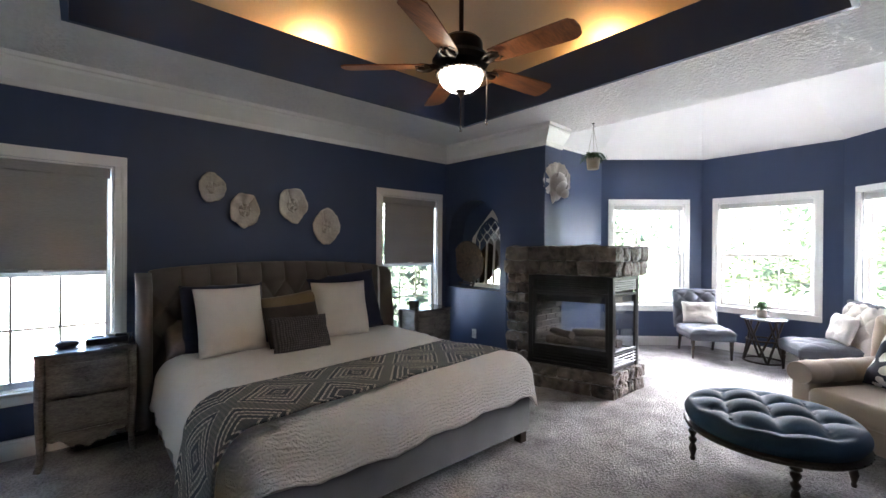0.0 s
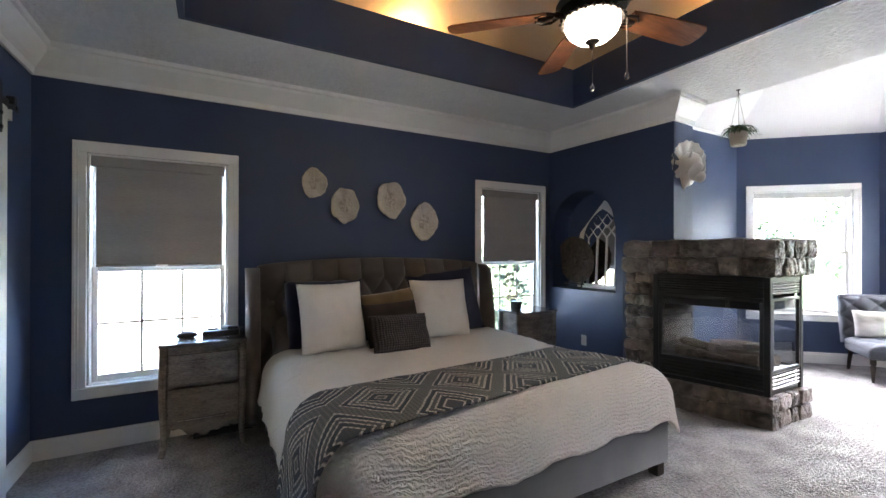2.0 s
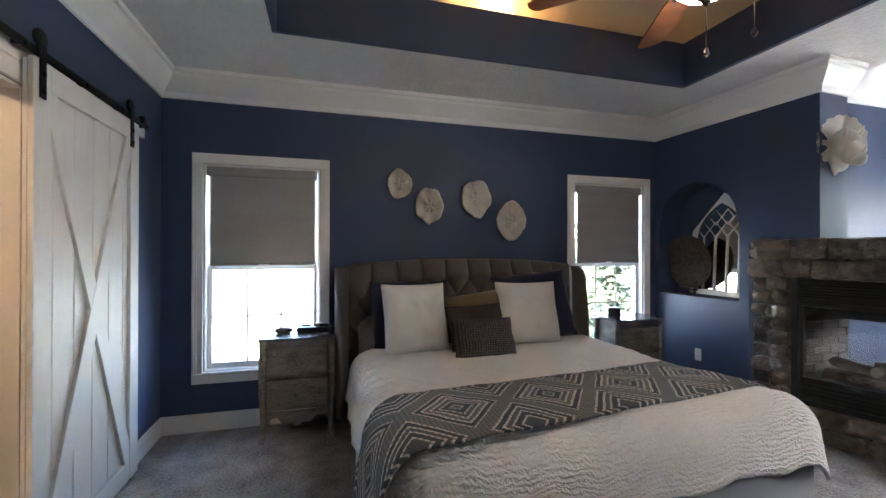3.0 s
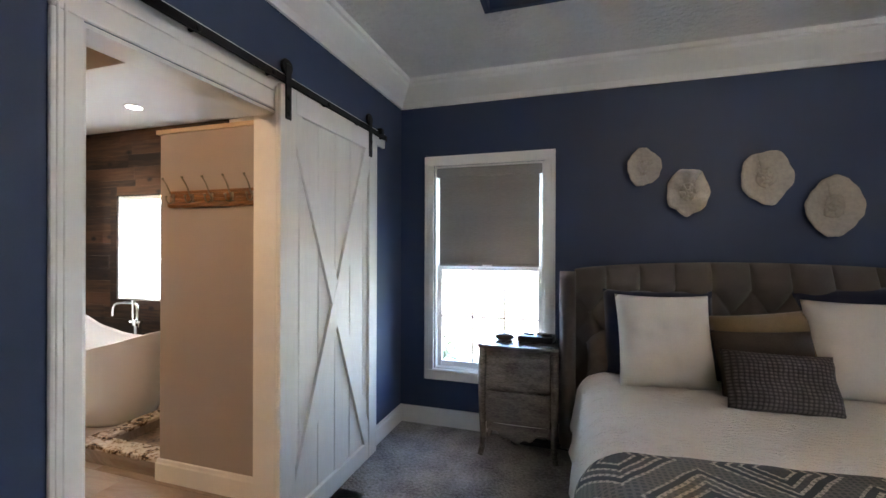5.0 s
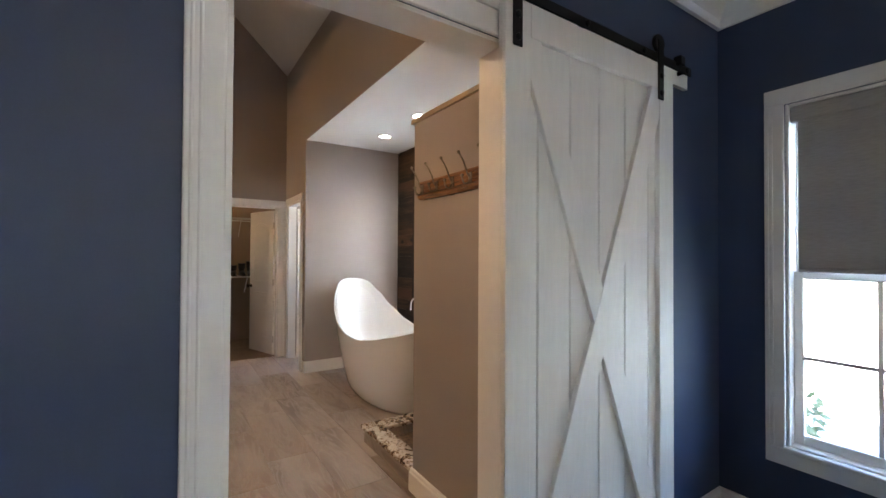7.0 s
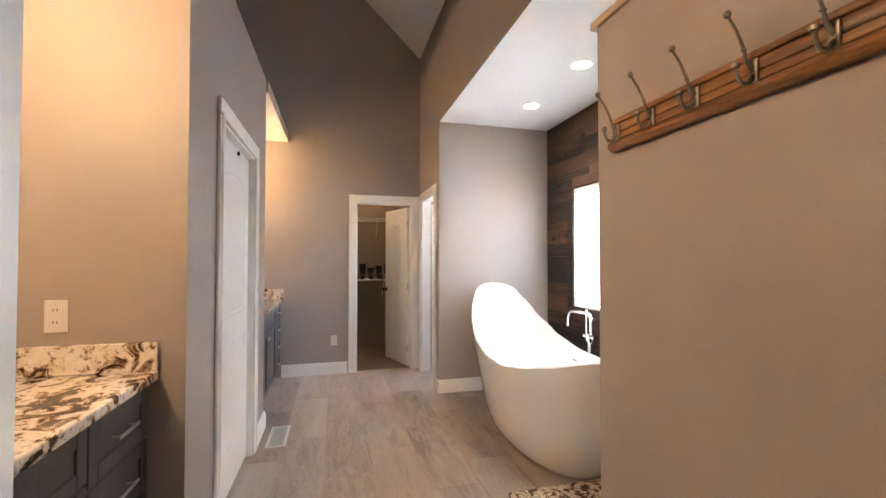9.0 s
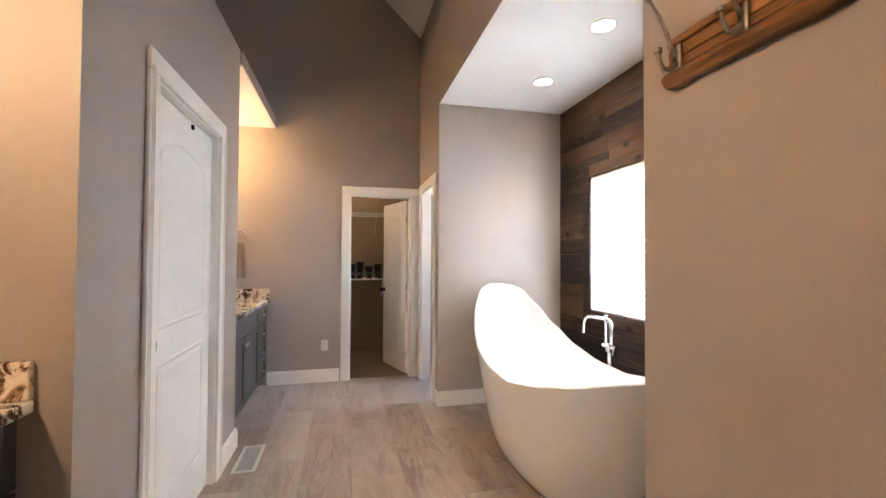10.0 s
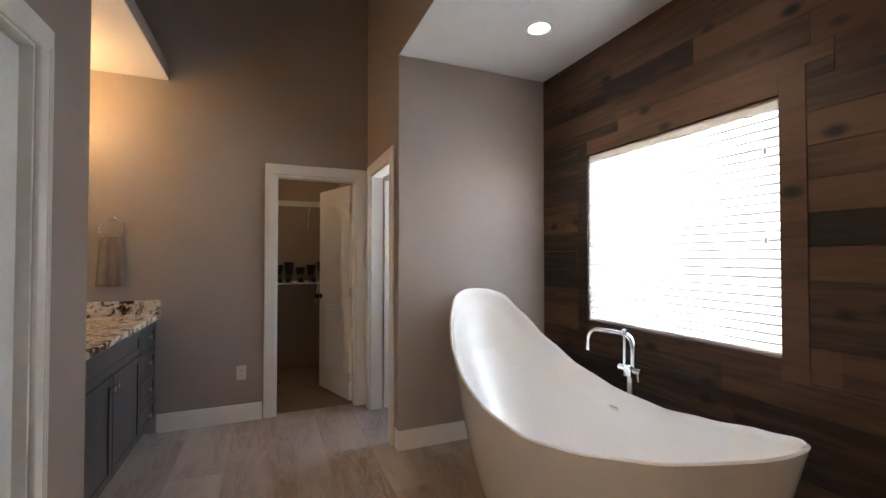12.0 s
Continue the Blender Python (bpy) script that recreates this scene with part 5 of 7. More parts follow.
# ---- wall flowers ----
def wall_flower(x, z, w, h, seed, petals, turn):
    b = bmesh.new()
    rr = random.Random(seed)
    phase = [rr.uniform(0, 6.28) for _ in range(4)]

    def fn(u, v, layer=0, size=1.0, lift=0.0):
        a = 2 * math.pi * u
        lobes = 1 + 0.04 * math.cos(petals * a + phase[layer % 4]) + 0.04 * math.cos((petals + 2) * a + phase[(layer + 1) % 4]) + 0.016 * math.cos(13 * a + phase[2]) + 0.02 * noise.noise((4 * math.cos(a), 4 * math.sin(a), seed))
        r = v * size * lobes
        ruffle = 0.013 * v * v * math.cos((petals + 1) * a + phase[(layer + 2) % 4]) + 0.003 * math.sin(7 * a) * v + (0.006 * math.cos(6 * a) * v if layer else 0)
        return (r * math.cos(a + turn) * w / 2, -0.012 - lift - 0.035 * size * v ** 1.5 + ruffle - 0.004 * noise.noise((r * 5, a, seed)), r * math.sin(a + turn) * h / 2)
    for layer, (size, lift) in enumerate(((1.0, 0.0), (0.40, 0.012), (0.24, 0.022), (0.12, 0.030))):
        sheet(b, 48, 8, lambda u, v: fn(u, v, layer, size, lift))
        bmesh.ops.remove_doubles(b, verts=b.verts[:], dist=0.0003)
    ob = mesh_object("wall_flower", b, PLASTER, True, 70)
    solid(ob, 0.006)
    ob.location = (x, -0.012, z)
    return ob


for x, z, w, h, seed, petals, turn, lab in ((1.875, 2.04, 0.215, 0.26, 1, 3, 0.3, "small round bone-coloured plaster flower on the navy wall"), (2.15, 1.855, 0.26, 0.32, 2, 5, 0.9, "ruffled bone-coloured plaster flower on the navy wall"),
                                            (2.605, 1.935, 0.29, 0.35, 5, 3, 2.0, "layered bone-coloured plaster flower with a raised heart"), (2.965, 1.735, 0.30, 0.37, 7, 2, 1.9, "largest bone-coloured plaster flower, slightly oval")):
    tagged(wall_flower(x, z, w, h, seed, petals, turn), lab, "wall decoration", "plaster flowers over the bed")

# ---- niche: gothic mirror and woven disc ----
gm = thing("arched_mirror", "white gothic arched window-frame mirror leaning in the niche", "mirror", pose(4.985, -0.53, 1.003, 0, 3, 0))


def gothic(w, h, spring, n_=14):
    """Outline of a pointed arch in (y, z)."""
    R = w * 1.0
    left = [(-w / 2, 0), (-w / 2, spring)]
    right = [(w / 2, spring), (w / 2, 0)]
    a_end = math.acos((R - w / 2) / R)
    rise = h - spring
    k_ = rise / (R * math.sin(a_end))
    arc_l = [(-w / 2 + R - R * math.cos(a_end * i / n_), spring + k_ * R * math.sin(a_end * i / n_)) for i in range(1, n_ + 1)]
    arc_r = [(-y, z) for y, z in arc_l[::-1][1:]]
    return left + arc_l + arc_r + right


gw, gh, gs = 0.66, 1.03, 0.55
o1, o2 = gothic(gw, gh, gs), gothic(gw - 0.13, gh - 0.11, gs)
o2 = [(y, max(z, 0.05)) for y, z in o2]
b = bmesh.new()
fr = [[b.verts.new((x, y, z)) for y, z in o] for o in (o1, o2) for x in (-0.022, 0.0)]
for a, c in ((fr[0], fr[2]), (fr[1], fr[3]), (fr[0], fr[1]), (fr[2], fr[3])):
    for i in range(len(o1)):
        j = (i + 1) % len(o1)
        b.faces.new((a[i], a[j], c[j], c[i]))
part("mirror_frame", b, WHITE, gm, "white painted frame")
b = bmesh.new()
b.faces.new([b.verts.new((-0.004, y, z)) for y, z in o2])
part("mirror_glass", b, MIRROR, gm, "mirror glass")
for y in (-0.19, -0.065, 0.065, 0.19):
    b = bmesh.new()
    rounded(b, -0.018, -0.006, y - 0.008, y + 0.008, 0.05, 0.60, 0.002, 1)
    part("tracery_bar", b, WHITE, gm)
for c in range(4):
    for r_ in range(2):
        y, z = -0.19 + 0.127 * c, 0.66 + 0.12 * r_
        if r_ == 1 and c in (0, 3):
            continue
        b = bmesh.new()
        tube(b, [(-0.012, y, z - 0.075), (-0.012, y + 0.062, z), (-0.012, y, z + 0.075), (-0.012, y - 0.062, z), (-0.012, y, z - 0.075)], 0.007, 4)
        part("tracery_bar", b, WHITE, gm)
disc = thing("woven_disc", "round dark woven reed tray on a small easel in the niche", "woven tray", pose(4.86, -0.27, 1.335, 0, -6, 0))
for k in range(12):
    r = 0.018 + 0.0225 * k
    pts = [(0.006 * math.sin(i * math.pi + k), r * math.cos(2 * math.pi * i / 40), r * math.sin(2 * math.pi * i / 40)) for i in range(41)]
    b = bmesh.new()
    tube(b, pts, 0.0125, 5, False)
    part("coil", b, WOVEN, disc, "", True)
for i in range(30):
    a = 2 * math.pi * i / 30
    b = bmesh.new()
    tube(b, [(0.0, 0.0, 0.0), (-0.012, 0.14 * math.cos(a), 0.14 * math.sin(a)), (0.0, 0.275 * math.cos(a), 0.275 * math.sin(a))], 0.005, 4)
    part("spoke", b, WOVEN, disc)
easel = thing("plate_easel", "small dark wooden easel under the woven tray", "easel", pose(4.86, -0.27, 1.001))
for y in (-0.12, 0.12):
    b = bmesh.new()
    tube(b, [(-0.05, y, 0.006), (0.0, y * 0.9, 0.07), (0.035, y * 0.6, 0.30)], 0.008, 6)
    part("leg", b, DARK_WOOD, easel)
b = bmesh.new()
tube(b, [(-0.028, -0.15, 0.052), (-0.028, 0.15, 0.052)], 0.009, 6)
part("ledge", b, DARK_WOOD, easel)
b = bmesh.new()
tube(b, [(0.10, 0, 0.006), (0.035, 0, 0.29)], 0.007, 6)
part("prop", b, DARK_WOOD, easel)

# ---- fireplace ----
FPM = Matrix(((0.9999, -0.287, 0, 5.0), (0.0, 0.958, 0, -2.21), (0, 0, 1, 0), (0, 0, 0, 1)))
fp = thing("fireplace", "three-sided glass fireplace in grey-brown ledgestone", "fireplace", pose(5.0, -2.21, 0))
FPL = Matrix.Translation((-5.0, 2.21, 0)) @ FPM
rs = random.Random(11)


def fp_part(name, dims, mat, r=0.004, parent=fp, label=""):
    b = bmesh.new()
    rounded(b, *dims, r, 1, FPL)
    return part(name, b, mat, parent, label)


def rough_stone(x0, x1, y0, y1, z0, z1):
    """One split-faced stone with a bulged, chipped face."""
    b = bmesh.new()
    box(b, x0, x1, y0, y1, z0, z1)
    bmesh.ops.subdivide_edges(b, edges=b.edges[:], cuts=3, use_grid_fill=True)
    c = Vector(((x0 + x1) / 2, (y0 + y1) / 2, (z0 + z1) / 2))
    half = Vector(((x1 - x0) / 2, (y1 - y0) / 2, (z1 - z0) / 2))
    sd_ = rs.uniform(0, 90)
    for v in b.verts:
        d = v.co - c
        k = [abs(d[i]) / half[i] for i in range(3)]
        corner = sum(1 for t in k if t > 0.95)
        shrink = {1: 1.0, 2: 0.93, 3: 0.88}.get(corner, 1.0)
        push = (0.013 if z1 < 0.3 else 0.028) * noise.noise(v.co * 12 + Vector((sd_, 0, 0))) + (0.006 if corner == 1 else 0)
        nrm = Vector([d[i] / half[i] if k[i] > 0.95 else 0 for i in range(3)])
        v.co = c + Vector([d[i] * (1 - (1 - shrink) * min(1, 0.035 / half[i])) for i in range(3)]) + (nrm.normalized() * push if nrm.length else Vector())
    bmesh.ops.transform(b, matrix=FPL, verts=b.verts[:])
    part("stone", b, STONE, fp, "", True, 25)


def course(along_y, p0, p1, z0, z1, face0, face1, n_):
    cuts = [p0] + sorted(p0 + (p1 - p0) * (k + rs.uniform(-0.22, 0.22)) / n_ for k in range(1, n_)) + [p1]
    for a, c in zip(cuts, cuts[1:]):
        j = 0.006
        push = rs.uniform(-0.012, 0.006)
        if along_y:
            rough_stone(face0 + push, face1, a + j, c - j, z0 + 0.004, z1 - 0.004)
        else:
            rough_stone(a + j, c - j, face0 + push, face1, z0 + 0.004, z1 - 0.004)


FW, FD = 0.66, 1.17
part_core = [("core", (0.05, FW - 0.05, 0.05, FD, 0.0, 0.24)), ("core", (0.05, FW - 0.05, 0.05, FD, 1.25, 1.52)), ("core", (0.05, FW - 0.05, 0.93, FD - 0.01, 0.24, 1.25))]
for nm, dims in part_core:
    fp_part(nm, dims, MORTAR, 0.002)
for z0, z1, na, nb_ in ((0.0, 0.135, 5, 3), (0.135, 0.26, 4, 3), (1.235, 1.385, 6, 3), (1.385, 1.54, 5, 4)):
    ext = -0.03 if z0 > 1 else 0.0
    course(True, 0.0 + ext, FD, z0, z1, 0.0 + ext, 0.12, na)
    course(False, 0.125, FW, z0, z1, 0.0 + ext, 0.12, nb_)
    course(True, 0.13, FD, z0, z1, FW - 0.12, FW - ext, na - 1) if z0 > 1 or z0 == 0 else None
z = 0.26
for k in range(9):
    hgt = (1.235 - 0.26) / 9
    course(True, 0.925, FD, z, z + hgt, 0.0, 0.12, 2)
    z += hgt
# top slab of stones between the courses
course(False, 0.10, FW - 0.10, 1.50, 1.545, 0.10, 0.6, 2)
course(False, 0.10, FW - 0.10, 1.50, 1.545, 0.6, FD, 2)
# black steel insert
i0, i1, j0, j1 = 0.02, FW - 0.06, 0.03, 0.915
for dims in ((i0, i0 + 0.045, j0, j0 + 0.045, 0.262, 1.232), (i0, i0 + 0.03, j1 - 0.045, j1, 0.262, 1.232), (i1 - 0.045, i1, j0, j0 + 0.03, 0.262, 1.232), (i1 - 0.03, i1, j1 - 0.045, j1, 0.262, 1.232)):
    fp_part("post", dims, BLACK_PAINT)
for dims in ((i0 + 0.004, i1 - 0.004, j0 + 0.02, j1, 0.262, 0.30), (i0 + 0.004, i1 - 0.004, j0 + 0.004, j1, 1.19, 1.232), (i0 + 0.05, i1 - 0.05, j0 + 0.05, j1, 0.42, 0.44)):
    fp_part("shelf", dims, BLACK_PAINT)
fp_part("front_panel", (i0 + 0.022, i0 + 0.03, j0 + 0.046, j1 - 0.046, 0.30, 0.455), BLACK_PAINT)
fp_part("front_panel", (i0 + 0.006, i0 + 0.03, j0 + 0.046, j1 - 0.046, 1.056, 1.10), BLACK_PAINT)
fp_part("front_panel", (i0 + 0.022, i0 + 0.03, j0 + 0.046, j1 - 0.046, 1.10, 1.19), BLACK_PAINT)
fp_part("back_panel", (i1 - 0.03, i1 - 0.022, j0 + 0.046, j1 - 0.046, 0.30, 0.455), BLACK_PAINT)
fp_part("back_panel", (i1 - 0.03, i1 - 0.022, j0 + 0.046, j1 - 0.046, 0.945, 1.19), BLACK_PAINT)
for z0, z1 in ((0.30, 0.455), (1.08, 1.19)):
    n_l = 5
    for k in range(n_l):
        zz = z0 + (z1 - z0) * (k + 0.5) / n_l
        b = bmesh.new()
        rounded(b, i0 + 0.045, i1 - 0.045, -0.007, 0.007, -0.0085, 0.0085, 0.002, 1, FPL @ pose(0, j0 + 0.014, zz, 35, 0, 0))
        part("louvre", b, LOUVRE, fp, "silvery louvre slat")
        b = bmesh.new()
        rounded(b, -0.007, 0.007, j0 + 0.047, j1 - 0.047, -0.0085, 0.0085, 0.002, 1, FPL @ pose(i0 + 0.012, 0, zz, 0, -35, 0))
        part("louvre", b, BLACK_PAINT, fp, "black louvre slat")
for dims in ((i0 + 0.028, i0 + 0.032, j0 + 0.046, j1 - 0.046, 0.455, 1.05), (i0 + 0.046, i1 - 0.046, j0 + 0.020, j0 + 0.024, 0.455, 1.05), (i1 - 0.028, i1 - 0.024, j0 + 0.046, j1 - 0.046, 0.455, 1.05)):
    g_ = fp_part("fire_glass", dims, GREY_GLASS, 0.0005, fp, "slightly grey fire glass")
    g_.visible_shadow = False
for dims in ((i0 + 0.005, i0 + 0.036, j0 + 0.046, j1 - 0.046, 0.440, 0.475), (i0 + 0.005, i0 + 0.036, j0 + 0.046, j1 - 0.046, 1.02, 1.055), (i0 + 0.005, i0 + 0.036, j0 + 0.046, j0 + 0.075, 0.475, 1.02), (i0 + 0.005, i0 + 0.036, j1 - 0.075, j1 - 0.046, 0.475, 1.02),
             (i0 + 0.046, i1 - 0.046, j0 + 0.003, j0 + 0.030, 0.440, 0.470), (i0 + 0.046, i1 - 0.046, j0 + 0.003, j0 + 0.030, 1.03, 1.055), (i0 + 0.046, i0 + 0.07, j0 + 0.003, j0 + 0.030, 0.47, 1.03), (i1 - 0.07, i1 - 0.046, j0 + 0.003, j0 + 0.030, 0.47, 1.03)):
    fp_part("glass_frame", dims, BLACK_PAINT)
fp_part("firebox_hood", (i0 + 0.05, i1 - 0.05, j0 + 0.05, j1 - 0.05, 0.95, 1.05), BLACK_PAINT)
for r_ in range(8):
    for c in range(3):
        off = 0.09 if r_ % 2 else 0
        x0 = i0 + 0.05 + c * 0.18 - off
        x0, x1 = max(x0, i0 + 0.05), min(x0 + 0.175, i1 - 0.05)
        if x1 - x0 > 0.03:
            fp_part("fire_brick", (x0, x1, j1 - 0.07, j1 - 0.03, 0.445 + r_ * 0.065, 0.445 + r_ * 0.065 + 0.06), FIREBRICK, 0.004)
for (x, y, zz, ln, ang, r_) in ((0.22, 0.50, 0.50, 0.62, 3, 0.05), (0.42, 0.45, 0.50, 0.66, -4, 0.055), (0.32, 0.38, 0.585, 0.42, 24, 0.042), (0.30, 0.62, 0.585, 0.36, -30, 0.04)):
    b = bmesh.new()
    lathe(b, [(0, 0), (r_ * 0.9, 0.0), (r_, 0.02), (r_ * 1.06, ln * 0.4), (r_ * 0.95, ln * 0.7), (r_ * 0.98, ln - 0.02), (r_ * 0.9, ln), (0, ln)], 12, FPL @ pose(x, y + ln / 2, zz, 90, 0, ang) )
    for v in b.verts:
        v.co += 0.008 * Vector((noise.noise(v.co * 18), noise.noise(v.co * 18 + Vector((5, 0, 0))), noise.noise(v.co * 18 + Vector((0, 9, 0)))))
    part("log", b, LOG, fp, "charred ceramic log", True, 50)

# ---- mounted head, hanging plant ----
b = bmesh.new()


def blob(cx, cy, cz, rx, ry, rz, turn=0, n_=16):
    t = bmesh.new()
    bmesh.ops.create_uvsphere(t, u_segments=n_, v_segments=n_ // 2 + 2, radius=1)
    for v in t.verts:
        v.co = Vector((v.co.x * rx, v.co.y * ry, v.co.z * rz)) * (1 + 0.07 * noise.noise(v.co * 2.3 + Vector((cx, cy, cz))))
    bmesh.ops.transform(t, matrix=pose(cx, cy, cz, turn), verts=t.verts[:])
    merge(b, t)


def frill(u, v):
    a = math.radians(-50 + 280 * u)
    r = 0.06 + 0.17 * v * (1 + 0.05 * math.cos(18 * a))
    return (r * math.cos(a), -0.02 - 0.06 * v + 0.01 * math.cos(9 * a) * v, 0.06 + 1.15 * r * math.sin(a))


sheet(b, 44, 6, frill)
sheet(b, 44, 6, lambda u, v: tuple(Vector(frill(u, v)) + Vector((0, 0.018, 0))))
blob(0, -0.10, 0.03, 0.115, 0.13, 0.15)
blob(0, -0.19, -0.07, 0.08, 0.11, 0.12, -25)
blob(0, -0.25, -0.14, 0.055, 0.07, 0.075, -25)
blob(0, -0.05, -0.06, 0.10, 0.07, 0.17)
for sx in (-1, 1):
    tube(b, [(sx * 0.06, -0.16, 0.10), (sx * 0.075, -0.20, 0.13), (sx * 0.075, -0.22, 0.18)], [0.026, 0.017, 0.004], 8)
tube(b, [(0, -0.27, -0.09), (0, -0.315, -0.06), (0, -0.33, -0.01)], [0.024, 0.016, 0.004], 8)
tube(b, [(-0.03, -0.05, -0.16), (-0.05, -0.06, -0.22), (-0.06, -0.06, -0.27)], [0.05, 0.03, 0.006], 8)
head = mesh_object("wall_sculpture", b, surface("white_ceramic", (0.62, 0.59, 0.55), 0.3, 0.1, 8, 40, 0.3, 0.006), True, 60)
head.matrix_world = pose(4.96, -1.515, 2.215, 0, 0, -20) @ Matrix.Scale(0.76, 4)
tagged(head, "white ceramic horned animal head mounted on the blue wall", "wall sculpture")

hp = thing("hanging_planter", "clay pot with a leafy green plant hung from the ceiling", "hanging plant", pose(5.10, -1.905, 2.36))
b = bmesh.new()
lathe(b, [(0, 0.0), (0.055, 0.0), (0.06, 0.01), (0.068, 0.10), (0.072, 0.115), (0.066, 0.115), (0.06, 0.09), (0, 0.088)], 24)
part("pot", b, TERRACOTTA, hp, "pale clay pot", True)
for k in range(3):
    a = 2 * math.pi * k / 3 + 0.4
    b = bmesh.new()
    tube(b, [(0.07 * math.cos(a), 0.07 * math.sin(a), 0.10), (0.0, 0.0, 0.455)], 0.002, 5)
    part("cord", b, ROPE, hp)
b = bmesh.new()
tube(b, [(0, 0, 0.49), (0, 0, 0.47), (0.012, 0, 0.46), (0.012, 0, 0.448), (0, 0, 0.442)], 0.003, 6)
lathe(b, [(0.016, 0.489), (0.014, 0.484), (0, 0.482)], 12)
part("ceiling_hook", b, BLACK_METAL, hp)


def leaf_tuft(count, spread, rise, size, seed):
    """Many narrow bent leaves springing from the origin."""
    b = bmesh.new()
    r = random.Random(seed)
    for _ in range(count):
        a, s = r.uniform(0, 2 * math.pi), r.uniform(0.35, 1.0)
        reach, up, w = spread * s, rise * r.uniform(0.4, 1.1), size * r.uniform(0.6, 1.2)
        d, side = Vector((math.cos(a), math.sin(a), 0)), Vector((-math.sin(a), math.cos(a), 0))
        prev = None
        for k in range(5):
            t = k / 4
            p = d * reach * t + Vector((0, 0, up * math.sin(math.pi * min(1, 0.25 + 0.62 * t)) * t ** 0.4 - 0.35 * reach * t * t))
            half = w * math.sin(math.pi * (0.12 + 0.86 * t))
            row = (b.verts.new(p - side * half), b.verts.new(p + side * half + Vector((0, 0, 0.003))))
            if prev:
                b.faces.new((prev[0], prev[1], row[1], row[0]))
            prev = row
    return b


lt = part("foliage", leaf_tuft(95, 0.17, 0.12, 0.011, 3), LEAF, hp, "trailing green leaves", True)
lt.location = (0, 0, 0.095)

# ---- sitting bay ----
def slipper_chair(label, m, back_mat, leg_mat=DARK_WOOD):
    c = thing("slipper_chair", label, "chair", m, "chairs in the bay")
    b = bmesh.new()

    def seat(u, v):
        p, q = 2 * u - 1, 2 * v - 1
        e = (max(0, 1 - p ** 6) * max(0, 1 - q ** 6)) ** 0.5
        return (0.29 * p, -0.03 + 0.31 * q, 0.36 + 0.075 * e * (0.7 + 0.3 * puff(u * 2.0, v * 2.0)))
    sheet(b, 44, 44, seat)
    rounded(b, -0.288, 0.288, -0.338, 0.278, 0.25, 0.37, 0.035, 3)
    part("seat", b, DUSTY, c, "tufted dusty blue seat", True, 60)
    b = bmesh.new()
    tufted_slab(b, 0.60, 0.56, 0.07, 60, 50, 5, 5, 0.045, lambda u: 0.02 * math.sin(math.pi * u))
    bk = part("backrest", b, back_mat, c, "button-tufted backrest", True, 60)
    bk.matrix_basis = pose(0, 0.28, 0.33, -12, 0, 0)
    b = bmesh.new()
    tube(b, [(-0.29, 0.0, 0), (0.29, 0.0, 0)], 0.038, 14)
    rl = part("roll", b, DUSTY, c, "", True)
    rl.location = (0, 0.405, 0.875)
    for x, y, lean in ((-0.24, -0.29, 0), (0.24, -0.29, 0), (-0.23, 0.24, 0.07), (0.23, 0.24, 0.07)):
        b = bmesh.new()
        if lean:
            tube(b, [(x, y + lean, 0), (x, y, 0.27)], [0.016, 0.026], 8)
        else:
            lathe(b, [(0, 0), (0.013, 0), (0.015, 0.03), (0.019, 0.10), (0.026, 0.17), (0.018, 0.185), (0.027, 0.20), (0.027, 0.26), (0, 0.26)], 14, pose(x, y, 0))
        part("leg", b, leg_mat, c, "dark turned leg", True)
    return c


def facing(x, y, dx, dy):
    return pose(x, y, 0, 0, 0, math.degrees(math.atan2(dy, dx)) + 90)


slipper_chair("dusty blue tufted slipper chair with dark turned legs", facing(7.80, -2.14, -0.80, -0.60), DUSTY)
slipper_chair("slipper chair with a cream tufted back and blue seat", facing(7.72, -3.42, -0.50, 0.86), CREAM_CLOTH)
cu = facing(7.80, -2.14, -0.80, -0.60)
pillow("throw_pillow", 0.46, 0.32, 0.13, CREAM_CLOTH, cu @ pose(0, 0.15, 0.425, -16, 0, 0), "cream lumbar pillow on the blue chair")
cu = facing(7.72, -3.42, -0.50, 0.86)
pillow("throw_pillow", 0.46, 0.34, 0.13, CREAM_CLOTH, cu @ pose(0, 0.14, 0.425, -18, 0, 0), "pale striped pillow on the cream-backed chair")

st = thing("side_table", "round dark metal side table with crossed legs", "side table", pose(7.98, -2.80, 0))
b = bmesh.new()
lathe(b, [(0, 0.575), (0.25, 0.575), (0.262, 0.582), (0.262, 0.595), (0.25, 0.602), (0, 0.602)], 40)
part("tabletop", b, DARK_TOP, st, "round dark tabletop", True)
for k in range(4):
    a = 2 * math.pi * k / 4 + 0.4
    for s in (-1, 1):
        b = bmesh.new()
        tube(b, [(0.22 * math.cos(a), 0.22 * math.sin(a), 0.012), (0.215 * math.cos(a + s * 1.15), 0.215 * math.sin(a + s * 1.15), 0.575)], 0.015, 6)
        part("leg", b, DARK_WOOD, st)
for z_, r_ in ((0.018, 0.225), (0.30, 0.19)):
    b = bmesh.new()
    tube(b, [(r_ * math.cos(2 * math.pi * i / 32), r_ * math.sin(2 * math.pi * i / 32), z_) for i in range(33)], 0.012, 6, False)
    part("ring", b, DARK_WOOD, st)
pp = thing("potted_plant", "small leafy plant in a pale round pot", "potted plant", pose(7.97, -2.78, 0.602))
b = bmesh.new()
lathe(b, [(0, 0), (0.045, 0), (0.058, 0.02), (0.062, 0.07), (0.055, 0.10), (0.05, 0.10), (0.05, 0.085), (0, 0.08)], 24)
part("pot", b, TERRACOTTA, pp, "", True)
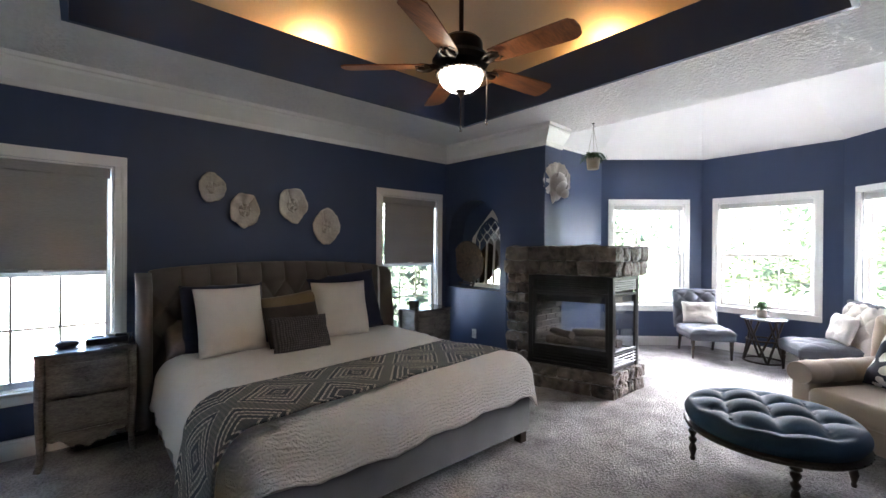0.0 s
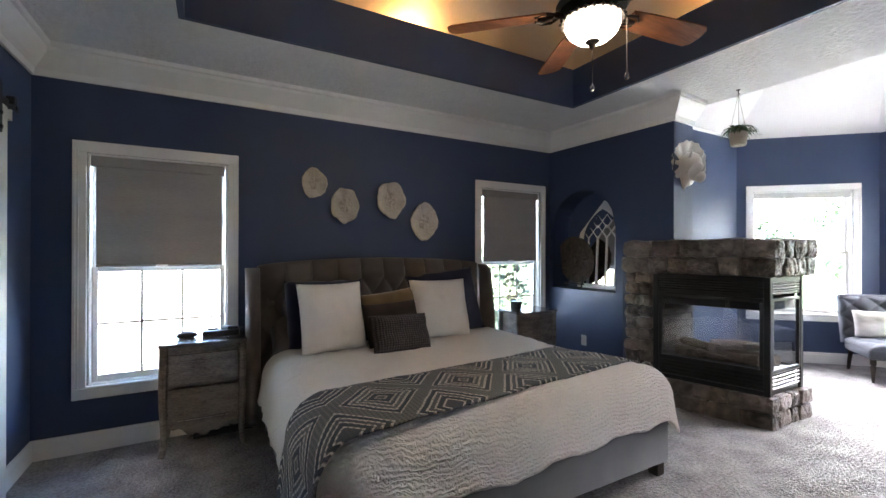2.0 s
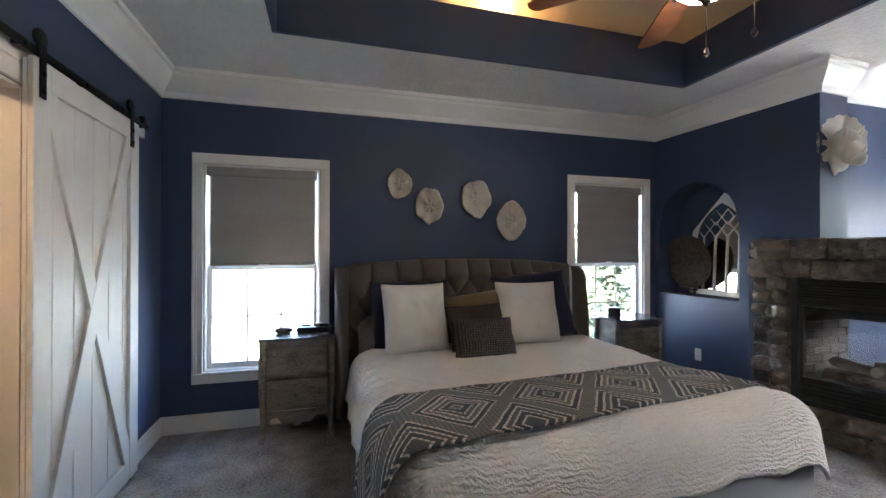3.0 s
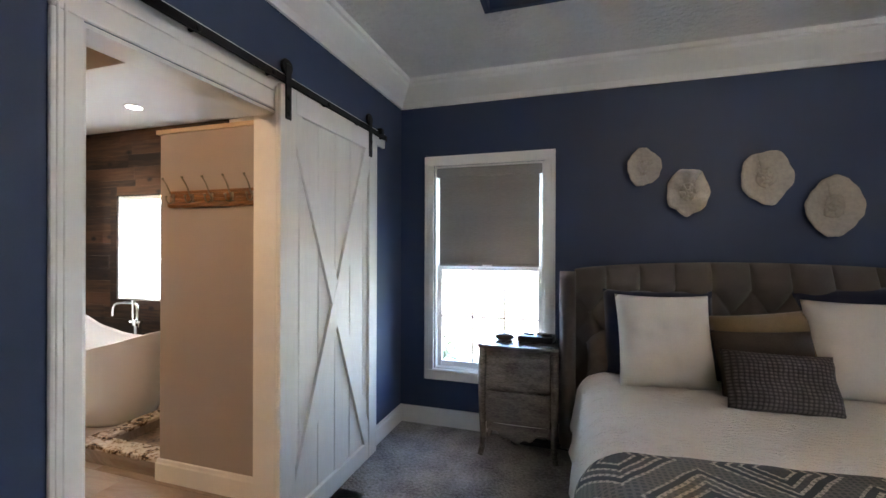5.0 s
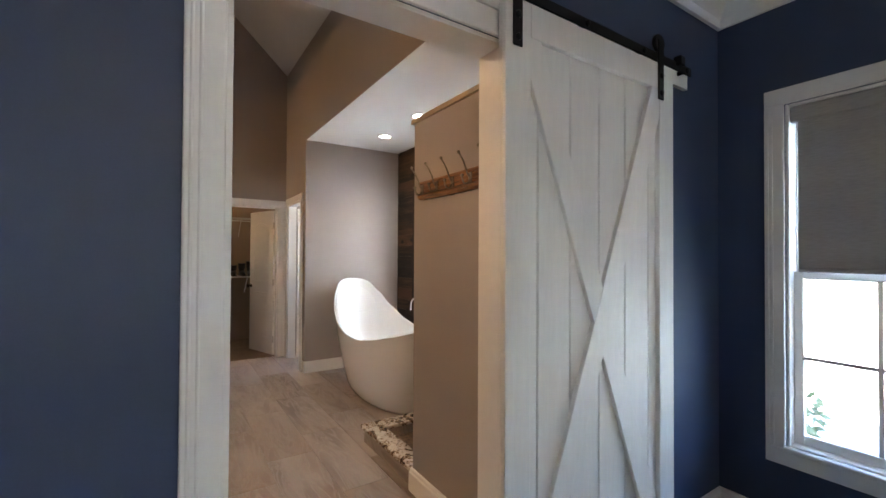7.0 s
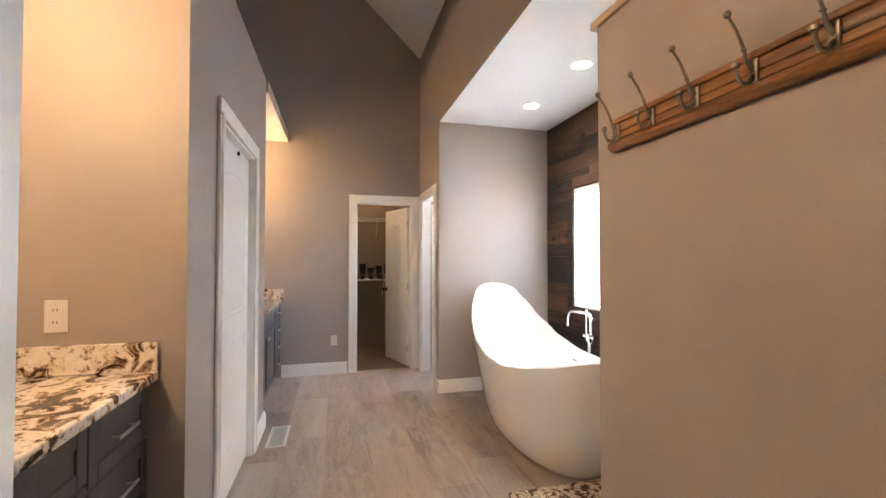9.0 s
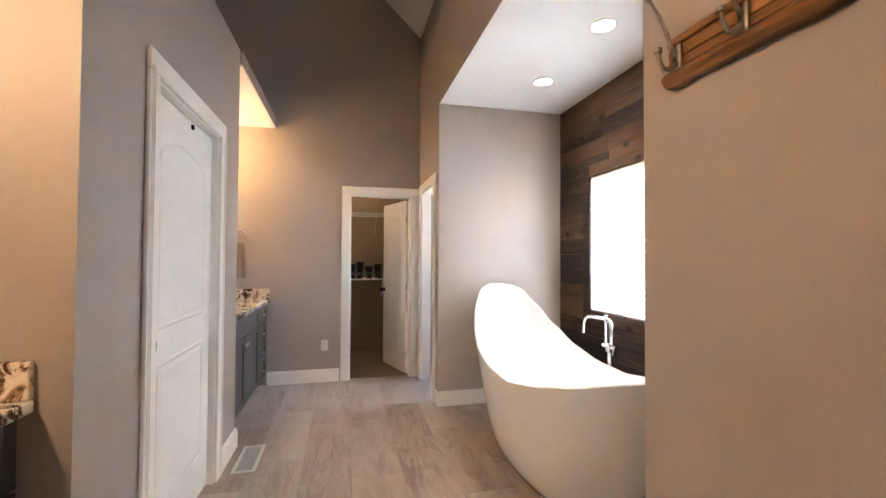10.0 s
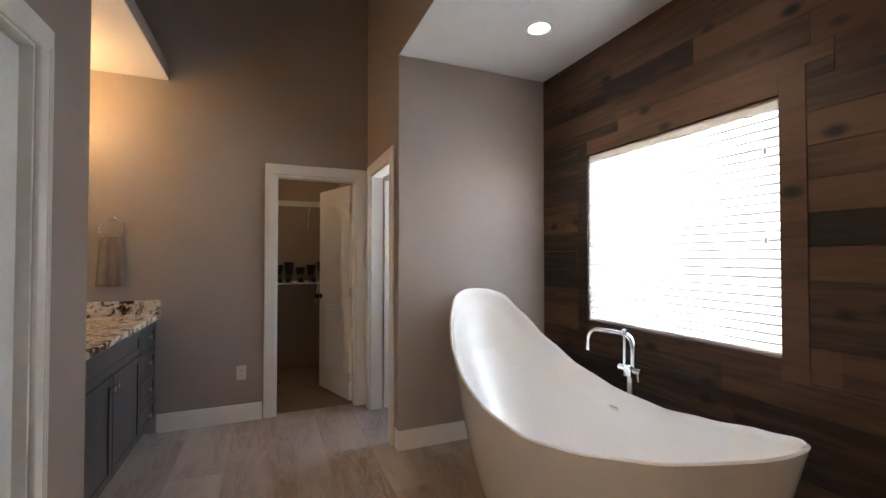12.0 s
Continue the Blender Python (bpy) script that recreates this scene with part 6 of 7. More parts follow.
lt = part("foliage", leaf_tuft(70, 0.12, 0.17, 0.010, 8), LEAF, pp, "", True)
lt.location = (0, 0, 0.085)

# ottoman
ot = thing("ottoman", "round deep-teal tufted ottoman on dark turned legs", "ottoman", pose(4.54, -3.53, 0, 0, 0, -20))
b = bmesh.new()
RO = 0.50


def cushion(u, v):
    a = 2 * math.pi * u
    s = min(1.0, v / 0.72)
    if v <= 0.72:
        r = RO * 0.94 * s
        x, y = r * math.cos(a), r * math.sin(a)
        t = puff(x / 0.38 + 0.25, y / 0.32 + 0.25, 0.4)
        z = 0.48 - 0.055 * s ** 4 - 0.075 * (1 - t) * (1 - s ** 8)
    else:
        w = (v - 0.72) / 0.28
        r = RO * (0.94 + 0.06 * math.sin(math.pi * min(1, w * 1.1)))
        x, y, z = r * math.cos(a), r * math.sin(a), 0.42 - 0.125 * w
    return (x, y, z)


sheet(b, 84, 44, cushion)
bmesh.ops.remove_doubles(b, verts=b.verts[:], dist=0.0004)
cs = part("cushion", b, TEAL, ot, "deep teal tufted velvet cushion", True, 70)
for i in range(-4, 5):
    for j in range(-4, 5):
        for hx, hy in ((0.25, 0.25), (0.5, 0.0)):
            x, y = (i + hx - 0.25) * 0.19, (j + hy - 0.25) * 0.16
            if (i + j) % 2 == 0 and hx == 0.25 and math.hypot(x, y) < RO * 0.8:
                b = bmesh.new()
                lathe(b, [(0.012, 0), (0.010, 0.005), (0, 0.008)], 10)
                bt = part("button", b, TEAL, cs)
                bt.location = (x, y, 0.418)
b = bmesh.new()
lathe(b, [(0.40, 0.27), (0.492, 0.27), (0.502, 0.28), (0.502, 0.298), (0.49, 0.306), (0.40, 0.306)], 64)
part("frame", b, DARK_WOOD, ot, "dark carved wooden rim", True)
for k in range(40):
    a = 2 * math.pi * k / 40
    b = bmesh.new()
    lathe(b, [(0.006, 0), (0.005, 0.003), (0, 0.005)], 6, pose(0.502 * math.cos(a), 0.502 * math.sin(a), 0.289, 0, 90, math.degrees(a)))
    part("nail_head", b, BRONZE, ot)
LEG_PROFILE = [(0, 0), (0.012, 0), (0.017, 0.015), (0.012, 0.03), (0.018, 0.05), (0.026, 0.085), (0.018, 0.115), (0.014, 0.12), (0.024, 0.14), (0.028, 0.155), (0.015, 0.17), (0.016, 0.18), (0.027, 0.20), (0.030, 0.215), (0.018, 0.23), (0.032, 0.245), (0.032, 0.272), (0, 0.272)]
for k in range(4):
    a = math.radians(45 + 90 * k + 92)
    b = bmesh.new()
    lathe(b, LEG_PROFILE, 16, pose(0.45 * math.cos(a), 0.45 * math.sin(a), 0))
    part("leg", b, DARK_WOOD, ot, "dark turned leg", True)

# tan armchair sofa, rolled tufted arms
so = thing("sofa", "tan linen rolled-arm sofa with tufting", "sofa", pose(5.42, -4.25, 0, 0, 0, -120))
b = bmesh.new()
rounded(b, -0.60, 0.60, -0.42, 0.42, 0.12, 0.32, 0.03, 3)
part("base", b, TAN, so, "", True)
b = bmesh.new()
rounded(b, -0.44, 0.44, -0.50, 0.30, 0.30, 0.47, 0.06, 4)
part("seat_cushion", b, TAN, so, "plump tan seat cushion", True)
for sx in (-1, 1):
    b = bmesh.new()

    def arm(u, v, s=sx):
        a = 2 * math.pi * u
        flute = 0.012 * abs(math.sin(math.pi * v * 4)) ** 0.5
        r = 0.105 + flute
        return (s * (0.53 + r * 0.95 * math.cos(a)), -0.44 + 0.86 * v, 0.545 + r * 0.78 * math.sin(a))
    sheet(b, 32, 40, arm)
    bmesh.ops.remove_doubles(b, verts=b.verts[:], dist=0.0004)
    bmesh.ops.holes_fill(b, edges=[e for e in b.edges if e.is_boundary])
    rounded(b, sx * 0.53 - 0.075, sx * 0.53 + 0.075, -0.43, 0.42, 0.12, 0.53, 0.03, 3)
    part("arm", b, TAN, so, "rolled tufted arm", True, 60)
b = bmesh.new()
tufted_slab(b, 1.20, 0.55, 0.09, 70, 36, 6, 3, 0.10, lambda u: 0.10 * math.sin(math.pi * u) ** 0.5)
bk = part("backrest", b, TAN, so, "tufted tan backrest", True, 60)
bk.matrix_basis = pose(0, 0.36, 0.40, -8, 0, 0)
for x in (-0.52, 0.52):
    for y in (-0.36, 0.36):
        b = bmesh.new()
        lathe(b, [(0, 0), (0.02, 0), (0.024, 0.03), (0.035, 0.09), (0.03, 0.13), (0, 0.13)], 14, pose(x, y, 0))
        part("leg", b, DARK_WOOD, so, "", True)
pillow("throw_pillow", 0.46, 0.46, 0.16, LEAF_PRINT, pose(5.53, -4.07, 0.47, -28, 0, -132), "navy pillow with a white leaf print on the sofa")

# ---- ceiling fan ----
fan = thing("ceiling_fan", "bronze ceiling fan with five cherry blades and a lit bowl", "ceiling fan", pose(2.575, -2.53, 2.36))
b = bmesh.new()
tube(b, [(0, 0, 0.30), (0, 0, 1.50)], 0.013, 10)
part("downrod", b, BRONZE, fan)
b = bmesh.new()
lathe(b, [(0, 1.56), (0.07, 1.55), (0.065, 1.50), (0.03, 1.47), (0.014, 1.46)], 24)
part("canopy", b, BRONZE, fan, "", True)
b = bmesh.new()
lathe(b, [(0.014, 0.33), (0.05, 0.32), (0.10, 0.305), (0.118, 0.285), (0.12, 0.25), (0.11, 0.225), (0.145, 0.21), (0.160, 0.185), (0.145, 0.162), (0.10, 0.15), (0.09, 0.135), (0.118, 0.122), (0.135, 0.112), (0, 0.112)], 36)
part("motor_housing", b, BRONZE, fan, "ornate bronze motor housing", True, 30)
b = bmesh.new()
for k in range(24):
    a = 2 * math.pi * k / 24
    lathe(b, [(0, -0.012), (0.012, 0), (0, 0.012)], 6, pose(0.134 * math.cos(a), 0.134 * math.sin(a), 0.116))
part("beaded_rim", b, BRONZE, fan)
b = bmesh.new()
lathe(b, [(0.120, 0.110), (0.119, 0.092), (0.106, 0.062), (0.077, 0.036), (0.038, 0.024), (0, 0.022)], 36)
bowl = part("glass_bowl", b, FROST, fan, "lit frosted glass bowl", True)
bowl.visible_shadow = False
b = bmesh.new()
lathe(b, [(0.035, 0.030), (0.03, 0.018), (0.018, 0.012), (0.014, 0.0), (0.006, -0.012), (0, -0.014)], 16)
part("finial", b, BRONZE, fan, "", True)
for k in range(5):
    a = math.radians(-8 + 72 * k)
    m = pose(0, 0, 0.155, 0, 0, math.degrees(a))
    b = bmesh.new()
    tube(b, [tuple(m @ Vector(p)) for p in ((0.13, 0, 0.01), (0.17, 0.02, -0.004), (0.20, 0.0, -0.003), (0.24, 0, 0))], [0.02, 0.014, 0.016, 0.01], 8)
    for s in (-1, 1):
        tube(b, [tuple(m @ Vector(p)) for p in ((0.15, 0.012 * s, 0), (0.18, 0.04 * s, -0.002), (0.22, 0.045 * s, 0), (0.25, 0.02 * s, 0.0))], 0.007, 6)
    part("blade_iron", b, BRONZE, fan, "scrolled bronze bracket", True)
    b = bmesh.new()
    out = [(0.20, -0.052), (0.30, -0.060), (0.55, -0.070), (0.635, -0.070), (0.66, -0.048), (0.668, 0.0), (0.66, 0.048), (0.635, 0.070), (0.55, 0.070), (0.30, 0.060), (0.20, 0.052)]
    prism(b, out, -0.003, 0.004)
    bmesh.ops.transform(b, matrix=pose(0, 0, 0.163, 0, 0, math.degrees(a)) @ pose(0, 0, 0, -13, 0, 0), verts=b.verts[:])
    part("blade", b, FAN_WOOD, fan, "cherry-stained fan blade")
for x, y, ln in ((-0.0, 0.0, 0.19), (0.09, -0.11, 0.30)):
    z1 = -0.012 if x == 0 else 0.13
    b = bmesh.new()
    tube(b, [(x, y, z1), (x, y, z1 - ln + 0.03)], 0.0018, 5)
    ch = part("pull_chain", b, BRONZE, fan)
    b = bmesh.new()
    lathe(b, [(0, 0.018), (0.006, 0.012), (0.011, -0.006), (0.006, -0.018), (0, -0.02)], 10, pose(x, y, z1 - ln + 0.02))
    part("crystal", b, GLASS, ch, "clear drop pull")
for x, y in ((2.5, -0.78), (4.29, -2.45), (2.5, -4.07), (0.8, -2.45)):
    cl = thing("cove_light", "small uplight standing on the tray ledge", "uplight", pose(x, y, 3.10), "cove lights")
    b = bmesh.new()
    lathe(b, [(0, 0), (0.035, 0), (0.035, 0.012), (0.02, 0.018), (0.02, 0.03), (0, 0.03)], 16)
    part("socket", b, WHITE, cl)

# ---- tub ----
tub = thing("bathtub", "white freestanding slipper bathtub with a high curved back", "bathtub", pose(-2.785, -0.67, 0))
TL, TW = 0.98, 0.41
RIM = ((-1.0, 1.10), (-0.93, 1.065), (-0.82, 0.95), (-0.62, 0.79), (-0.35, 0.665), (-0.05, 0.605), (0.25, 0.60), (0.5, 0.64), (0.75, 0.70), (1.0, 0.775))


def rim_height(s):
    for (a, za), (c, zc) in zip(RIM, RIM[1:]):
        if s <= c:
            t = (s - a) / (c - a)
            t = t * t * (3 - 2 * t) * 0.35 + t * 0.65
            return za + (zc - za) * t
    return RIM[-1][1]


def oval(a, lx, ly, cx=0.0, p=0.86):
    c, s = math.cos(a), math.sin(a)
    return (cx + lx * math.copysign(abs(c) ** p, c), ly * math.copysign(abs(s) ** p, s))


def tub_point(a, v):
    """v 0..1 outside from the floor to the rim, 1..2 inside from the rim to the bottom."""
    rx, ry = oval(a, TL, TW)
    h = rim_height(rx / TL)
    if v <= 1:
        bx, by = oval(a, 0.64, 0.285, 0.06)
        f = v ** 0.62 * 0.8 + 0.2 * v
        return (bx + (rx - bx) * f, by + (ry - by) * (f ** 0.8), h * v)
    w = v - 1
    ix, iy = oval(a, TL - 0.018, TW - 0.018)
    bx, by = oval(a, 0.50, 0.19, 0.08)
    f = w ** 1.9
    return (ix + (bx - ix) * f, iy + (by - iy) * f, (h - 0.004) * (1 - w) ** 1.15 + 0.17 * (1 - (1 - w) ** 1.15))


b = bmesh.new()
NA = 96
levels = [0, 0.012, 0.05, 0.12, 0.2, 0.3, 0.4, 0.5, 0.6, 0.7, 0.8, 0.88, 0.95, 0.985, 1.0]
rows_ = [[b.verts.new(tub_point(2 * math.pi * i / NA, v)) for i in range(NA)] for v in levels]
for r1, r2 in zip(rows_, rows_[1:]):
    for i in range(NA):
        b.faces.new((r1[i], r1[(i + 1) % NA], r2[(i + 1) % NA], r2[i]))
b.faces.new(rows_[0][::-1])
top_ring = rows_[-1]
lip = [b.verts.new(tuple(Vector(tub_point(2 * math.pi * i / NA, 1.0)) * 0.5 + Vector(tub_point(2 * math.pi * i / NA, 1.002)) * 0.5 + Vector((0, 0, 0.008)))) for i in range(NA)]
inner_rows = [[b.verts.new(tub_point(2 * math.pi * i / NA, v)) for i in range(NA)] for v in (1.004, 1.03, 1.08, 1.15, 1.25, 1.36, 1.48, 1.6, 1.72, 1.83, 1.92, 2.0)]
for r1, r2 in zip([top_ring, lip] + inner_rows, [lip] + inner_rows):
    for i in range(NA):
        b.faces.new((r1[i], r1[(i + 1) % NA], r2[(i + 1) % NA], r2[i]))
b.faces.new(inner_rows[-1])
part("shell", b, TUB, tub, "glossy white acrylic shell", True, 60)
b = bmesh.new()
rounded(b, -0.03, 0.03, -0.006, 0.006, -0.010, 0.010, 0.004, 2, pose(-0.02, 0.335, 0.53, 18, 0, 0))
part("overflow", b, CHROME, tub, "small chrome overflow plate")

fc = thing("tub_filler", "chrome freestanding tub filler with a squared spout", "faucet", pose(-2.86, -0.16, 0))
b = bmesh.new()
lathe(b, [(0, 0), (0.055, 0), (0.055, 0.008), (0.02, 0.014), (0.019, 0.68), (0, 0.68)], 20)
part("column", b, CHROME, fc, "", True)
b = bmesh.new()
rounded(b, -0.028, 0.028, -0.028, 0.028, 0.66, 0.73, 0.01, 2)
tube(b, [(-0.075, -0.0, 0.70), (0.075, 0.0, 0.70)], 0.019, 14)
part("mixer_body", b, CHROME, fc, "", True)
b = bmesh.new()
pts = [(0.02, 0, 0.72), (0.02, 0, 0.82), (0.016, 0, 0.852), (0.0, 0, 0.876), (-0.03, 0, 0.888), (-0.06, 0, 0.89), (-0.22, 0, 0.884), (-0.27, 0, 0.878), (-0.305, 0, 0.858), (-0.323, 0, 0.83), (-0.328, 0, 0.80), (-0.33, 0, 0.745)]
tube(b, pts, [0.015] * 11 + [0.017], 14)
part("spout", b, CHROME, fc, "", True)
b = bmesh.new()
tube(b, [(0.06, -0.01, 0.70), (0.10, -0.05, 0.665)], [0.008, 0.006], 8)
part("lever", b, CHROME, fc, "", True)
b = bmesh.new()
tube(b, [(-0.03, -0.01, 0.72), (-0.03, -0.01, 0.90)], 0.010, 10)
lathe(b, [(0.013, 0.90), (0.014, 0.92), (0, 0.925)], 12, pose(-0.03, -0.01, 0))
part("hand_shower", b, CHROME, fc, "slim chrome hand shower", True)

# ---- recessed lights ----
for x, y in ((-3.22, -0.5), (-2.40, -0.52)):
    c = thing("recessed_light", "lit round recessed ceiling light", "ceiling light", pose(x, y, BZ), "lights over the tub")
    b = bmesh.new()
    lathe(b, [(0.062, -0.001), (0.085, -0.001), (0.088, -0.005), (0.068, -0.010), (0.062, -0.006)], 32)
    part("trim_ring", b, PLATE, c, "", True)
    b = bmesh.new()
    lathe(b, [(0.062, -0.0035), (0, -0.0035)], 32)
    part("lens", b, LIT_CAN, c, "glowing lens")

# ---- hook rack ----
hk = thing("hook_rack", "rustic wooden board with pewter double coat hooks", "coat rack", pose(0, -1.311, 1.757))
b = bmesh.new()
rounded(b, -0.975, -0.12, -0.016, -0.001, -0.05, 0.048, 0.005, 2)
part("board", b, RUSTIC, hk, "worn honey-brown board", True)
for z0, z1, d in ((0.033, 0.050, 0.024), (0.004, 0.029, 0.020), (-0.018, 0.001, 0.022)):
    b = bmesh.new()
    rounded(b, -0.978, -0.118, -d, -0.010, z0, z1, 0.004, 2)
    part("bead", b, RUSTIC, hk, "", True)
b = bmesh.new()
sheet(b, 60, 8, lambda u, v: (-0.982 + 0.866 * u, -0.020 - 0.014 * math.sin(math.pi * v) - 0.003 * noise.noise((u * 30, v * 5, 0)), -0.052 + 0.034 * v + 0.004 * noise.noise((u * 16, v * 2, 4)) * (1 - v)))
sheet(b, 60, 1, lambda u, v: (-0.982 + 0.866 * u, -0.002 - 0.018 * v, -0.052 + 0.004 * noise.noise((u * 16, 0, 4))))
sheet(b, 1, 6, lambda u, v: (-0.982, -0.002 - u * (0.018 + 0.014 * math.sin(math.pi * v)), -0.052 + 0.034 * v))
part("bark_edge", b, RUSTIC, hk, "rough live lower edge", True)
for k in range(6):
    x = -0.945 + 0.15 * k
    b = bmesh.new()
    rounded(b, x - 0.011, x + 0.011, -0.029, -0.020, -0.026, 0.030, 0.008, 2)
    h = part("hook", b, PEWTER, hk, "", True)
    b = bmesh.new()
    tube(b, [(x, -0.026, 0.006), (x, -0.042, 0.020), (x, -0.052, 0.05), (x, -0.070, 0.085), (x, -0.092, 0.112)], [0.0058, 0.0044, 0.0036, 0.0034, 0.003], 8)
    lathe(b, [(0, -0.009), (0.006, -0.006), (0.0085, 0), (0.006, 0.006), (0, 0.009)], 10, pose(x, -0.094, 0.117))
    lathe(b, [(0, -0.004), (0.0065, 0), (0, 0.004)], 8, pose(x, -0.051, 0.046))
    part("upper_arm", b, PEWTER, h, "", True)
    b = bmesh.new()
    tube(b, [(x, -0.026, -0.008), (x, -0.043, -0.026), (x, -0.060, -0.026), (x, -0.070, -0.012), (x, -0.073, 0.006)], [0.0055, 0.0052, 0.005, 0.0045, 0.0042], 8)
    lathe(b, [(0, -0.009), (0.0085, -0.004), (0.0085, 0.004), (0, 0.009)], 10, pose(x, -0.073, 0.010))
    part("lower_arm", b, PEWTER, h, "", True)

# ---- shower curb ----
curb = tagged(new("shower_curb"), "low shower curb capped with speckled granite", "shower curb", kind="structure")
part("curb_body", boxes((-1.84, -1.08, -1.30, -1.20, 0, 0.10), (-1.84, -1.74, -1.20, -0.002, 0, 0.10)), TILE, curb, "taupe tiled curb face")
b = bmesh.new()
rounded(b, -1.86, -1.078, -1.32, -1.185, 0.10, 0.128, 0.006, 2)
part("cap", b, GRANITE, curb, "speckled granite cap")
b = bmesh.new()
rounded(b, -1.86, -1.72, -1.183, -0.003, 0.10, 0.128, 0.006, 2)
part("cap", b, GRANITE, curb, "speckled granite cap")
structure("shower_floor", boxes((-1.74, -0.12, -1.20, 0.0, -0.006, 0.03)), surface("brown_mosaic", (0.14, 0.08, 0.05), 0.4, 0.5, 14, 40, 0.6, 0.004, second=(0.30, 0.20, 0.13)), "brown mosaic shower floor", "floor")

# ---- vanities ----
def vanity(x0, x1, yf, label, far_drawers, bars, top):
    """Cabinet between x0 and x1, front face at yf facing +y; drawers at its low-x end, doors beside them."""
    v = thing("vanity_cabinet", label, "vanity cabinet", pose(0, yf, 0), "bathroom vanities")
    part("carcass", boxes((x0 + 0.003, x1 - 0.003, -3.495 - yf, -0.022, 0.09, top)), CABINET, v)
    part("toe_kick", boxes((x0 + 0.003, x1 - 0.003, -3.495 - yf, -0.075, 0.0, 0.09)), CABINET, v)

    def front(nm, a, c, z0, z1, pull):
        b = bmesh.new()
        rounded(b, a + 0.004, c - 0.004, -0.022, -0.008, z0 + 0.004, z1 - 0.004, 0.002, 1)
        s = min(0.055, (z1 - z0) * 0.3)
        p = part(nm, b, CABINET, v)
        for piece, dims in (("stile", (a + 0.004, a + s, -0.0085, 0.0, z0 + 0.004, z1 - 0.004)), ("stile", (c - s, c - 0.004, -0.0085, 0.0, z0 + 0.004, z1 - 0.004)), ("rail", (a + s, c - s, -0.0085, -0.0005, z1 - s, z1 - 0.004)), ("rail", (a + s, c - s, -0.0085, -0.0005, z0 + 0.004, z0 + s))):
            b = bmesh.new()
            rounded(b, *dims, 0.002, 1)
            part(piece, b, CABINET, p)
        if not pull:
            return
        mx, mz = ((a + c) / 2, (z0 + z1) / 2) if nm == "drawer" else (pull, z1 - 0.07)
        b = bmesh.new()
        if bars:
            rounded(b, mx - 0.07, mx + 0.07, 0.018, 0.026, mz - 0.006, mz + 0.006, 0.002, 1)
            for q in (-0.05, 0.05):
                tube(b, [(mx + q, -0.006, mz), (mx + q, 0.020, mz)], 0.004, 8)
            part("handle", b, NICKEL, p, "flat nickel bar handle")
        else:
            lathe(b, [(0.006, 0), (0.006, 0.010), (0.014, 0.016), (0.014, 0.022), (0, 0.026)], 14, pose(mx, -0.002, mz, -90, 0, 0))
            part("knob", b, NICKEL, p, "round nickel knob")

    dw = 0.40
    n_d = far_drawers
    for k in range(n_d):
        front("drawer", x0 + 0.01, x0 + dw, 0.105 + (top - 0.112) * k / n_d, 0.105 + (top - 0.112) * (k + 1) / n_d, True)
    front("false_drawer", x0 + dw, x1 - 0.01, top - 0.177, top - 0.007, bars)
    mid = (x0 + dw + x1) / 2
    front("cabinet_door", x0 + dw, mid, 0.105, top - 0.177, mid - 0.03)
    front("cabinet_door", mid, x1 - 0.01, 0.105, top - 0.177, mid + 0.03)
    c = thing("countertop", "speckled brown and cream granite countertop with splashback", "countertop", pose(0, yf, top), "bathroom countertops")
    b = bmesh.new()
    rounded(b, x0 + 0.001, x1 - 0.001, -3.498 - yf, 0.03, 0.001, 0.038, 0.006, 2)
    part("slab", b, GRANITE, c)
    b = bmesh.new()
    rounded(b, x0 + 0.001, x0 + 0.021, -3.498 - yf, 0.028, 0.039, 0.145, 0.003, 1)
    part("side_splash", b, GRANITE, c)
    b = bmesh.new()
    rounded(b, x0 + 0.023, x1 - 0.001, -3.498 - yf, -3.478 - yf, 0.039, 0.14, 0.003, 1)
    part("back_splash", b, GRANITE, c)
    return v


vanity(-1.60, -0.12, -2.88, "dark grey vanity cabinet with nickel bar handles", 4, True, 0.898)
vanity(-4.87, -3.40, -2.81, "dark grey vanity cabinet with round knobs", 4, False, 0.857)

# towel ring and hand towel
twr = thing("towel_ring", "chrome towel ring on the taupe wall", "towel ring", pose(-4.869, -3.08, 1.60, 0, 0, 0))
b = bmesh.new()
lathe(b, [(0.026, 0), (0.026, 0.006), (0.012, 0.012), (0.010, 0.045), (0, 0.048)], 16, pose(0, 0, 0, 0, 90, 0))
part("mount", b, CHROME, twr, "", True)
b = bmesh.new()
tube(b, [(0.045, 0.075 * math.sin(2 * math.pi * i / 32), -0.07 + 0.078 * math.cos(2 * math.pi * i / 32)) for i in range(33)], 0.005, 8, False)
part("ring", b, CHROME, twr, "", True)
b = bmesh.new()


def towel(u, v):
    y = (u - 0.5) * (0.10 + 0.06 * abs(2 * v - 1) ** 0.5)
    fold = 0.012 * math.sin(u * 15) * (0.4 + abs(2 * v - 1))
    s = 2 * v - 1
    return (0.045 + math.copysign(0.018 * min(1, abs(s) * 6), s) + fold * 0.6, y, -0.145 + 0.012 - 0.35 * abs(s) ** 1.05)


sheet(b, 20, 40, towel)
tw = mesh_object("hand_towel", b, TOWEL, True, 80)
tw.location = (-4.869, -3.08, 1.60)
solid(tw, 0.008)
tagged(tw, "taupe hand towel draped through the chrome ring", "towel")

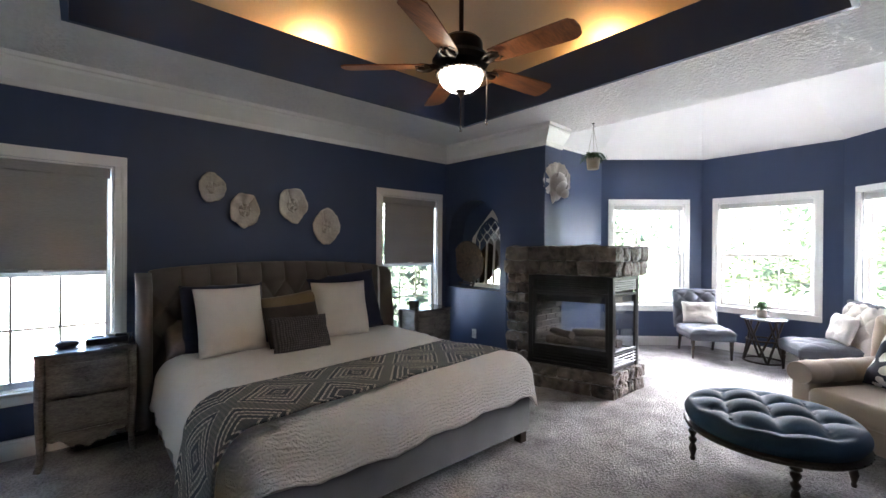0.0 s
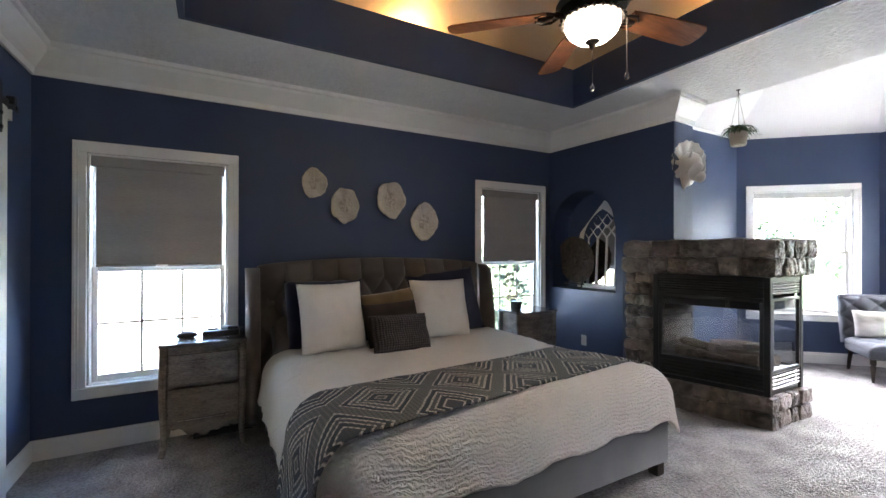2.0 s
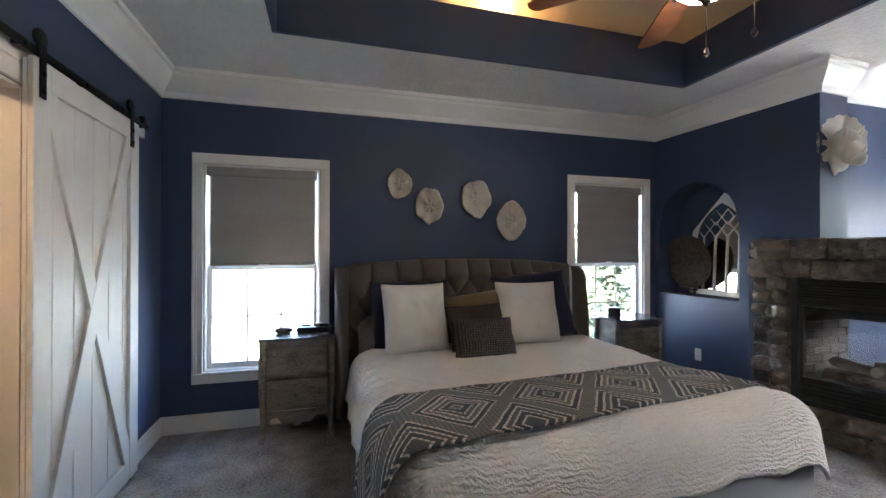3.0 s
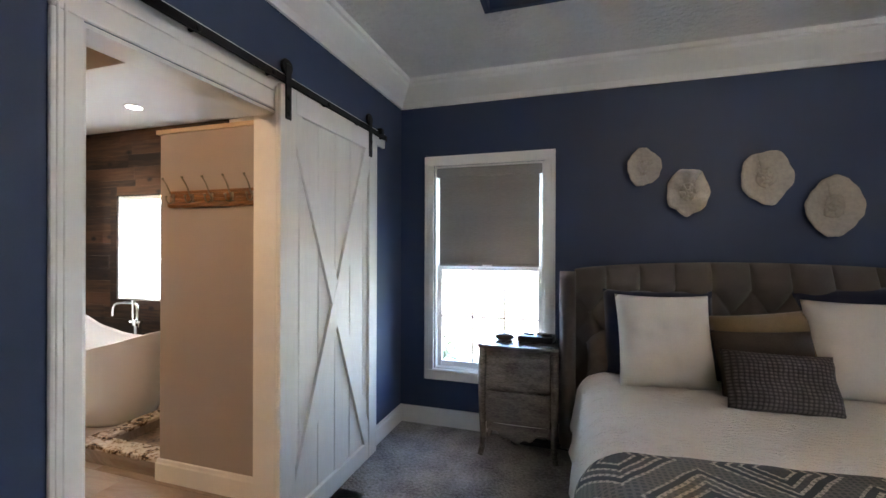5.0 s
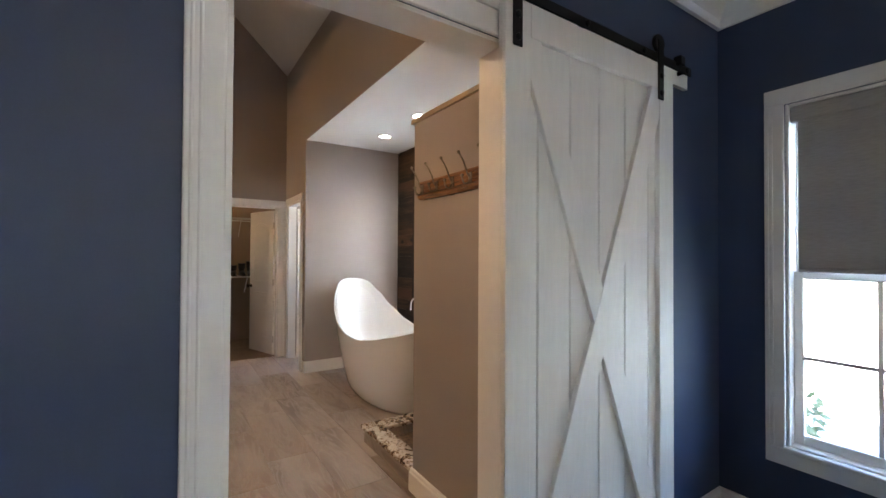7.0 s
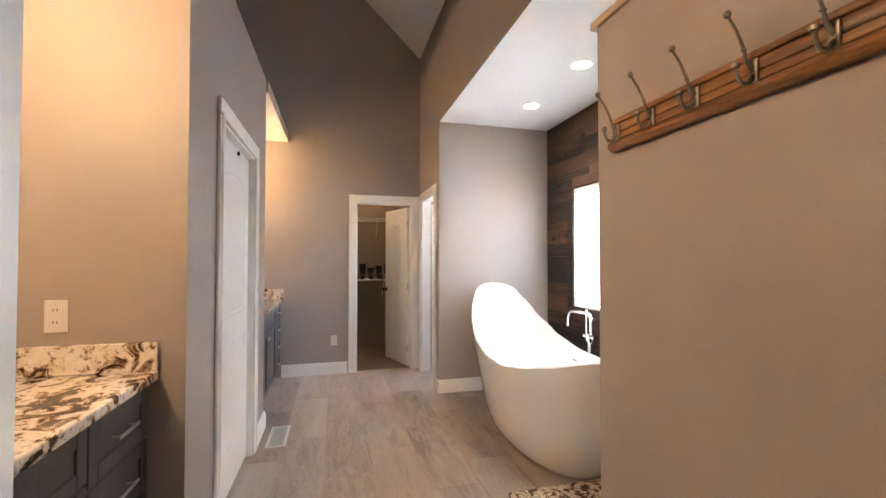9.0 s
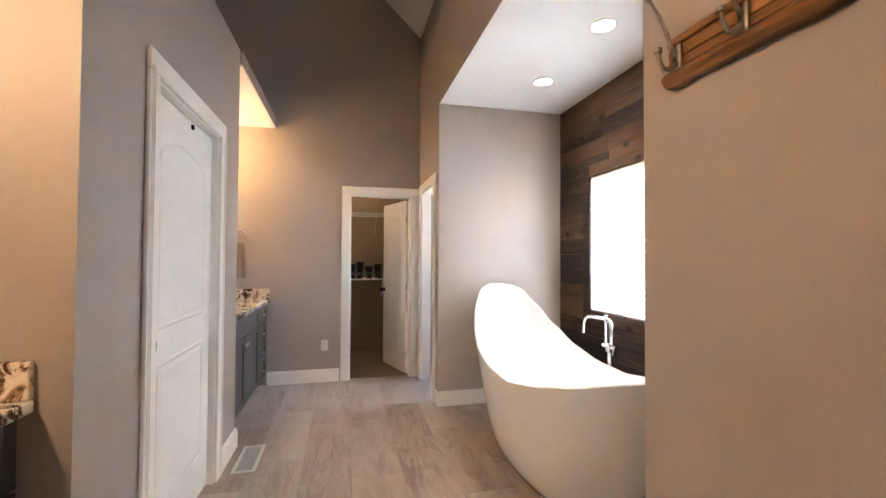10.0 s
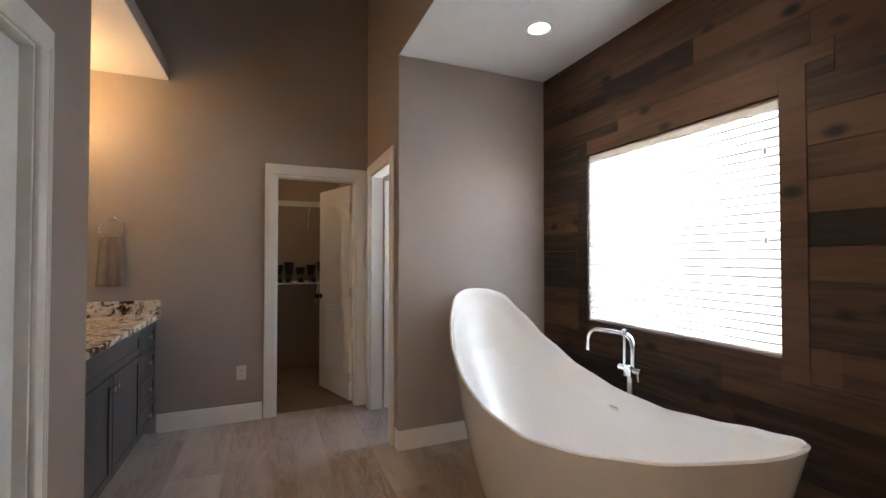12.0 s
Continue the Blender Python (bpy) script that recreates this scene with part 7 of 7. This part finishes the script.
# floor register
vt = thing("floor_vent", "white metal floor register set in the tiles", "floor vent", pose(-3.20, -2.62, 0.001))
b = bmesh.new()
for dims in ((-0.19, 0.19, -0.07, -0.05, 0, 0.006), (-0.19, 0.19, 0.05, 0.07, 0, 0.006), (-0.19, -0.17, -0.05, 0.05, 0, 0.006), (0.17, 0.19, -0.05, 0.05, 0, 0.006)):
    box(b, *dims)
part("vent_frame", b, PLATE, vt)
part("duct", boxes((-0.17, 0.17, -0.05, 0.05, 0.0, 0.001)), PLASTIC_BLACK, vt)
for k in range(22):
    b = bmesh.new()
    x = -0.165 + 0.33 * k / 21
    box(b, x - 0.0025, x + 0.0025, -0.05, 0.05, 0.002, 0.0045)
    part("slat", b, PLATE, vt)

# ---- walk-in closet ----
structure("floor_closet", boxes((-6.4, -4.93, -3.5, -1.22, -0.006, 0.004)), surface("tan_carpet", (0.22, 0.165, 0.12), 0.95, 0.2, 6, 90, 0.8, 0.01), "tan closet carpet", "carpet")
structure("floor_side_room", boxes((-4.87, -4.0, -1.1, 0.02, -0.006, 0.003)), TILE, "tile floor of the side room", "floor")
sh = thing("closet_shelf", "white closet shelf along the back wall", "shelf", pose(-6.4, -2.3, 1.02))
b = bmesh.new()
rounded(b, 0.002, 0.36, -1.1, 1.0, 0, 0.02, 0.004, 1)
part("board", b, WHITE, sh)
for y in (-0.9, 0.0, 0.8):
    b = bmesh.new()
    tube(b, [(0.004, y, -0.25), (0.30, y, -0.004)], 0.008, 6)
    part("bracket", b, WHITE, sh)
ws = thing("wire_shelf", "white wire closet shelf with a hanging rod", "shelf", pose(-6.4, -2.3, 1.95))
for k in range(9):
    b = bmesh.new()
    tube(b, [(0.01 + 0.042 * k, -1.1, 0), (0.01 + 0.042 * k, 1.0, 0)], 0.004, 5)
    part("wire", b, WIRE, ws)
b = bmesh.new()
tube(b, [(0.35, -1.1, -0.05), (0.35, 1.0, -0.05)], 0.008, 8)
part("rod", b, WIRE, ws)
for y in (-0.6, 0.15, 0.7):
    b = bmesh.new()
    tube(b, [(0.004, y, -0.28), (0.34, y, -0.006)], 0.005, 6)
    part("bracket", b, WIRE, ws)


def boot(m, h):
    t = thing("boot", "black leather boot on the closet shelf", "boot", m, "boots in the closet")
    b = bmesh.new()
    tube(b, [(0, 0, 0.02), (0, 0, 0.10), (0.005, 0, h * 0.6), (0.01, 0, h)], [0.042, 0.04, 0.05, 0.055], 12)
    part("shaft", b, BOOT, t, "", True)
    b = bmesh.new()
    tube(b, [(-0.045, 0, 0.04), (0.02, 0, 0.045), (0.10, 0, 0.036), (0.17, 0, 0.028)], [0.034, 0.042, 0.038, 0.018], 12)
    part("foot", b, BOOT, t, "", True)
    b = bmesh.new()
    rounded(b, -0.07, 0.18, -0.036, 0.036, 0, 0.014, 0.006, 2)
    part("sole", b, BOOT, t)
    return t


for k in range(7):
    boot(pose(-6.22, -2.05 + 0.12 * k, 1.0405, 0, 0, 8 * math.sin(k * 2.1)), 0.17 + 0.03 * (k % 3))
boot(pose(-5.95, -2.05, 0.005, 0, 0, 40), 0.12)["label"] = "dark shoe on the closet floor"

# ---- plants and ground outside ----
PALE_CONCRETE = surface("pale_concrete", (0.58, 0.57, 0.55), 0.85, 0.08, 1, 30, 0.3, 0.004)
structure("patio", boxes((-40, 4.4, 0.9, 45, -0.6, -0.55)), PALE_CONCRETE, "pale concrete patio", "pavement")
# Unseen pale slab, added to reflect sunlight up through the bay windows.
structure("pavement", boxes((8.75, 16.0, -10.0, 4.0, -0.6, -0.55)), PALE_CONCRETE, "pale slab added outside the bay to bounce sunlight indoors", "pavement")
BARK = surface("bark", (0.20, 0.17, 0.14), 0.95, 0.4, 6, 30, 0.9, 0.02)
FOLIAGE = surface("summer_leaves", (0.045, 0.075, 0.026), 0.6, 0.4, 0.8, 9, 0, second=(0.10, 0.135, 0.06))
SPRUCE = surface("blue_spruce", (0.05, 0.075, 0.045), 0.7, 0.3, 0.8, 9, 0, second=(0.09, 0.12, 0.075))


def leaves(bm, centre, spread, count, size, r):
    for _ in range(count):
        d = Vector((r.gauss(0, 1), r.gauss(0, 1), r.gauss(0, 1))).normalized() * r.random() ** 0.45
        p = Vector(centre) + Vector((d.x * spread[0], d.y * spread[1], d.z * spread[2]))
        a = Vector((r.gauss(0, 1), r.gauss(0, 1), r.gauss(0, 0.6))).normalized() * size * r.uniform(0.6, 1.3)
        c = a.orthogonal().normalized() * size * 0.45
        bm.faces.new([bm.verts.new(q) for q in (p - a, p + c, p + a, p - c)])


def tree(x, y, h, w, seed, label):
    r = random.Random(seed)
    t = thing("tree", label, "tree", pose(x, y, -0.6))
    b = bmesh.new()
    crown = bmesh.new()
    tube(b, [(0, 0, 0), (0.05, 0.02, h * 0.3), (0.0, 0.06, h * 0.62), (0.04, 0, h * 0.9)], [0.07, 0.05, 0.035, 0.01], 8)
    for k in range(14):
        a, z = r.uniform(0, 6.28), h * r.uniform(0.18, 0.85)
        reach = w * (0.45 + 0.55 * math.sin(math.pi * min(1, 0.15 + z / h * 0.85))) * r.uniform(0.7, 1.1)
        tip = (reach * math.cos(a), reach * math.sin(a), z + 0.35 * reach)
        tube(b, [(0.02, 0.03, z), (tip[0] * 0.5, tip[1] * 0.5, z + 0.1 * reach), tip], [0.02, 0.014, 0.006], 5)
        for f in (0.45, 0.75, 1.0):
            leaves(crown, (tip[0] * f, tip[1] * f, z + (tip[2] - z) * f), (w * 0.34, w * 0.34, w * 0.24), 75, 0.11, r)
    leaves(crown, (0, 0, h * 0.92), (w * 0.4, w * 0.4, w * 0.4), 160, 0.11, r)
    part("trunk", b, BARK, t, "", True)
    part("crown", crown, FOLIAGE, t, "uneven leafy crown")


def conifer(x, y, h, w, seed):
    r = random.Random(seed)
    t = thing("spruce", "blue-green spruce on the lawn", "tree", pose(x, y, -0.6))
    b = bmesh.new()
    tube(b, [(0, 0, 0), (0, 0, h)], [0.12, 0.01], 7)
    part("trunk", b, BARK, t)
    crown = bmesh.new()
    for k in range(22):
        z = h * (0.06 + 0.92 * k / 22)
        reach = w * (1 - z / h) + 0.08
        for q in range(9):
            a = q * 0.698 + k * 0.5 + r.uniform(-0.2, 0.2)
            ln = reach * r.uniform(0.75, 1.1)
            for s in (0.35, 0.6, 0.85, 1.0):
                leaves(crown, (ln * s * math.cos(a), ln * s * math.sin(a), z - 0.22 * ln * s), (0.16, 0.16, 0.07), 8, 0.09, r)
    part("crown", crown, SPRUCE, t, "tiered needle branches")


conifer(11.8, 1.6, 4.2, 1.5, 21)
conifer(6.6, 5.0, 2.9, 1.3, 22)
conifer(8.4, 5.6, 3.2, 1.4, 23)
for x, y, h, w, sd_, lab in ((14.5, -1.2, 5.2, 1.9, 31, "leafy green tree beyond the bay window"), (15.8, -3.4, 4.6, 1.8, 32, "leafy green tree beyond the bay window"), (14.2, -6.2, 5.0, 1.9, 33, "leafy green tree beyond the bay window"), (17.5, 2.6, 6.2, 2.3, 34, "tall leafy tree at the edge of the lawn"),
                             (6.2, 9.2, 4.6, 1.9, 35, "leafy green tree behind the house"), (8.6, 10.2, 5.2, 2.1, 36, "leafy green tree behind the house"), (3.9, 11.8, 5.0, 2.0, 37, "leafy green tree behind the house"), (18.5, -9.5, 6.0, 2.3, 38, "tall leafy tree at the edge of the lawn")):
    tree(x, y, h, w, sd_, lab)
for x, y, s, sd_ in ((-0.55, 2.3, 0.42, 41), (0.9, 2.7, 0.30, 42)):
    t = thing("shrub", "small green shrub beside the patio", "shrub", pose(x, y, -0.55))
    b = bmesh.new()
    r = random.Random(sd_)
    for k in range(7):
        a = 0.9 * k
        tube(b, [(0, 0, 0), (s * 0.6 * math.cos(a), s * 0.6 * math.sin(a), s * 1.3)], [0.02, 0.006], 5)
    part("stem", b, BARK, t)
    b = bmesh.new()
    leaves(b, (0, 0, s * 1.1), (s, s, s * 0.9), 420, 0.06, r)
    part("crown", b, FOLIAGE, t)

# ---- pieces: bathroom floor tiles, plank wall, shower tiles ----
floor = tagged(new("floor_bath"), "grey-brown veined bathroom floor tiles", "floor", kind="structure")
b = bmesh.new()
tw_, tl_ = 0.303, 0.908
rounded(b, -tl_ / 2, tl_ / 2, -tw_ / 2, tw_ / 2, -0.005, 0.0, 0.0012, 1)
tile = part("tile", b, TILE, floor)
first_done = False
y = -1.05 - 0.305 * 8 + 0.1525
row = 0
while y < 0.0:
    x = -4.93 + tl_ / 2 + (-0.303 * (row % 3))
    while x - tl_ / 2 < -0.07:
        if not (y > -1.2 and x > -1.9):
            if not first_done:
                tile.location = (x, y, 0)
                first_done = True
            else:
                q = tile.copy()
                scene.collection.objects.link(q)
                q.location = (x, y, 0)
        x += tl_ + 0.002
    y += tw_ + 0.002
    row += 1

planks = tagged(new("wall_planks"), "reclaimed dark brown plank cladding round the bath window", "wall cladding", kind="structure")
rp = random.Random(17)
PX0, PX1, ROWH = -3.872, -1.845, 0.137
S0, S1, S2, S3 = BWIN[0] - 0.095, BWIN[1] + 0.10, BWIN[2] - 0.0, BWIN[3] + 0.095


def plank(x0, x1, z0, z1, thick):
    b = bmesh.new()
    rounded(b, x0 + 0.0004, x1 - 0.0004, 0.018 - thick, 0.019, z0 + 0.0004, z1 - 0.0004, 0.001, 1)
    part("plank", b, PLANK, planks)


k = 0
z = 0.0
while z < BZ - 0.01:
    z1 = min(z + ROWH, BZ - 0.002)
    cuts, x = [PX0], PX0 + rp.uniform(0.25, 0.9)
    while x < PX1 - 0.15:
        cuts.append(x)
        x += rp.uniform(0.45, 1.15)
    cuts.append(PX1)
    for a, c in zip(cuts, cuts[1:]):
        th = rp.uniform(0.0125, 0.0150)
        if z1 <= S2 - 0.09 or z >= S3:
            plank(a, c, z, z1, th)
        elif z < S2 - 0.09 < z1 and not (c < S0 or a > S1):
            plank(a, c, z, S2 - 0.09, th)
            if a < S0 - 0.02:
                plank(a, S0, S2 - 0.09, z1, th)
            if c > S1 + 0.02:
                plank(S1, c, S2 - 0.09, z1, th)
        elif z < S3 < z1 and not (c < S0 or a > S1):
            plank(a, c, S3, z1, th)
            if a < S0 - 0.02:
                plank(a, S0, z, S3, th)
            if c > S1 + 0.02:
                plank(S1, c, z, S3, th)
        else:
            if a < S0 - 0.01:
                plank(a, min(c, S0), z, z1, th)
            if c > S1 + 0.01:
                plank(max(a, S1), c, z, z1, th)
    z += ROWH
for dims in ((S0, BWIN[0], S2 - 0.09, S3), (BWIN[1], S1, S2 - 0.09, S3), (BWIN[0], BWIN[1], BWIN[3], S3), (BWIN[0], BWIN[1], S2 - 0.09, BWIN[2])):
    plank(*dims, 0.0165)

shower = tagged(new("wall_shower"), "large white stacked tiles on the shower wall", "wall tile", kind="structure")
for r_ in range(9):
    for c in range(3):
        b = bmesh.new()
        x0 = -1.842 + c * 0.605
        rounded(b, x0, min(x0 + 0.602, -0.122), 0.006, 0.0195, 0.135 + r_ * 0.3105 - 0.1055, min(0.135 + r_ * 0.3105 + 0.2025, BZ - 0.002), 0.0015, 1)
        part("tile", b, SHOWER_TILE, shower)
